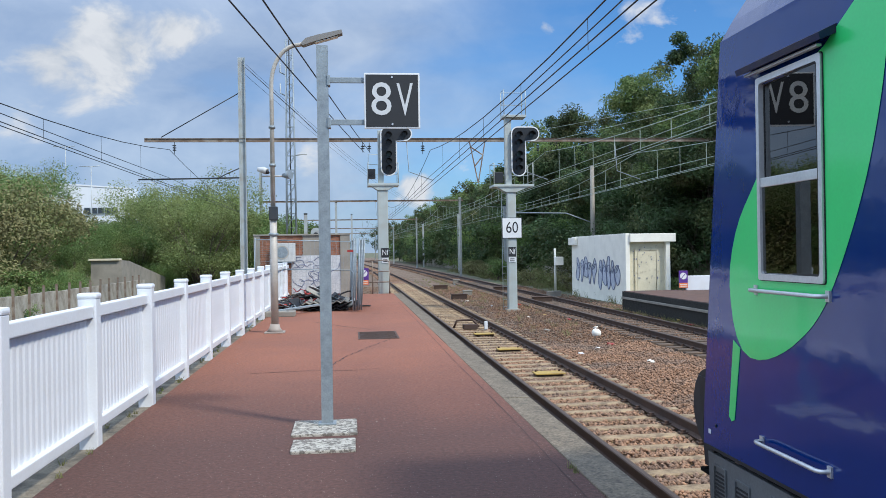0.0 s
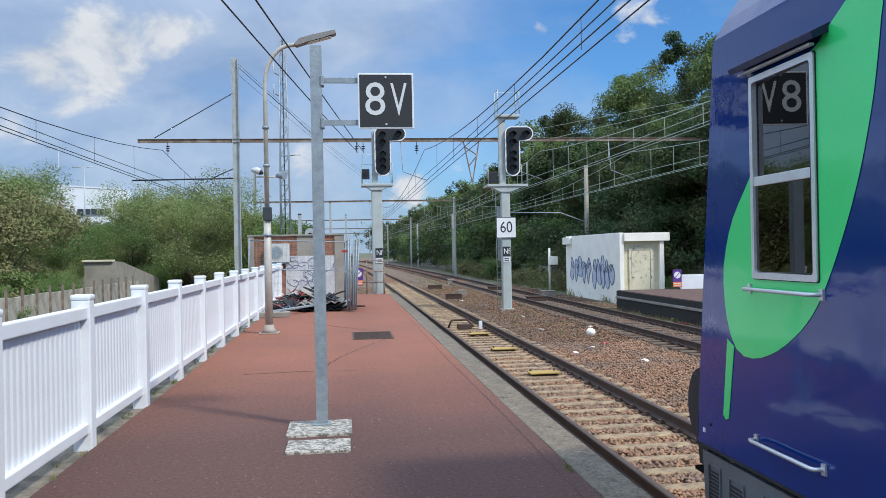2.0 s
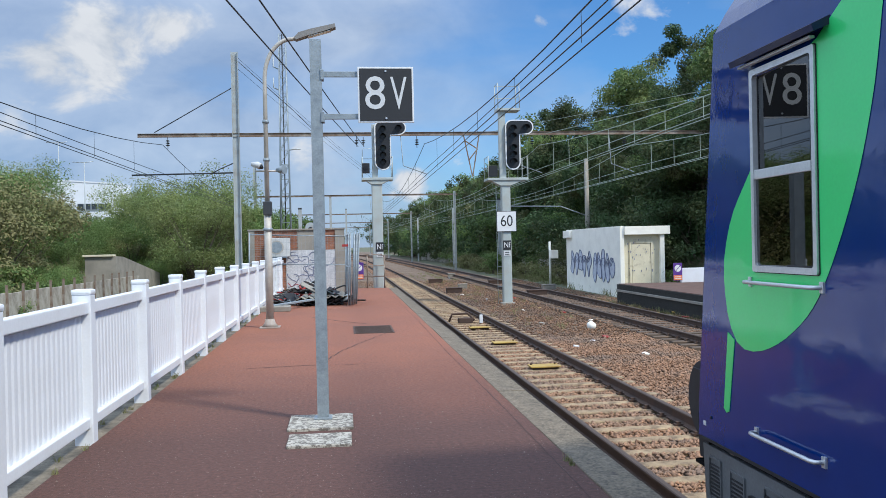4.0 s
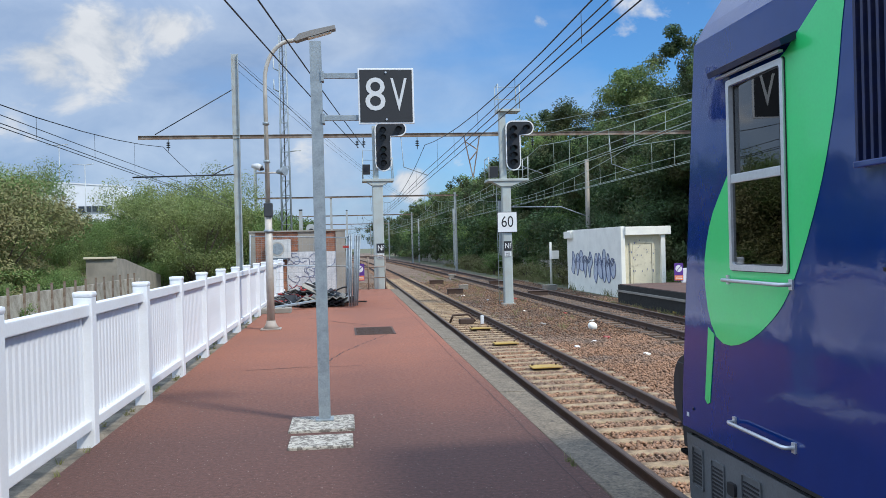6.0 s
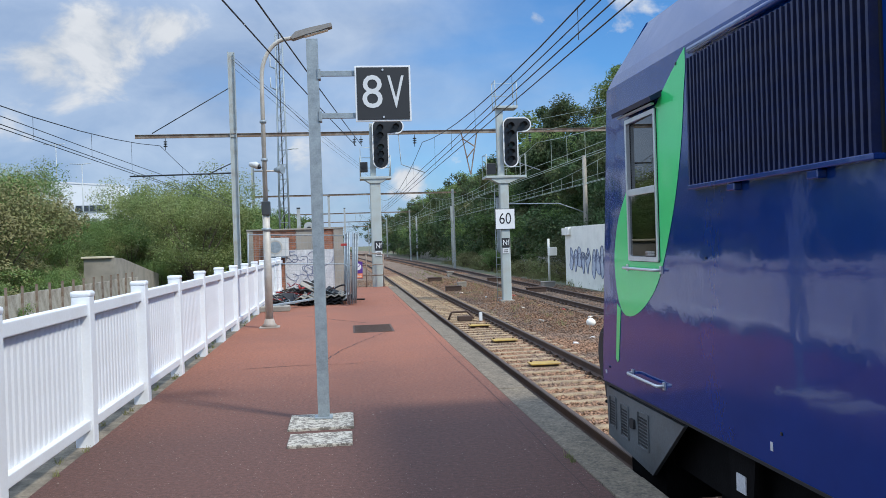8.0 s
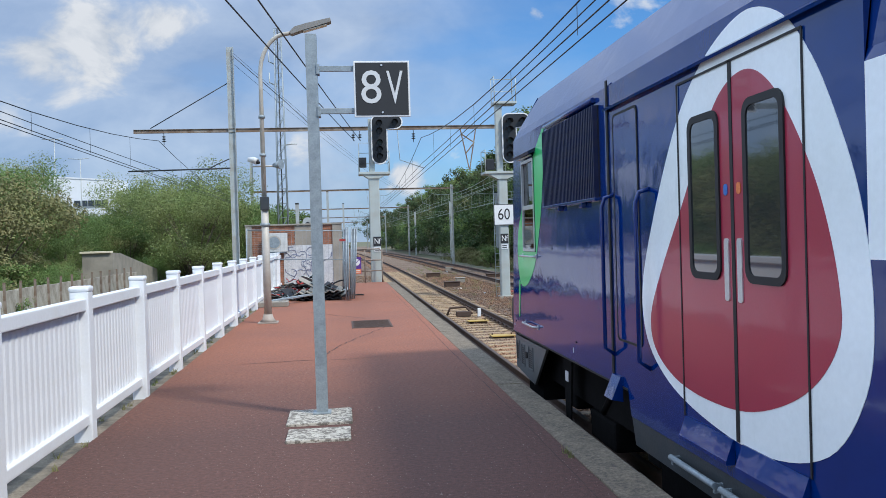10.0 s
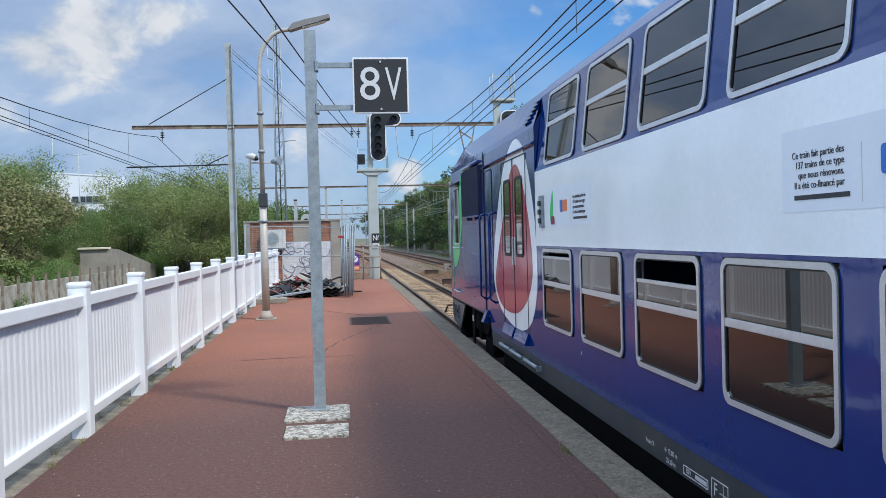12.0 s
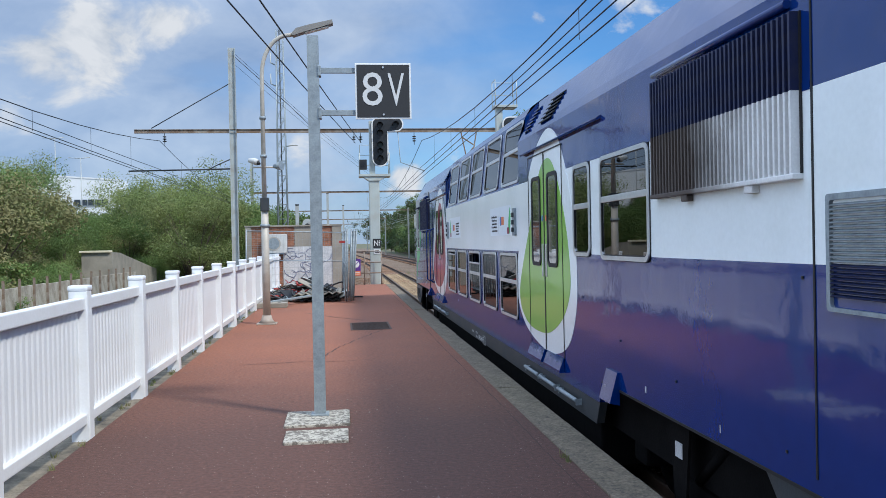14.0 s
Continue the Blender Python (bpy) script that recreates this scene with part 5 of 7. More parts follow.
# ---- platform furniture ----
def platform_number():
    t = thing("platform_sign", "black and white length sign on a galvanized post", "sign", -0.26, 8.73, 0)
    bm = bmesh.new()
    prism(bm, [(-0.058, -0.05), (0.058, -0.05), (0.058, 0.05), (0.048, 0.05), (0.048, -0.04), (-0.048, -0.04), (-0.048, 0.05), (-0.058, 0.05)], "z", 0.028, 3.88)
    part("post", bm, "galva", t, "galvanized steel channel post")
    part("foot_plate", B(-0.09, 0.09, -0.09, 0.09, 0.028, 0.045, bevel=0.004), "galva", t)
    for z in (3.10, 3.53):
        part("arm", B(0.0, 0.44, -0.035, -0.005, z - 0.028, z + 0.028, bevel=0.004), "galva", t)
        part("clamp", B(0.045, 0.078, -0.062, 0.055, z - 0.06, z + 0.045, bevel=0.005), "galva", t)
    p = part("plate", B(0.42, 0.99, -0.062, -0.04, 3.03, 3.60, bevel=0.006), "signwhite", t, "white edged plate")
    part("black_field", B(0.438, 0.972, -0.066, -0.060, 3.048, 3.582), "signblack", p)
    lettering("figure", "8", 0.42, "signgrey", p, Matrix.Translation((0.595, -0.068, 3.315)) @ FACE_CAM @ Matrix.Diagonal((1.12, 1.15, 1, 1)), 0.002)
    lettering("figure", "V", 0.42, "signgrey", p, Matrix.Translation((0.835, -0.068, 3.312)) @ FACE_CAM @ Matrix.Diagonal((0.66, 1.15, 1, 1)), 0.002)
    for z in (3.075, 3.555):
        part("bolt", T([(0.705, -0.064, z), (0.705, -0.074, z)], 0.011), "alu", p)
    for i, (x0, x1, y0, y1) in enumerate(((-0.60, 0.04, 8.26, 8.95), (-0.56, 0.02, 7.56, 8.04))):
        bm = B(x0, x1, y0, y1, -0.02, 0.028, bevel=0.012)
        tagged(mesh_ob("footing_block", bm, "block"), "weathered concrete pad with flaking white paint", "footing", group="sign footings")


M["signgrey"] = material("sign_figures", (0.60, 0.61, 0.60), 0.5, vary=0.05, bump=0.02)
platform_number()


def lamp_post():
    t = thing("street_lamp", "weathered platform lamp on a curved post", "lamp", -1.71, 19.26, 0)
    part("base_flange", B(-0.22, 0.22, -0.2, 0.2, 0.0, 0.03, bevel=0.008), "lampbase", t)
    part("base_cone", T([(0, 0, 0.03), (0, 0, 0.10), (0, 0, 0.2)], [0.19, 0.13, 0.10], 14), "lampbase", t)
    part("lower_post", T([(0, 0, 0.1), (0, 0, 2.7)], [0.088, 0.082], 14), "lampgrey", t)
    part("junction_box", B(-0.085, 0.10, -0.12, 0.09, 2.52, 2.82, bevel=0.015), "skirt", t, "grey junction box")
    arc = [(0, 0, 2.7), (0.0, 0, 5.3)] + [(0.0 + 0.62 * (1 - math.cos(a)), 0, 5.55 + 0.90 * math.sin(a)) for a in [math.pi / 2 * k / 9 for k in range(10)]] + [(0.85, 0, 6.50)]
    part("arm", T(arc, [0.055] + [0.046] * (len(arc) - 1), 12), "lampgrey", t, "pale curved pipe")
    bm = prism(bmesh.new(), [(0.66, 6.45), (0.78, 6.58), (1.05, 6.66), (1.58, 6.78), (1.60, 6.70), (1.30, 6.60), (0.95, 6.50), (0.72, 6.42)], "y", -0.13, 0.13)
    head = part("lamp_head", bm, "lamphead", t, "flat grey lamp head")
    part("lamp_glass", prism(bmesh.new(), [(0.98, 6.50), (1.50, 6.645), (1.50, 6.635), (0.98, 6.485)], "y", -0.10, 0.10), "render_white", head)
    part("bracket", T([(-0.25, -0.02, 3.50), (0.35, -0.02, 3.50)], 0.018), "lampgrey", t)
    cam_ = part("dome_camera", T([(-0.33, -0.02, 3.66), (-0.20, -0.03, 3.64), (-0.12, -0.06, 3.60)], [0.045, 0.075, 0.07], 14), "casing", t, "small white dome camera")
    part("lens", T([(-0.13, -0.05, 3.60), (-0.08, -0.11, 3.57)], [0.06, 0.03], 12), "lens", cam_)
    part("loudspeaker", T([(0.22, 0.0, 3.52), (0.30, -0.04, 3.52), (0.40, -0.10, 3.53)], [0.04, 0.07, 0.11], 16), "galva", t, "round horn loudspeaker")
    for z in (3.75, 2.2, 4.6):
        part("band", T([(0, 0, z - 0.03), (0, 0, z + 0.03)], 0.075 if z > 2.7 else 0.108, 12), "galva", t)


M["lampbase"] = material("lamp_base_paint", (0.36, 0.31, 0.26), 0.6, vary=0.15, scale=6, second=(0.25, 0.22, 0.19), amount=0.5)
lamp_post()


def grate():
    t = thing("drain_grate", "rusty steel drain grating set in the platform", "grate", 0.55, 18.1, 0)
    part("frame", ring(bmesh.new(), rounded(-0.42, 0.42, -0.8, 0.8, 0.01, 1), rounded(-0.38, 0.38, -0.76, 0.76, 0.01, 1), "z", -0.02, 0.008), "rail", t)
    # flat black sheet on the asphalt, painted shade in place of a hollow
    part("pit", B(-0.40, 0.40, -0.78, 0.78, 0.0, 0.003), "rubber", t)
    first = None
    for i in range(14):
        m = pose(0, -0.72 + 0.11 * i, 0)
        if first is None:
            first = part("bar", B(-0.39, 0.39, -0.022, 0.022, 0.0, 0.009), "rail", t)
            first.matrix_basis = m
        else:
            same(first, "bar", t, m)


grate()


def brick_wall():
    t = thing("brick_shelter_wall", "low brick and concrete wall sprayed with graffiti", "wall", 0, 33.5, 0)
    for x0, x1 in ((-3.73, -3.49), (-0.40, -0.03)):
        part("pier", B(x0, x1, -0.08, 0.2, -0.05, 2.46, bevel=0.01), "concrete", t, "concrete pier")
    part("concrete_panel", B(-1.85, -0.82, -0.04, 0.16, -0.05, 2.45, bevel=0.008), "concrete", t, "grey concrete panel")
    part("coping", B(-3.75, -0.01, -0.10, 0.22, 2.46, 2.52, bevel=0.012), "concrete", t)
    for x0, x1 in ((-3.49, -1.85), (-0.82, -0.40)):
        part("mortar_bed", B(x0, x1, -0.01, 0.15, -0.05, 2.46), "mortar", t)
        bm = bmesh.new()
        n, r = 0, 0
        z = 0.0
        while z < 2.42:
            x = x0 + (0.0 if r % 2 else -0.115)
            while x < x1:
                a, b = max(x + 0.006, x0), min(x + 0.224, x1)
                if b - a > 0.03:
                    box(bm, a, b, -0.03, 0.05, z + 0.006, z + 0.066)
                x += 0.23
            z += 0.073
            r += 1
        tagged(part("brickwork", bm, "brick", t, "courses of red brick"), kind="stuff")
    g = part("painted_patch", B(-2.30, -0.40, -0.055, -0.045, 0.15, 1.68), "chalk", t, "white sprayed graffiti field with black outlines")
    rnd = random.Random(11)
    for k in range(16):
        x, z = rnd.uniform(-2.15, -0.6), rnd.uniform(0.35, 1.5)
        pts = [(x, -0.058, z)]
        a = rnd.uniform(0, 6.28)
        for _ in range(12):
            a += rnd.uniform(-0.9, 0.9)
            x = min(-0.45, max(-2.25, x + 0.08 * math.cos(a)))
            z = min(1.62, max(0.2, z + 0.08 * math.sin(a)))
            pts.append((x, -0.058, z))
        part("spray_line", T(pts, 0.014, 4), "ink", g)
    ac = thing("air_conditioner", "grey outdoor air conditioning unit on the wall", "air conditioner", -2.55, 33.3, 1.45)
    part("casing", B(-0.40, 0.42, -0.14, 0.12, 0.0, 0.72, bevel=0.02), "casing", ac, "pale grey casing")
    part("fan_ring", T([(-0.08, -0.145, 0.36), (-0.08, -0.155, 0.36)], 0.27, 24), "lampgrey", ac)
    part("fan", T([(-0.08, -0.155, 0.36), (-0.08, -0.160, 0.36)], 0.22, 24), "galva", ac)
    part("bracket", B(-0.3, 0.3, -0.1, 0.12, -0.05, 0.0), "galva", ac)


brick_wall()


def barriers():
    group = "stacked site fence panels"
    t = thing("site_fence_panel", "galvanized mesh site fence panel leaning upright", "fence panel", group=group)
    bm = T([(0, 0, 0.05), (0, 0, 2.2)], 0.021)
    tube(bm, [(0, 3.3, 0.05), (0, 3.3, 2.2)], 0.021)
    for z in (0.18, 1.15, 2.15):
        tube(bm, [(0, 0, z), (0, 3.3, z)], 0.018)
    part("frame", bm, "galva", t)
    bm = bmesh.new()
    for i in range(1, 26):
        tube(bm, [(0, 0.127 * i, 0.18), (0, 0.127 * i, 2.15)], 0.0035, 4, False)
    for i in range(1, 8):
        tube(bm, [(0, 0, 0.18 + 0.245 * i), (0, 3.3, 0.18 + 0.245 * i)], 0.0035, 4, False)
    tagged(part("mesh", bm, "galva", t), kind="stuff")
    t.matrix_basis = pose(0.05, 25.3, 0, 0, 1.5, 1.0)
    for k, (x, ry, rz) in enumerate(((0.12, 1.0, 0.5), (0.19, 2.2, -0.4), (0.24, 3.0, 0.8), (0.29, 3.6, 0.0))):
        copy_thing(t, pose(x, 25.3 + 0.08 * k, 0, 0, ry, rz))
    copy_thing(t, pose(-0.05, 29.8, 0, 2, 0, 90))
    tag = tagged(mesh_ob("red_tag", B(-0.10, 0.08, 25.22, 25.24, 1.78, 1.85, bevel=0.004), "red"), "small red tag tied to the fence panels", "tag")
    b = thing("ballast_block", "grey concrete fence block lying on the platform", "concrete block", -2.0, 24.3, 0, group="concrete feet")
    part("block", B(-0.42, 0.42, -0.3, 0.3, 0.0, 0.14, bevel=0.02), "concrete", b)
    part("socket", T([(0.2, 0, 0.13), (0.2, 0, 0.15)], 0.05), "black", b)


barriers()


def debris():
    rnd = random.Random(21)
    s = thing("stacked_ducting", "stack of black corrugated cable ducting panels", "ducting", -0.75, 27.0, 0)
    for k in range(3):
        bm = bmesh.new()
        pts = []
        for i in range(13):
            pts.append((-0.7 + 0.115 * i, 0.07 * (i % 2)))
        up = [(x, z + 0.025) for x, z in pts]
        prism(bm, pts + up[::-1], "y", -1.1, 1.1)
        p = part("duct_panel", bm, "black" if k < 2 else "concrete", s)
        p.matrix_basis = pose(rnd.uniform(-0.05, 0.05), rnd.uniform(-0.1, 0.1), 0.02 + 0.10 * k, 0, rnd.uniform(-2, 2), rnd.uniform(-6, 6))
    h = thing("cable_heap", "tangled heap of black cable, red straps and broken sheeting", "debris", -1.1, 28.0, 0)
    for k in range(80):
        a = rnd.uniform(0, 6.28)
        r = rnd.random() ** 0.6
        x, y = 1.15 * r * math.cos(a), 1.9 * r * math.sin(a)
        z = 0.05 + (1 - r) * rnd.uniform(0.15, 0.65)
        pts, d = [], rnd.uniform(0, 6.28)
        for _ in range(9):
            pts.append((x, y, max(0.03, z)))
            d += rnd.uniform(-0.8, 0.8)
            x += 0.12 * math.cos(d)
            y += 0.12 * math.sin(d)
            z += rnd.uniform(-0.09, 0.07)
        mt = rnd.choice(("black", "black", "black", "red", "red", "galva", "rubber"))
        part("strap" if mt == "red" else "cable", T(pts, rnd.uniform(0.012, 0.04), 6), mt, h)
    for k in range(38):
        x, y = rnd.uniform(-1.25, 1.1), rnd.uniform(-1.8, 1.6)
        bm = B(-rnd.uniform(0.12, 0.4), rnd.uniform(0.1, 0.35), -0.25, 0.25, 0, 0.02, bevel=0.005)
        p = part("sheet", bm, rnd.choice(("black", "black", "galva", "black", "steel", "rubber", "rubber", "concrete")), h)
        p.matrix_basis = pose(x, y, rnd.uniform(0.12, 0.5) * (1.3 - abs(x)), rnd.uniform(-35, 35), rnd.uniform(-35, 35), rnd.uniform(0, 180))
    w = tagged(mesh_ob("plank", B(-0.08, 0.08, -1.3, 1.3, 0, 0.05, bevel=0.006), "galva"), "grey plank leaning from a concrete foot", "plank")
    w.matrix_basis = pose(-1.35, 25.4, 0.16, 2, 0, -38)


debris()


def end_rail():
    t = thing("end_railing", "brown tubular railing at the platform end", "railing", 0, 36.0, 0)
    for x0, x1, z in ((-0.1, 1.62, 1.42), (-0.1, 1.62, 0.95), (-0.1, 1.62, 0.5)):
        part("rail", T([(x0, 0, z), (x1 - 0.1, 0, z), (x1, 0, z - 0.1 if z > 1.2 else z)], 0.025), "rusty", t)
    for x in (-0.1, 0.9, 1.62):
        part("post", T([(x, 0, -0.02), (x, 0, 1.40)], 0.028), "rusty", t)
    warning_sign("warning_sign", 0.55, 35.93, 0.38)
    warning_sign("warning_sign", 13.5, 33.4, 0.10)


def warning_sign(name, x, y, z):
    s = thing(name, "purple and orange no-entry notice plate", "sign", x, y, z, group="purple notices")
    part("plate", B(-0.19, 0.19, -0.02, 0.0, 0.0, 0.72, bevel=0.008), "purple", s)
    part("orange_band", B(-0.18, 0.18, -0.026, -0.02, 0.02, 0.22), "orange", s)
    part("disc", T([(0, -0.02, 0.50), (0, -0.027, 0.50)], 0.14, 20), "signwhite", s)
    part("slash", prism(bmesh.new(), [(-0.10, 0.41), (-0.08, 0.39), (0.10, 0.59), (0.08, 0.61)], "y", -0.031, -0.026), "purple", s)
    for z in (0.07, 0.14):
        part("print_bar", B(-0.14, 0.14, -0.029, -0.026, z, z + 0.025), "signwhite", s)
    if x > 5:
        part("post", T([(0, 0.03, -0.1), (0, 0.03, 0.7)], 0.025), "galva", s)


end_rail()


# ---- signals ----
def signal_head(t, x0, x1, x2, z0, z1):
    r = (x1 - x0) / 2
    zc = z1 - 0.62
    out = []
    for k in range(13):
        a = math.pi + math.pi * k / 12
        out.append((x0 + r + r * math.cos(a), z0 + r + r * math.sin(a)))
    out += [(x1, zc)]
    rr = (z1 - zc) / 2
    for k in range(13):
        a = -math.pi / 2 + math.pi * k / 12
        out.append((x2 - rr + rr * math.cos(a), zc + rr + rr * math.sin(a)))
    for k in range(6):
        a = math.pi / 2 + math.pi / 2 * k / 5
        out.append((x0 + 0.3 + 0.3 * math.cos(a), z1 - 0.3 + 0.3 * math.sin(a)))
    cx, cz = sum(p[0] for p in out) / len(out), sum(p[1] for p in out) / len(out)
    head = part("signal_target", prism(bmesh.new(), out, "y", -0.06, 0.0), "black", t, "black signal target with a white edge")
    n = len(out)
    inn = []
    for i, p in enumerate(out):
        a, b = Vector(out[i - 1]), Vector(out[(i + 1) % n])
        d = (b - a).normalized()
        inn.append((p[0] - d.y * 0.05, p[1] + d.x * 0.05))
    part("white_edge", ring(bmesh.new(), out, inn, "y", -0.072, -0.058), "signwhite", head)
    # lamps under their hoods
    spots = [(x0 + r, z1 - 0.34), (x0 + r, z1 - 0.34 - 0.33), (x0 + r, z0 + 0.95), (x0 + r, z0 + 0.66), (x0 + r, z0 + 0.36), (x2 - rr - 0.03, zc + rr)]
    for i, (x, z) in enumerate(spots):
        bm = bmesh.new()
        rows = []
        for y in (-0.06, -0.36):
            rows.append([bm.verts.new((x + 0.13 * math.cos(a), y, z + 0.13 * math.sin(a) - (0.03 if y < -0.1 else 0))) for a in [radians(-20 + 220 * k / 12) for k in range(13)]])
        for k in range(12):
            bm.faces.new((rows[0][k], rows[0][k + 1], rows[1][k + 1], rows[1][k]))
        bmesh.ops.solidify(bm, geom=bm.faces[:], thickness=0.008)
        part("lamp_hood", bm, "black", head)
        part("lens", T([(x, -0.06, z), (x, -0.08, z)], 0.105, 18), "lensgreen" if i == 2 else "lens", head)
    part("back_box", B(x0 + 0.12, x1 - 0.12, 0.0, 0.3, z0 + 0.2, z1 - 0.15, bevel=0.03), "black", head)


def guard(t, x0, x1, y0, y1, z, h, mat="palegreen"):
    part("deck", B(x0, x1, y0, y1, z - 0.10, z, bevel=0.01), mat, t)
    for x in (x0 + 0.03, x1 - 0.03):
        for y in (y0 + 0.03, y1 - 0.03):
            part("guard_post", T([(x, y, z), (x, y, z + h)], 0.018, 6), mat, t)
    for zz in (z + h, z + h * 0.5):
        part("guard_rail", T([(x0 + 0.03, y0 + 0.03, zz), (x0 + 0.03, y1 - 0.03, zz), (x1 - 0.03, y1 - 0.03, zz), (x1 - 0.03, y0 + 0.03, zz)], 0.014, 6), mat, t)


def number_plate_nf(t, x, z, y):
    p = part("marker_plate", B(x - 0.165, x + 0.165, y - 0.02, y, z - 0.12, z + 0.28, bevel=0.006), "signblack", t, "black marker plate")
    lettering("letters", "Nf", 0.30, "signwhite", p, Matrix.Translation((x, y - 0.022, z + 0.08)) @ FACE_CAM @ Matrix.Diagonal((0.85, 1.1, 1, 1)), 0.002)
    q = part("number_plate", B(x - 0.14, x + 0.14, y - 0.018, y, z - 0.36, z - 0.15, bevel=0.005), "signwhite", t, "small white plate")
    for dz in (-0.22, -0.30):
        part("print_bar", B(x - 0.10, x + 0.09, y - 0.022, y - 0.018, z + dz - 0.018, z + dz + 0.018), "text", q)


def signals():
    t = thing("railway_signal", "pale signal post with a black angled light target", "railway signal", 0, 36.4, 0, group="light signals")
    part("post", prism(bmesh.new(), rounded(1.17, 1.62, -0.1, 0.25, 0.04, 2), "z", -0.05, 4.6), "palegreen", t)
    guard(t, 0.76, 2.10, -0.2, 0.8, 4.70, 0.9)
    part("gusset", prism(bmesh.new(), [(0.9, 4.6), (1.95, 4.6), (1.62, 4.42), (1.17, 4.42)], "y", -0.15, 0.3), "palegreen", t)
    part("upper_post", B(1.22, 1.46, 0.05, 0.27, 4.7, 7.0, bevel=0.02), "palegreen", t)
    signal_head(t, 1.33, 2.04, 2.70, 5.02, 7.14)
    bx = part("route_box", B(0.78, 1.10, -0.2, 0.1, 4.90, 5.32, bevel=0.02), "black", t, "small black lamp box")
    part("lens", T([(0.94, -0.2, 5.12), (0.94, -0.23, 5.12)], 0.09, 14), "lens", bx)
    part("box_frame", T([(0.80, 0, 4.7), (0.80, 0, 5.95), (1.2, 0, 5.95)], 0.015, 6), "palegreen", t)
    number_plate_nf(t, 1.46, 1.66, -0.11)
    t2 = thing("railway_signal", "pale signal post with ladder and speed board beside the track", "railway signal", 0, 35.1, -0.8, group="light signals")
    part("post", prism(bmesh.new(), rounded(6.55, 6.93, -0.1, 0.25, 0.04, 2), "z", -0.05, 5.25), "palegreen", t2)
    part("footing", B(6.45, 7.03, -0.2, 0.35, -0.05, 0.10, bevel=0.03), "concrete", t2)
    part("upper_post", B(6.52, 6.80, 0.05, 0.3, 5.3, 8.2, bevel=0.02), "palegreen", t2)
    guard(t2, 5.97, 7.68, -0.2, 0.9, 5.32, 0.9)
    part("gusset", prism(bmesh.new(), [(6.1, 5.22), (7.5, 5.22), (6.95, 5.0), (6.5, 5.0)], "y", -0.15, 0.3), "palegreen", t2)
    guard(t2, 6.45, 7.42, -0.1, 0.7, 8.25, 1.05)
    signal_head(t2, 6.76, 7.40, 7.98, 5.66, 7.76)
    bx = part("route_box", B(6.05, 6.42, 0.0, 0.3, 5.40, 5.85, bevel=0.02), "black", t2)
    bm = bmesh.new()
    for x in (6.36, 6.56):
        tube(bm, [(x, 0.15, 0.0), (x, 0.15, 5.3)], 0.014, 6)
    k = 0.2
    while k < 5.2:
        tube(bm, [(6.36, 0.15, k), (6.56, 0.15, k)], 0.010, 5)
        k += 0.28
    part("ladder", bm, "palegreen", t2, "narrow steel ladder")
    p = part("speed_board", B(6.30, 7.15, -0.16, -0.12, 3.06, 3.93, bevel=0.01), "signblack", t2, "white speed board")
    part("white_field", B(6.325, 7.125, -0.166, -0.16, 3.085, 3.905), "signwhite", p)
    lettering("figure", "60", 0.66, "signblack", p, Matrix.Translation((6.725, -0.17, 3.495)) @ FACE_CAM @ Matrix.Diagonal((0.82, 1, 1, 1)), 0.002)
    number_plate_nf(t2, 6.73, 2.42, -0.11)


signals()


# ---- overhead line ----
def hmast(t, x, z0, z1, y=0.0, w=0.15, mat="steel"):
    d, k, f = 0.12, 0.01, 0.02
    o = [(x - w, y - d), (x - w + f, y - d), (x - w + f, y - k), (x + w - f, y - k), (x + w - f, y - d), (x + w, y - d),
         (x + w, y + d), (x + w - f, y + d), (x + w - f, y + k), (x - w + f, y + k), (x - w + f, y + d), (x - w, y + d)]
    bm = prism(bmesh.new(), o, "z", z0, z1)
    part("mast", bm, mat, t)


def insulator(t, x, z, y=0.0, n=3):
    bm = T([(x, y, z), (x, y, z - 0.12)], 0.015, 6)
    for k in range(n):
        tube(bm, [(x, y, z - 0.14 - 0.10 * k), (x, y, z - 0.18 - 0.10 * k), (x, y, z - 0.21 - 0.10 * k)], [0.03, 0.10, 0.03], 12)
    tube(bm, [(x, y, z - 0.12), (x, y, z - 0.25 - 0.10 * n)], 0.014, 6)
    part("insulator", bm, "wire", t, "dark string of insulators")


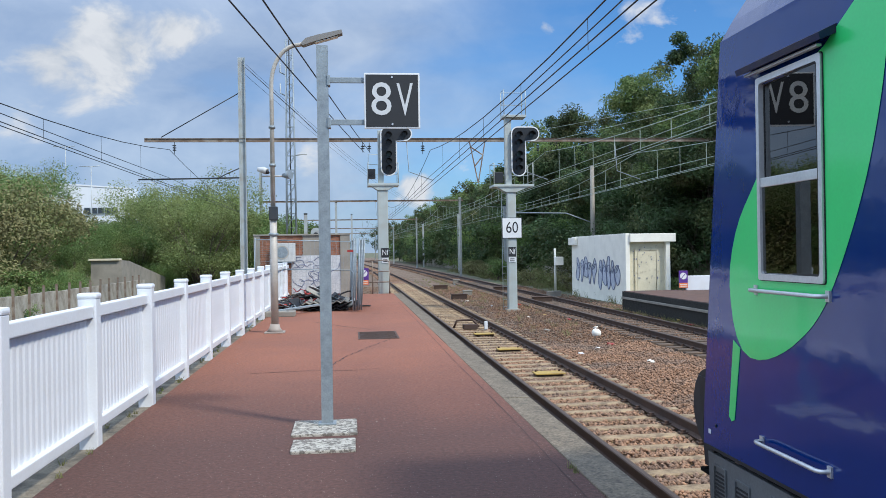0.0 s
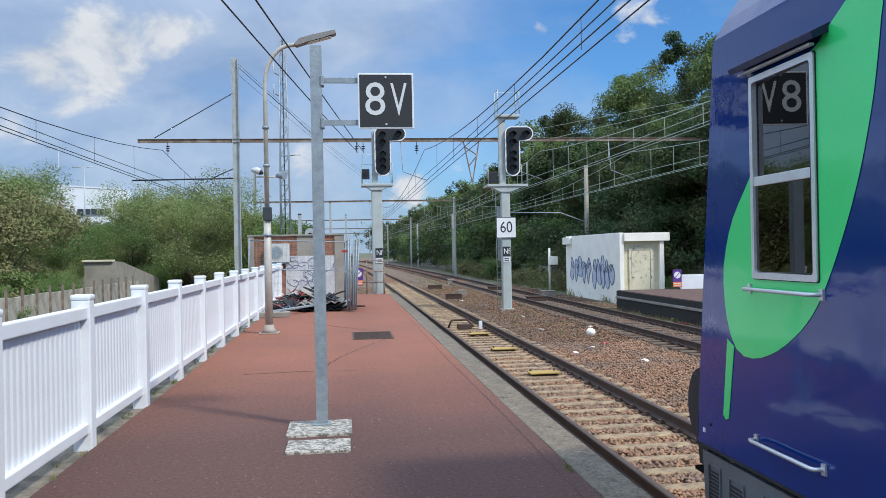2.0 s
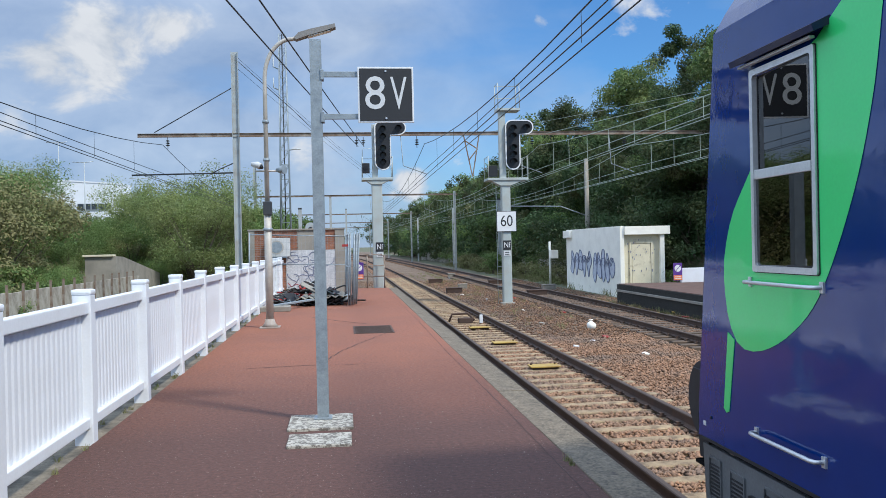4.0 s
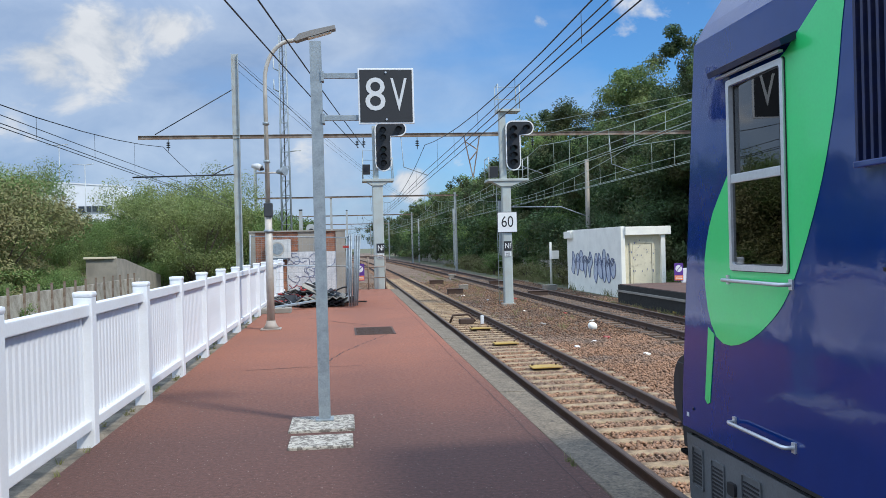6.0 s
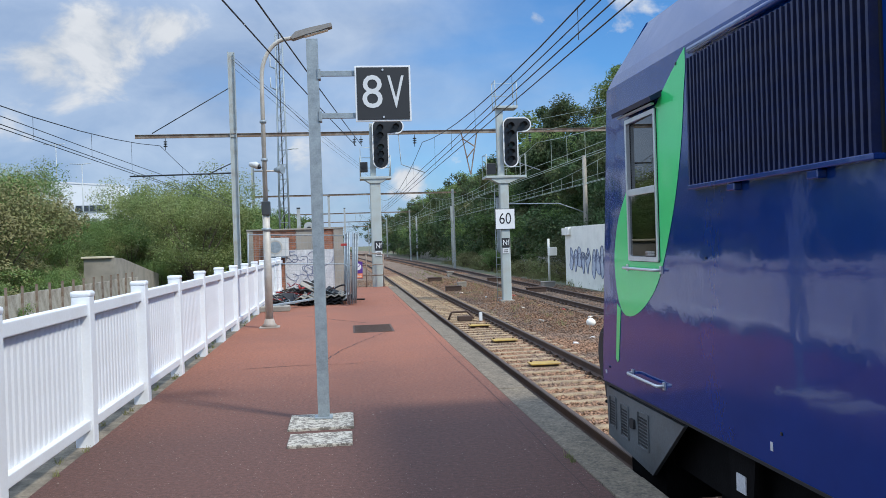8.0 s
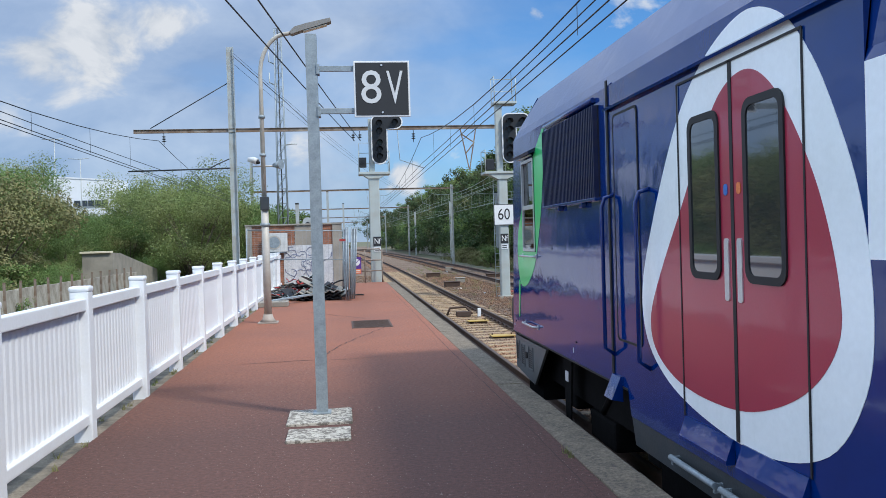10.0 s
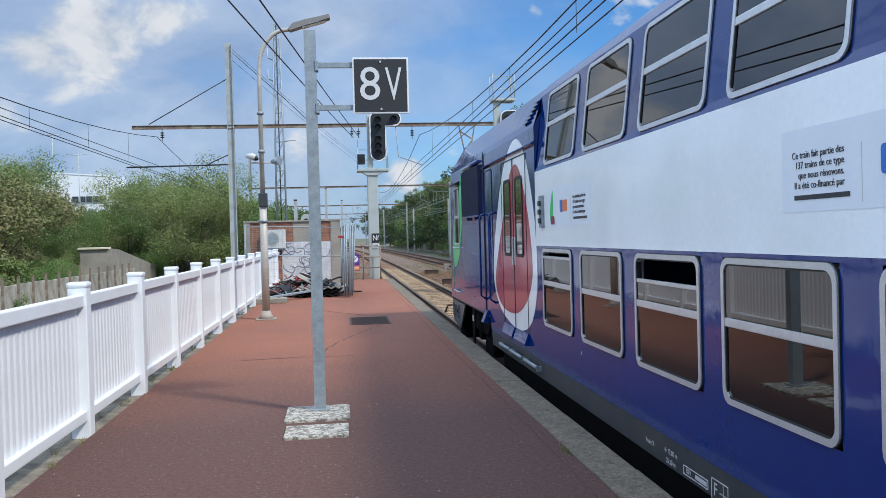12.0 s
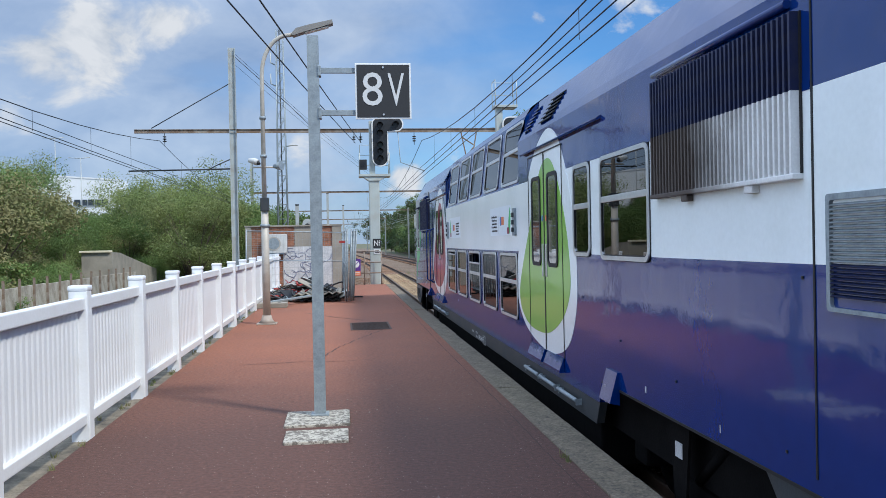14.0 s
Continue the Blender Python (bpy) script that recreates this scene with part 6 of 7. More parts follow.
def gantries():
    group = "overhead line gantries"
    for k, (y, xl, xr, zt, zb) in enumerate(((39.0, -4.78, 19.5, 10.65, 6.93), (85.0, -8.7, 11.05, 9.8, 6.9), (131.0, -9.5, 10.2, 9.0, 6.8), (178.0, -11.0, 9.0, 9.0, 6.8), (224.0, -13.0, 6.5, 9.0, 6.8))):
        t = thing("catenary_gantry", "steel overhead line gantry with a rusty beam and insulators", "gantry", 0, y, 0, group=group)
        hmast(t, xl, GROUND - 0.1, zt)
        if k:
            hmast(t, xr, GROUND - 0.1, zb + 0.3, w=0.11)
        else:
            hmast(t, xr, GROUND - 0.1, zb + 0.8)
        x0 = -9.07 if k == 0 else xl
        o = [(-0.05, zb - 0.10), (0.05, zb - 0.10), (0.05, zb - 0.085), (0.008, zb - 0.085), (0.008, zb + 0.055), (0.05, zb + 0.055),
             (0.05, zb + 0.07), (-0.05, zb + 0.07), (-0.05, zb + 0.055), (-0.008, zb + 0.055), (-0.008, zb - 0.085), (-0.05, zb - 0.085)]
        bm = prism(bmesh.new(), o, "x", x0, xr + 0.3)
        part("beam", bm, "rusty", t, "rusty steel cross beam")
        sx = curve_x(y, 0.0)
        for x in (3.73 + sx, 9.15 + sx, 13.6 + sx):
            if x < xr:
                insulator(t, x - 0.35, zb - 0.12)
                # steady arm
                part("steady_arm", T([(x - 1.1, 0, zb - 0.1), (x - 1.0, 0, 5.45), (x + 0.1, 0, 5.05)], 0.02, 6), "galva", t)
        if k == 0:
            insulator(t, -7.77, 6.85)
            part("lower_arm", T([(-9.35, 0, 5.16), (-4.9, 0, 5.22)], 0.035, 6), "wire", t)
            part("strut", T([(-4.9, 0, 5.66), (-5.5, 0, 5.40), (-5.95, 0, 5.16)], 0.025, 6), "wire", t)
            part("stay", T([(-8.34, 0, 7.05), (-4.9, 0, 9.05)], 0.022, 6), "wire", t)
            for x in (0.62, 0.92):
                insulator(t, x, 6.8, 0, 2)
            # lattice bracket over the second signal
            bm = bmesh.new()
            for a, b in (((5.55, 6.9), (5.95, 4.9)), ((6.3, 6.9), (5.95, 4.9)), ((5.6, 6.6), (6.2, 6.2)), ((6.2, 6.2), (5.8, 5.7))):
                tube(bm, [(a[0], 0, a[1]), (b[0], 0, b[1])], 0.03, 5)
            part("bracket", bm, "rusty", t)


gantries()


def wires():
    """Messenger, auxiliary and contact wires with droppers, span by span."""
    spans = [(-8, 39), (39, 85), (85, 131), (131, 178), (178, 224)]
    for name, x0, mat, hs, drop in (("overhead_wire", 3.73, "wire", 6.45, True), ("overhead_wire", 9.15, "greenwire", 6.35, True), ("overhead_wire", 13.6, "greenwire", 6.3, True), ("overhead_wire", -8.0, "wire", 6.5, True)):
        t = thing(name, "overhead contact line with dark wires and droppers" if mat == "wire" else "weathered green overhead contact line with droppers", "overhead line", group="overhead lines")
        for y0, y1 in spans:
            low = 5.35 if x0 > 0 else 5.28

            def zm(y):
                u = (y - y0) / (y1 - y0) * 2 - 1
                return low + (hs - low) * u * u
            n = 12
            ys = [y0 + (y1 - y0) * i / n for i in range(n + 1)]
            part("messenger", T([(curve_x(y, x0), y, zm(y)) for y in ys], 0.014, 5), mat, t)
            part("auxiliary", T([(curve_x(y, x0) - 0.03, y, 5.06 + 0.12 * ((y - y0) / (y1 - y0) * 2 - 1) ** 2 + 0.06) for y in ys], 0.011, 5), mat, t)
            for s in (-0.12, 0.12):
                part("contact_wire", T([(curve_x(y, x0) + s, y, 4.87) for y in ys], 0.012, 5), mat, t)
            k = (9 if mat == "wire" else 18) if y0 < 130 else 8
            for i in range(1, k):
                y = y0 + (y1 - y0) * i / k
                part("dropper", T([(curve_x(y, x0), y, zm(y)), (curve_x(y, x0), y, 4.87)], 0.006 if mat == "wire" else 0.010, 4), mat, t)
    t = thing("feeder_wire", "dark feeder wires strung across above the platform", "overhead line", group="feeder wires")
    for a, b in (((-3.31, -8, 4.70), (0.68, 39, 6.35)), ((-2.7, -8, 4.70), (0.95, 39, 6.35))):
        pts = []
        for i in range(13):
            u = i / 12
            pts.append(Vector(a).lerp(Vector(b), u) - Vector((0, 0, 0.5 * u * (1 - u))))
        part("wire", T(pts, 0.014, 5), "wire", t)
    t2 = thing("feeder_wire", "thin wires from mast to mast along the line", "overhead line", group="feeder wires")
    for dz, dx in ((0, 0), (-0.25, 0.1), (-0.5, 0.0)):
        pts = [Vector((-4.7 + dx, 39, 10.45 + dz)).lerp(Vector((11.0, 131, 8.8 + dz)), i / 10) - Vector((0, 0, 3.2 * (i / 10) * (1 - i / 10))) for i in range(11)]
        part("wire", T(pts, 0.008, 5), "wire", t2)
    part("wire", T([(-4.7, 39, 10.3), (-2.4, 39, 8.2), (-1.3, 39, 7.1)], 0.014, 5), "wire", t2)
    # slanting pull-off wires over the eastern tracks
    for a, b in (((6.9, 39, 7.0), (24.0, 20, 8.2)), ((9.5, 39, 6.9), (26.0, 26, 9.6))):
        part("wire", T([a, b], 0.010, 5), "greenwire", t2)


wires()


def boundary_fence():
    """Grey palisade along the foot of the wood."""
    f = thing("palisade_fence", "low grey concrete palisade along the foot of the wood", "fence")
    post = None
    pales = bmesh.new()
    for k in range(26):
        y = 52 + 4.0 * k
        x = curve_x(y, 15.3)
        if post is None:
            post = part("post", B(-0.07, 0.07, -0.07, 0.07, GROUND, 0.62, bevel=0.01), "slab", f)
            post.matrix_basis = pose(x, y, 0)
        else:
            same(post, "post", f, pose(x, y, 0))
        part("rail", B(x - 0.03, x + 0.03, y + 0.07, y + 3.93, 0.22, 0.30), "slab", f)
        for i in range(1, 20):
            yy = y + 0.2 * i
            box(pales, x - 0.045, x - 0.03, yy - 0.05, yy + 0.05, GROUND, 0.50)
    tagged(part("paling", pales, "slab", f), kind="stuff")


boundary_fence()


def lattice_mast():
    t = thing("lattice_mast", "tall grey lattice radio mast", "mast", -4.75, 70, GROUND)
    w, zt = 0.42, 20.0
    for sx in (-1, 1):
        for sy in (-1, 1):
            part("leg", T([(sx * w, sy * w, 0), (sx * w * 0.62, sy * w * 0.62, zt)], 0.055, 6), "galva", t)
    bm = bmesh.new()
    n = 17
    for i in range(n):
        z0, z1 = zt * i / n, zt * (i + 1) / n
        a, b = w * (1 - 0.38 * i / n), w * (1 - 0.38 * (i + 1) / n)
        for (p, q) in (((-1, -1), (1, -1)), ((-1, 1), (1, 1)), ((-1, -1), (-1, 1)), ((1, -1), (1, 1))):
            tube(bm, [(p[0] * a, p[1] * a, z0), (q[0] * b, q[1] * b, z1)], 0.027, 4, False)
            tube(bm, [(p[0] * b, p[1] * b, z1), (q[0] * b, q[1] * b, z1)], 0.024, 4, False)
    part("bracing", bm, "galva", t)
    part("cable_run", T([(0, -0.3, 0), (0, -0.25, zt)], 0.05, 6), "wire", t)
    for z in (15.5, 17.2):
        part("antenna", T([(-0.35, 0, z), (-0.75, 0, z + 0.2), (-0.75, 0, z + 1.0)], 0.05, 6), "steel", t)
    part("arm_lamp", T([(0.3, 0, 10.6), (0.9, 0, 10.7), (1.3, 0, 10.7)], 0.05, 6), "steel", t)
    g = thing("far_signal", "grey round-backed signal seen over the wall", "railway signal", -2.4, 60, GROUND)
    part("post", T([(0, 0, 0), (0, 0, 4.2)], 0.08), "steel", g)
    part("head", prism(bmesh.new(), rounded(-0.35, 0.35, 3.0, 4.4, 0.34), "y", -0.1, 0.1), "steel", g)
    part("lens", T([(0, -0.1, 3.9), (0, -0.14, 3.9)], 0.18, 14), "black", g)
    m = thing("wooden_pole", "weathered pole with a bracket before the woods", "pole", 14.3, 49, -0.3)
    part("pole", T([(0, 0, -0.5), (0, 0, 7.0)], [0.16, 0.12], 10), "concrete", m)
    part("arm", T([(0, 0, 3.6), (-1.6, 0, 4.2), (-4.6, 0, 4.25)], 0.03, 6), "galva", m)
    m = thing("steel_post", "pale steel overhead line post before the woods", "pole", 22.3, 50, 0.2)
    part("post", B(-0.14, 0.14, -0.14, 0.14, -0.5, 7.4, bevel=0.01), "white", m)
    part("arm", T([(0, 0, 5.4), (-3.0, 0, 5.0)], 0.03, 6), "galva", m)
    for x, y, h in ((-3.2, 62, 5.4), (-1.5, 92, 8.0), (-2.6, 104, 7.5), (0.2, 118, 7.8), (12.8, 100, 7.0), (13.6, 74, 6.5), (12.0, 140, 7.2)):
        p = thing("line_post", "slim grey steel post beside the line", "pole", x, y, GROUND, group="line posts")
        part("post", B(-0.12, 0.12, -0.12, 0.12, 0, h), "steel", p)
        part("top", B(-0.13, 0.13, -0.04, 0.04, h, h + 0.12), "wire", p)


lattice_mast()


# ---- east side: hut, second platform ----
def hut():
    t = thing("concrete_hut", "small white rendered railway hut with blue-grey graffiti", "hut", 0, 0, 0)
    x0, x1, y0, y1, z0, z1 = 12.62, 14.75, 38.0, 47.6, -0.9, 2.05
    part("side_wall", B(x0, x0 + 0.2, y0, y1, z0, 2.46, bevel=0.015), "render_white", t)
    part("side_wall", B(x1 - 0.2, x1, y0, y1, z0, z1), "render_white", t)
    part("back_wall", B(x0 + 0.2, x1 - 0.2, y1 - 0.2, y1, z0, z1), "render_white", t)
    part("front_wall", B(x0 + 0.2, x1 - 0.2, y0 + 0.22, y0 + 0.42, z0, z1), "cream", t, "cream painted recess")
    part("roof_slab", B(x0 + 0.2, x1 + 0.25, y0 - 0.10, y1, 2.05, 2.44, bevel=0.02), "render_white", t)
    part("roof_edge", B(x0 - 0.16, x0, y1 - 1.3, y1 + 0.15, 2.0, 2.40, bevel=0.02), "render_white", t)
    d = part("door", B(x0 + 0.62, x1 - 0.62, y0 + 0.17, y0 + 0.22, -0.5, 1.62, bevel=0.01), "cream", t, "stained cream steel door")
    part("door_frame", ring(bmesh.new(), [(x0 + 0.5, -0.5), (x1 - 0.5, -0.5), (x1 - 0.5, 1.75), (x0 + 0.5, 1.75)], [(x0 + 0.6, -0.45), (x1 - 0.6, -0.45), (x1 - 0.6, 1.65), (x0 + 0.6, 1.65)], "y", y0 + 0.15, y0 + 0.22), "cream", t)
    rnd = random.Random(4)
    for k in range(22):
        x, z = rnd.uniform(x0 + 0.4, x1 - 0.4), rnd.uniform(0.2, 1.9)
        part("scuff", prism(bmesh.new(), [(x + rnd.uniform(0.01, 0.035) * math.cos(a), z + rnd.uniform(0.02, 0.07) * math.sin(a)) for a in (0.2, 1.4, 2.6, 3.9, 5.2)], "y", y0 + 0.14, y0 + 0.146), "ink", t)
    # graffiti: swelling strokes with dark outlines along the wall towards the track
    for g0, g1, zc, h in ((38.9, 42.3, 0.55, 1.45), (42.7, 46.6, 0.65, 1.25)):
        n = 5
        for i in range(n):
            yc = g0 + (i + 0.5) * (g1 - g0) / n
            w = (g1 - g0) / n * 1.0
            keys = [(yc + w * rnd.uniform(0.25, 0.72) * math.cos(a), zc + h / 2 * rnd.uniform(0.5, 1.2) * math.sin(a)) for a in [0.3 + 6.283 * k / 7 for k in range(7)]]
            o = spline(keys, 5)
            part("graffiti_fill", prism(bmesh.new(), o, "x", x0 - 0.004 - 0.0015 * i, x0), "inkfill", t)
            part("graffiti_line", T([(x0 - 0.014, a, b) for a, b in o + o[:1]], 0.022, 4), "ink", t)
            q = [(x0 - 0.014, yc + w * 0.35 * math.cos(a * 1.7 + i), zc + h * 0.28 * math.sin(a)) for a in [0.5 * k for k in range(7)]]
            part("graffiti_line", T(q, 0.018, 4), "ink", t)
    p = tagged(mesh_ob("platform_2", B(11.26, 22, -30, 34.2, -1.0, 0.0), "oldasphalt"), "opposite platform of brown asphalt", "platform", kind="structure")
    e = tagged(mesh_ob("platform_edge", B(11.15, 11.258, -30, 34.2, -0.32, -0.23, bevel=0.01), "concrete"), "pale concrete ledge of the opposite platform", "kerb", kind="structure")
    # this face is in shadow; the near black colour holds that shade
    tagged(mesh_ob("platform_face", B(11.20, 11.256, -30, 34.24, -1.0, -0.02), "oily"), "face of the opposite platform, painted dark as in shade", "platform face", kind="structure")
    w = tagged(mesh_ob("white_barrier", B(13.74, 18.6, 33.6, 33.75, 0.0, 0.60, bevel=0.02), "white"), "low white barrier on the opposite platform", "barrier")
    b = thing("relay_box", "small pale relay box with a post by the woods", "relay box", 12.2, 49.5, 0)
    part("box", B(-0.08, 0.36, -0.25, 0.25, 0.82, 1.32, bevel=0.03), "render_white", b)
    part("post", T([(-0.02, 0.3, -0.9), (-0.02, 0.3, 1.83)], 0.07), "render_white", b)


hut()


def trackside():
    ball = tagged(mesh_ob("white_ball", T([(0, 0, -0.15), (0, 0, -0.12), (0, 0, -0.05), (0, 0, 0.04), (0, 0, 0.11), (0, 0, 0.14)], [0.05, 0.10, 0.155, 0.16, 0.11, 0.02], 18), "render_white"), "dirty white ball lying on the ballast", "ball")
    ball.matrix_basis = pose(7.03, 23.9, -0.66, 12, 20, 0) @ Matrix.Scale(0.85, 4)
    for y in (16.46, 20.67, 24.6):
        t = thing("track_device", "ochre steel plate device between the rails", "track device", 3.86, y, RAIL - 0.165, group="devices between the rails")
        part("plate", B(-0.30, 0.30, -0.20, 0.20, 0.035, 0.06, bevel=0.006), "yellow", t)
        part("support", B(-0.26, 0.26, -0.14, 0.14, 0.0, 0.035), "rail", t)
        for x in (-0.24, 0.24):
            part("bolt", T([(x, 0.1, 0.06), (x, 0.1, 0.10)], 0.02), "rail", t)
    t = thing("point_motor", "rusty lever box with a white post between the rails", "track device", 3.7, 26.6, RAIL - 0.165)
    part("lever", T([(-0.5, 0, 0.05), (-0.4, 0, 0.28), (0.1, 0, 0.30), (0.3, -0.1, 0.08)], 0.035, 6), "rail", t)
    part("box", B(-0.2, 0.25, -0.15, 0.15, 0, 0.16, bevel=0.02), "rail", t)
    part("white_post", B(0.45, 0.55, -0.25, -0.15, 0, 0.26, bevel=0.01), "signwhite", t)
    rnd = random.Random(31)
    for k in range(26):
        x, y = rnd.choice(((rnd.uniform(5.4, 7.8), rnd.uniform(18, 34)), (rnd.uniform(10.4, 11.2), rnd.uniform(18, 30)), (rnd.uniform(4.9, 8), rnd.uniform(30, 70))))
        s = thing("litter", "scrap of pale litter lying on the ballast", "litter", x, y, -0.79, group="litter on the ballast")
        part("scrap", B(-rnd.uniform(0.03, 0.12), rnd.uniform(0.03, 0.12), -0.05, 0.05, 0, rnd.uniform(0.01, 0.05), bevel=0.004), rnd.choice(("signwhite", "render_white", "red", "galva", "concrete", "yellow")), s)
        s.matrix_basis = pose(x, y, -0.75, rnd.uniform(-12, 12), rnd.uniform(-12, 12), rnd.uniform(0, 180))
    for x, y, w in ((5.6, 44, 0.8), (6.6, 48, 0.5), (5.9, 56, 0.9), (8.2, 66, 0.5), (10.9, 45, 0.7), (9.1, 40, 0.9), (9.2, 52, 0.8)):
        c = thing("cable_box", "low grey trackside cable box", "cable box", x, y, -0.82, group="trackside boxes")
        part("box", B(-w / 2, w / 2, -0.22, 0.22, 0, 0.30, bevel=0.02), "concrete" if w < 0.8 else "rail", c)
        part("lid", B(-w / 2 - 0.03, w / 2 + 0.03, -0.25, 0.25, 0.30, 0.34, bevel=0.01), "concrete" if w < 0.8 else "rail", c)


trackside()


# ---- west side: low wall, wing wall, far buildings ----
def west():
    rnd = random.Random(15)
    w = thing("retaining_wall", "low grey retaining wall of concrete slabs and posts", "wall", -12.0, 0, 0)
    slab = part("slab", B(-0.05, 0.05, 0.02, 1.48, -0.95, 0.38, bevel=0.008), "slab", w)
    post = part("post", B(-0.04, 0.05, -0.03, 0.03, -0.95, 0.68, bevel=0.008), "rusty", w)
    post.matrix_basis = slab.matrix_basis = pose(0, 12, 0)
    post.location.x = 0.09
    for k in range(1, 26):
        y = 12 + 1.5 * k
        same(post, "post", w, pose(0.09, y, 0, rnd.uniform(-1, 1), rnd.uniform(-2, 2), 0))
        if k:
            same(slab, "slab", w, pose(0, y, rnd.uniform(-0.02, 0.02)))
    g = thing("wing_wall", "old concrete wing wall of an underpass in the bank", "wall", 0, 0, 0)
    part("sloping_wall", prism(bmesh.new(), [(53.5, -0.9), (53.5, 1.52), (55.3, 1.46), (65.7, 0.14), (65.7, -0.9)], "x", -14.2, -13.9), "concrete", g)
    part("head_wall", B(-15.7, -14.2, 53.5, 53.8, -0.9, 1.5), "concrete", g)
    part("cap", B(-15.8, -14.0, 53.35, 53.95, 1.5, 1.62, bevel=0.02), "cream", g)
    b = thing("warehouse", "large flat-roofed white warehouse beyond the scrub", "building", 0, 160, 0)
    part("wall", prism(bmesh.new(), [(-58, 0), (-40, 0), (-40, 14.1), (-58, 15.5)], "y", 0, 6), "facade", b)
    part("parapet", prism(bmesh.new(), [(-58.1, 15.35), (-39.9, 13.95), (-39.9, 14.2), (-58.1, 15.6)], "y", -0.1, 6.1), "facade", b)
    part("wall", B(-40, -37.0, 2, 8, 0, 12.4), "facade", b)
    for x in (-47.4, -46.2, -45.0, -43.8, -42.6):
        wn_ = part("window", B(x - 0.5, x + 0.5, -0.15, 0.05, 9.55, 10.55), "pane", b)
        part("frame", ring(bmesh.new(), rounded(x - 0.56, x + 0.56, 9.49, 10.61, 0.02, 1), rounded(x - 0.5, x + 0.5, 9.55, 10.55, 0.02, 1), "y", -0.22, -0.15), "galva", wn_)
    for x, y, h in ((-38.3, 120, 16.7), (-35, 120, 14.0), (-30, 130, 12.5), (-44, 125, 13.6)):
        t = thing("street_lamp", "slim grey twin-armed street lamp beyond the scrub", "lamp", x, y, 0, group="far street lamps")
        part("pole", T([(0, 0, 0), (0, 0, h)], [0.1, 0.06], 6), "steel", t)
        part("arm", T([(-1.6, 0, h + 0.1), (0, 0, h), (1.2, 0, h + 0.15)], 0.05, 6), "steel", t)


west()


# ---- planting ----
def leaf_cloud(rng, centres, radii, n, size, squash=0.8):
    """Small flat leaves filling overlapping clumps; returns points and quads."""
    k = rng.integers(0, len(centres), n)
    d = rng.normal(size=(n, 3))
    d /= np.linalg.norm(d, axis=1, keepdims=True)
    r = rng.random(n) ** 0.45
    p = centres[k] + d * (r * radii[k])[:, None] * np.array([1, 1, squash])
    nrm = d * 0.7 + rng.normal(size=(n, 3)) * 0.6 + np.array([0, 0, 0.55])
    nrm /= np.linalg.norm(nrm, axis=1, keepdims=True)
    u = np.cross(nrm, rng.normal(size=(n, 3)))
    u /= np.linalg.norm(u, axis=1, keepdims=True)
    v = np.cross(nrm, u)
    s = size * rng.uniform(0.55, 1.35, n)[:, None]
    q = np.stack([p - u * s, p - v * s * 0.42 + nrm * s * 0.12, p + u * s, p + v * s * 0.42 + nrm * s * 0.12], 1)
    return q.reshape(-1, 3), np.arange(4 * n).reshape(-1, 4)


def tree_kind(seed, height, spread, leaves, size, mat, trunk=True):
    """Trunk, limbs and a ragged crown; returned as a thing to copy."""
    rng = np.random.default_rng(seed)
    rnd = random.Random(seed)
    t = new("tree" if trunk else "shrub")
    bm = bmesh.new()
    tips = []
    if trunk:
        lean = [rnd.uniform(-0.5, 0.5), rnd.uniform(-0.5, 0.5)]
        th = height * 0.62
        tube(bm, [(0, 0, -0.5), (lean[0] * 0.3, lean[1] * 0.3, th * 0.5), (lean[0], lean[1], th)], [0.24, 0.17, 0.07], 8)
        for k in range(9):
            a, z = rnd.uniform(0, 6.28), rnd.uniform(height * 0.2, th)
            r = spread * rnd.uniform(0.45, 0.95)
            tip = (r * math.cos(a), r * math.sin(a), min(height * 0.93, z + rnd.uniform(0.8, height * 0.35)))
            tube(bm, [(lean[0] * z / th, lean[1] * z / th, z), (tip[0] * 0.5, tip[1] * 0.5, (z + tip[2]) / 2 + 0.3), tip], [0.09, 0.05, 0.02], 6)
            tips.append(tip)
        tips += [(lean[0], lean[1], height * 0.9), (lean[0], lean[1], height * 0.7)]
    else:
        for k in range(13):
            a = rnd.uniform(0, 6.28)
            r = spread * rnd.uniform(0.15, 0.9)
            tip = (r * math.cos(a), r * math.sin(a), height * rnd.uniform(0.12, 0.95))
            tube(bm, [(0, 0, -0.3), (tip[0] * 0.4, tip[1] * 0.4, tip[2] * 0.5), tip], [0.05, 0.03, 0.01], 5)
            tips.append(tip)
    centres, radii = [], []
    for tip in tips:
        for _ in range(5):
            centres.append((tip[0] + rnd.gauss(0, spread * 0.22), tip[1] + rnd.gauss(0, spread * 0.22), max(height * 0.08, tip[2] + rnd.gauss(0, height * 0.07))))
            radii.append(spread * rnd.uniform(0.18, 0.40))
    part("trunk" if trunk else "stem", bm, "bark", t)
    v, q = leaf_cloud(rng, np.array(centres), np.array(radii), leaves, size)
    v[:, 2] = np.maximum(v[:, 2], 0.02)
    c = new("crown", raw_mesh("crown", v, q, mat))
    c.parent = t
    return t


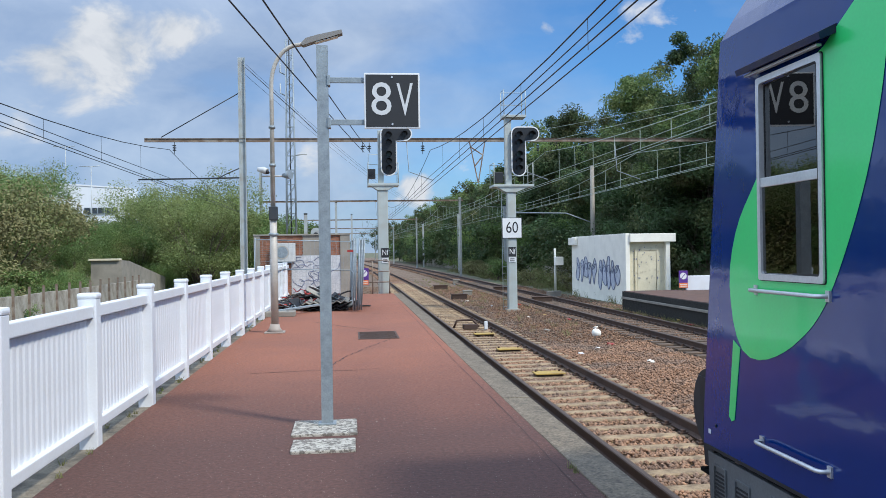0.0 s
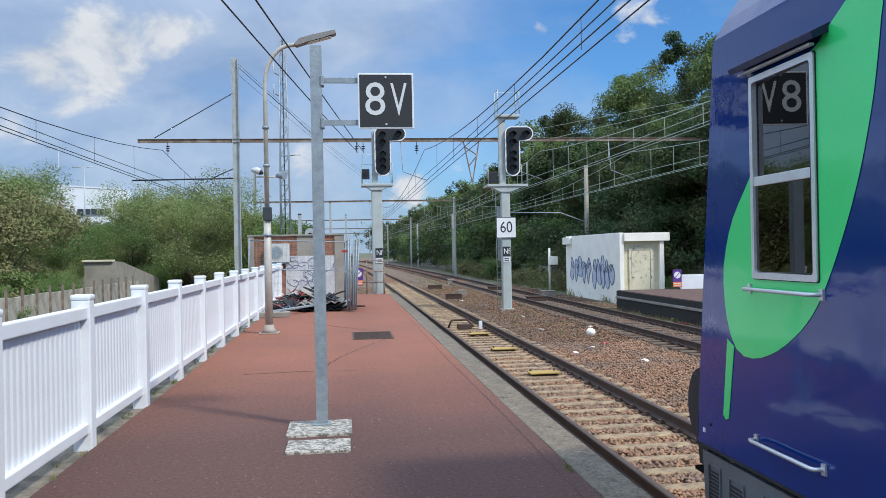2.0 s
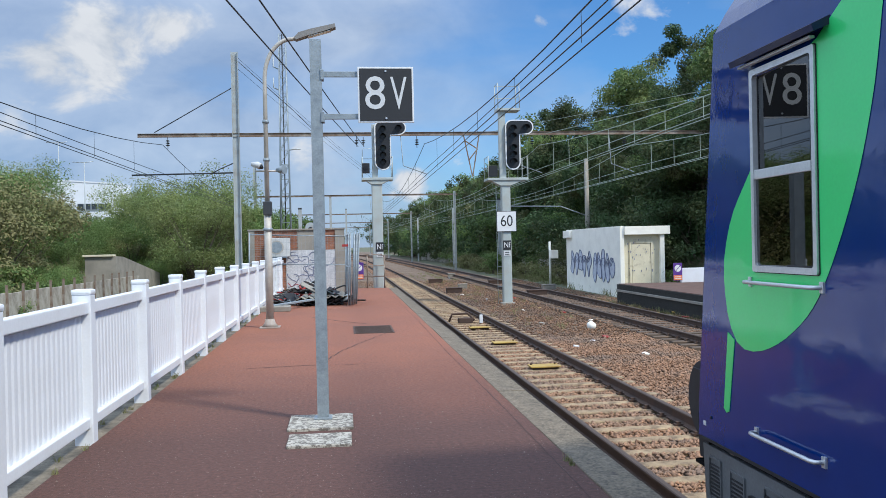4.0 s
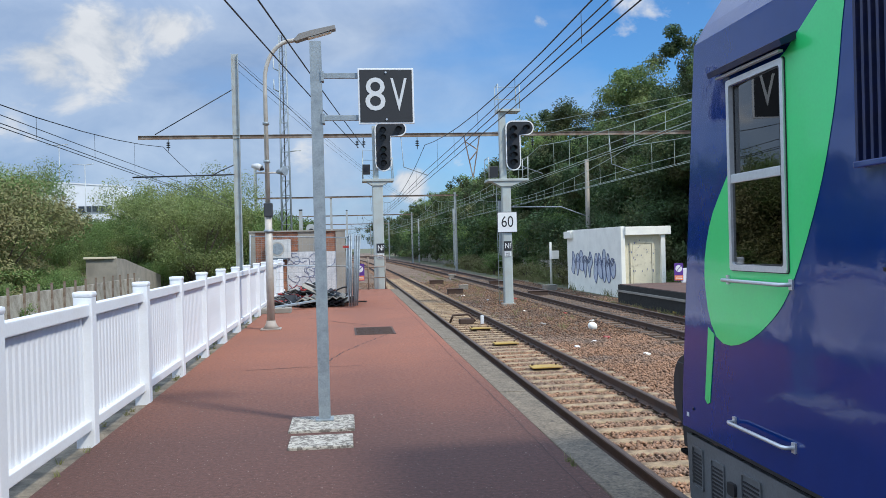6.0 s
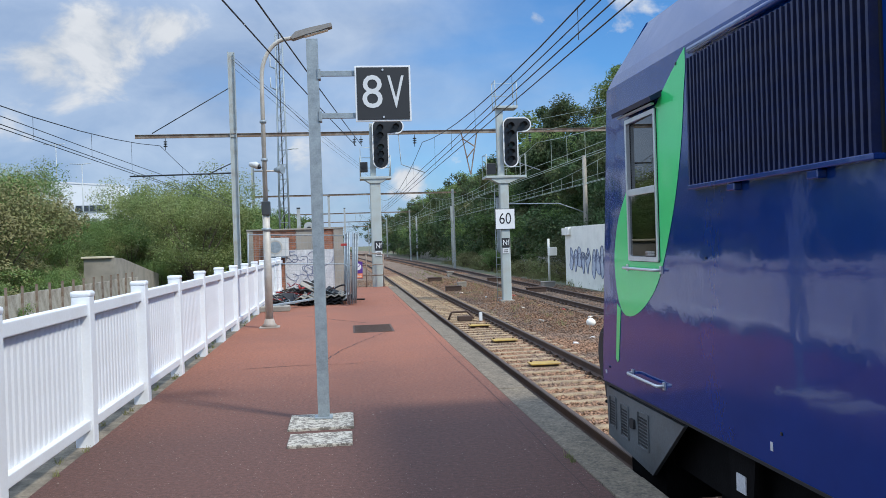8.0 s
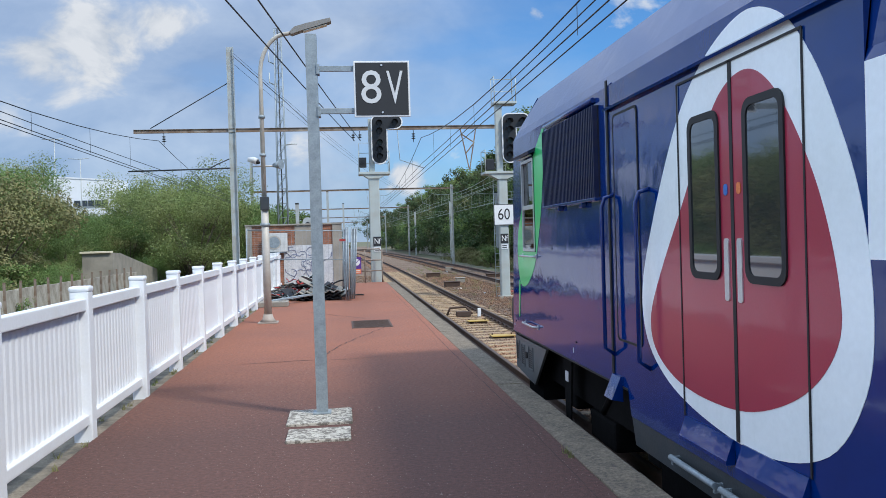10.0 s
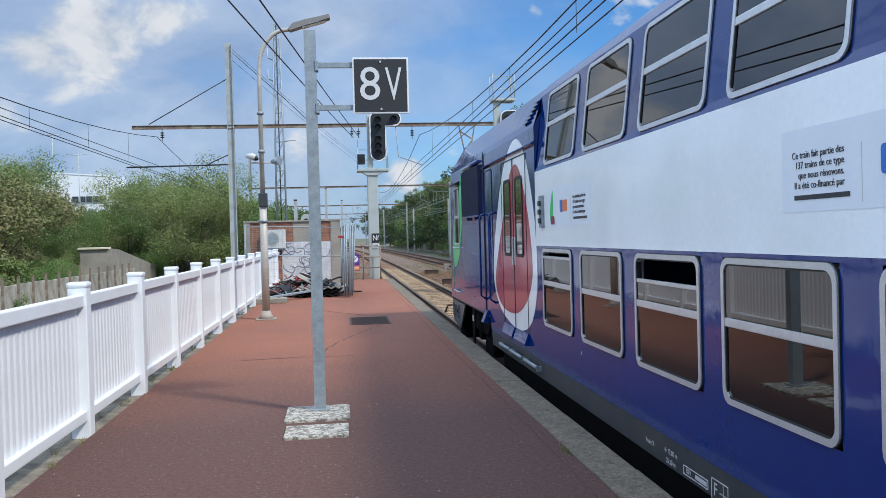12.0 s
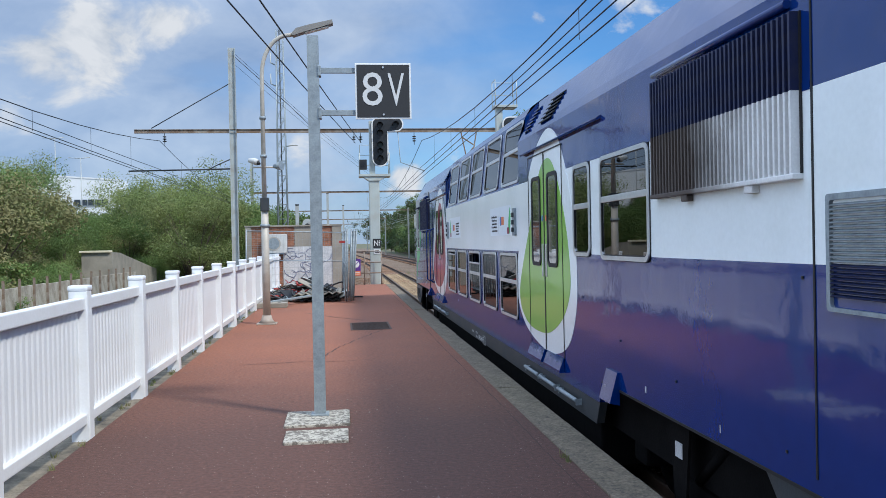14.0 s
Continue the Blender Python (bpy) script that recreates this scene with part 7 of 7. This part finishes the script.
def planting():
    rnd = random.Random(77)
    woods = [tree_kind(s, h, sp, 32000, 0.122, m) for s, h, sp, m in ((1, 11.5, 3.6, "leafdark"), (2, 12.5, 4.2, "leaf"), (3, 10.0, 3.8, "leafdark"), (4, 13.0, 3.6, "leafdark"))]
    far_woods = [tree_kind(s, h, sp, 5000, 0.22, m) for s, h, sp, m in ((5, 11.5, 3.8, "leafdark"), (6, 12.5, 4.2, "leaf"), (7, 10.5, 3.8, "leafdark"))]
    scrub = [tree_kind(s, h, sp, 20000, 0.064, m, False) for s, h, sp, m in ((11, 4.6, 2.9, "leaf"), (12, 3.8, 2.6, "leafdry"), (13, 5.4, 3.0, "leafpale"), (14, 4.2, 3.2, "leaf"))]
    far_scrub = [tree_kind(s, h, sp, 4500, 0.15, m, False) for s, h, sp, m in ((15, 4.6, 2.9, "leaf"), (16, 4.2, 2.8, "leafdark"), (17, 5.4, 3.0, "leafdark"))]
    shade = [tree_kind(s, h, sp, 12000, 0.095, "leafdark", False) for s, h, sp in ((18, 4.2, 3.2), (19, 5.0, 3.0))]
    low = [tree_kind(s, h, sp, 2600, 0.07, m, False) for s, h, sp, m in ((21, 1.5, 1.1, "leaf"), (22, 1.1, 1.3, "leafdry"), (23, 1.3, 1.2, "leafdry"))]
    used = set()
    # how high the scrub of the west bank stands, by direction: across over along, rise over along
    crest = [(-0.60, 0.11), (-0.378, 0.0975), (-0.348, 0.0916), (-0.335, 0.080), (-0.318, 0.060), (-0.299, 0.046), (-0.281, 0.040), (-0.265, 0.042), (-0.252, 0.066),
             (-0.243, 0.076), (-0.196, 0.084), (-0.174, 0.0757), (-0.148, 0.069), (-0.123, 0.059), (-0.097, 0.0535), (-0.04, 0.04)]

    def crest_at(r):
        return float(np.interp(r, [c[0] for c in crest], [c[1] for c in crest]))

    def place(kinds, i, x, y, z, s, label, cat, group):
        if x < 0 and y < 66 and -0.31 < x / y < -0.18 and x > -18.5:      # the wing wall stands clear
            return
        if kinds is scrub and x < 0:
            high = (5.6, 4.7, 6.4, 5.2)[i % 4] * s
            dip = min(crest_at((x + d * s) / y) for d in (-1.6, 0, 1.6))
            room = 1.8 + (dip * 1.05 if dip < 0.058 else crest_at(x / y) * 1.18) * y - z
            s *= min(1.0, max(0.18, room / high))
        if y > 85:
            kinds = far_woods if kinds is woods else far_scrub if kinds is scrub else kinds
        src = kinds[i % len(kinds)]
        m = pose(x, y, z, 0, 0, rnd.uniform(0, 360))
        if src.name in used:
            ob = copy_thing(src, m)
        else:
            used.add(src.name)
            src.matrix_basis = m
            ob = src
        ob.scale = (s, s, s * rnd.uniform(0.92, 1.08))
        tagged(ob, label, cat, group)

    def bank_e(x):
        u = max(0.0, (x - 14.5) / 29.5) ** (1 / 1.4)
        return GROUND - 0.1 + 5.5 * (1 - math.cos(math.pi * min(1, u * 1.6))) / 2

    def bank_w(x):
        u = max(0.0, (-13 - x) / 47) ** (1 / 1.4)
        return GROUND - 0.1 + 3.4 * (1 - math.cos(math.pi * min(1, u * 1.6))) / 2
    i = 0
    for row, (x0, y0, y1, step, s) in enumerate(((19.5, 36, 250, 3.6, 0.76), (23.5, 40, 240, 3.8, 0.83), (28, 44, 230, 4.6, 0.87))):
        y = y0
        while y < y1:
            x = curve_x(y, x0) * 1.0 + rnd.uniform(-1.2, 1.2)
            place(woods, i * 3 + row, x, y, bank_e(x0) - 0.2, s * rnd.uniform(0.85, 1.15) * (1.06 if 60 < y < 95 else 0.92), "leafy deciduous tree in the dense dark wood on the bank", "tree", "wood on the east bank")
            i += 1
            y += step * rnd.uniform(0.75, 1.25) * (1 + y / 400)
    y = 47
    while y < 220:
        x = curve_x(y, 17.2) + rnd.uniform(-1.0, 1.0)
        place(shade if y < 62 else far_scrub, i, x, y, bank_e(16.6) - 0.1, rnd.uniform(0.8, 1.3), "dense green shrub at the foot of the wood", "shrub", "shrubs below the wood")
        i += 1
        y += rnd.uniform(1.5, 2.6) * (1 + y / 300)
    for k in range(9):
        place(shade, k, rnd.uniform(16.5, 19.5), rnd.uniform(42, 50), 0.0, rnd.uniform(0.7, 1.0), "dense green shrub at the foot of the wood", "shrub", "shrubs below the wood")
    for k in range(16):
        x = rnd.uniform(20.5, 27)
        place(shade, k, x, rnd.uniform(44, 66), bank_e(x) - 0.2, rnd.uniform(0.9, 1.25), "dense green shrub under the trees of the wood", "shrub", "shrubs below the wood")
    for r in np.arange(-0.43, -0.09, 0.0135):      # the bushes that make the skyline
        y = 47 + rnd.uniform(-3, 4) if r < -0.385 else 76 + rnd.uniform(-4, 6)
        x = r * y
        place(scrub, rnd.choice((0, 1, 2, 2, 3)) if r < -0.30 else rnd.choice((0, 0, 3, 0, 2)), x, y, bank_w(x) - 0.1, 1.6, "tall bushy shrub on the overgrown bank", "shrub", "scrub on the west bank")
    for x0, x1, y0, y1, n, s in ((-13.6, -17, 20, 100, 40, 0.42), (-17, -24, 24, 120, 40, 0.85), (-24, -36, 30, 130, 22, 1.15)):
        for k in range(n):
            x, y = rnd.uniform(x0, x1), y0 + (y1 - y0) * (k + rnd.random()) / n
            place(scrub, rnd.choice((0, 1, 1, 2, 1, 3) if x > -19 else (0, 0, 1, 2, 2, 3)), x, y, bank_w(x) - 0.1, s * rnd.uniform(0.75, 1.2), "bushy green shrub on the overgrown bank", "shrub", "scrub on the west bank")
    for k in range(15):      # the tall thicket past the wing wall
        y = rnd.uniform(66, 84)
        x = y * rnd.uniform(-0.215, -0.125)
        place(scrub, (0, 2, 1, 2, 0, 3, 1)[k % 7], x, y, GROUND, rnd.uniform(1.15, 1.5), "tall bushy thicket beyond the wing wall", "shrub", "scrub on the west bank")
    for k in range(12):      # scrub and trees in the distance
        x, y = rnd.uniform(-26, -8), rnd.uniform(120, 190)
        place(scrub, rnd.choice((0, 2)), x, y, 0, rnd.uniform(1.1, 1.5), "bushy green shrub on the overgrown bank", "shrub", "scrub on the west bank")
    for k in range(9):
        x, y = rnd.uniform(-40, 20), rnd.uniform(300, 340)
        place(woods, k, x, y, GROUND - 3.2, rnd.uniform(1.0, 1.4), "distant leafy tree beyond the line", "tree", "distant trees")
    for k in range(12):
        x, y = rnd.uniform(-26, -7), rnd.uniform(200, 280)
        place(woods, k, x, y, GROUND - 0.5, rnd.uniform(0.45, 0.7), "distant leafy tree beyond the line", "tree", "distant trees")
    for k in range(70):
        if k < 26:
            x, y = rnd.uniform(12.8, 15.2), rnd.uniform(48, 105)
        elif k < 66:
            x, y = rnd.uniform(-16.5, -12.6), rnd.uniform(16, 60)
        else:
            x, y = rnd.uniform(15.2, 17), rnd.uniform(33, 40)
        place(low, k, x, y, (GROUND if x > 0 else bank_w(x)), rnd.uniform(0.7, 1.2), "low weedy bush in the dry grass", "bush", "weeds")
    # weeds: tufts of blades
    rng = np.random.default_rng(8)
    spots = [(rng.uniform(1.72, 1.80), rng.uniform(6.0, 6.7)) for _ in range(4)] + [(rng.uniform(-2.55, -2.34), rng.uniform(4, 30)) for _ in range(40)]
    spots += [(rng.uniform(10.5, 11.15), rng.uniform(20, 36)) for _ in range(60)] + [(rng.uniform(5.0, 8.0), rng.uniform(24, 80)) for _ in range(120)] + [(rng.uniform(12.4, 15), rng.uniform(35, 110)) for _ in range(500)]
    spots += [(rng.uniform(-16, -12.3), rng.uniform(14, 60)) for _ in range(500)]
    v, q = [], []
    for x, y in spots:
        on = -2.7 < x < 1.75
        z = 0.0 if on else (bank_w(x) if x < -12 else -0.86)
        tall = 0.055 if on else (0.22 if x < 11.5 and x > 0 else 0.38)
        for _ in range(14):
            a, h = rng.uniform(0, 6.28), tall * rng.uniform(0.4, 1.2)
            bx, by = x + rng.normal() * tall * 0.25, y + rng.normal() * tall * 0.25
            lx, ly = math.cos(a) * h * 0.5, math.sin(a) * h * 0.5
            w = tall * 0.022 + 0.002
            k = len(v)
            v += [(bx - w, by, z), (bx + w, by, z), (bx + lx + w * 0.3, by + ly, z + h), (bx + lx - w * 0.3, by + ly, z + h)]
            q.append((k, k + 1, k + 2, k + 3))
    tagged(new("weeds", raw_mesh("weeds", np.array(v), np.array(q), "leafdry")), "tufts of dry grass and weeds", "grass", kind="stuff")


planting()


# ---- kerb stones ----
def kerb():
    bm = B(0, 0.33, 0.002, 1.998, -0.22, 0.008, bevel=0.009)
    first = part("kerb_stone", bm, "kerb", platform)
    rnd = random.Random(13)
    first.matrix_basis = pose(1.783, 0, 0)
    for k in range(-16, 36, 2):
        if k:
            same(first, "kerb_stone", platform, pose(1.783 + rnd.uniform(-0.006, 0.006), k, rnd.uniform(-0.006, 0.004), rnd.uniform(-0.1, 0.1), rnd.uniform(-0.3, 0.3), 0))
    # wall under the kerb, its shade painted in with near black
    part("platform_face", B(1.785, 2.02, -30, 36.2, -1.0, -0.224), "oily", platform)


kerb()


def grit():
    """Pale chips and crumbs scattered over the asphalt."""
    rng = np.random.default_rng(17)
    n = 7000
    x, y = rng.uniform(-2.3, 1.76, n), 4.5 + 26 * rng.random(n) ** 1.5
    s = rng.uniform(0.0015, 0.005, n) * np.where(rng.random(n) < 0.015, 2.4, 1.0)
    a = rng.uniform(0, 6.28, n)
    pts = []
    for k in range(4):
        pts.append(np.stack([x + s * np.cos(a + k * 1.571), y + s * 1.3 * np.sin(a + k * 1.571), np.full(n, 0.004)], -1))
    top = np.stack([x, y, 0.004 + s], -1)
    v = np.stack(pts + [top], 1).reshape(-1, 3)
    f = (np.array([(0, 1, 4), (1, 2, 4), (2, 3, 4), (3, 0, 4)])[None] + 5 * np.arange(n)[:, None, None]).reshape(-1, 3)
    tagged(new("grit", raw_mesh("grit", v, f, "grit")), "pale stone chips scattered on the asphalt", "grit", kind="stuff")


M["grit"] = material("pale_grit", (0.20, 0.155, 0.125), 0.9, island=0.6, bump=0)
grit()


# ---- what moves ----
def run_at(t):
    for (a, d), (b, e) in zip(RUN, RUN[1:]):
        if t <= b:
            return d + (e - d) * (t - a) / (b - a)
    return RUN[-1][1]


def motions():
    walk(train, [(t, pose(TX, Y0 + d, 0)) for t, d in RUN])
    for w, y in WHEELS:
        walk(w, [(k / 10, pose(0, y, RAIL + 0.46, -math.degrees(run_at(k / 10) / 0.46))) for k in range(141)])


motions()
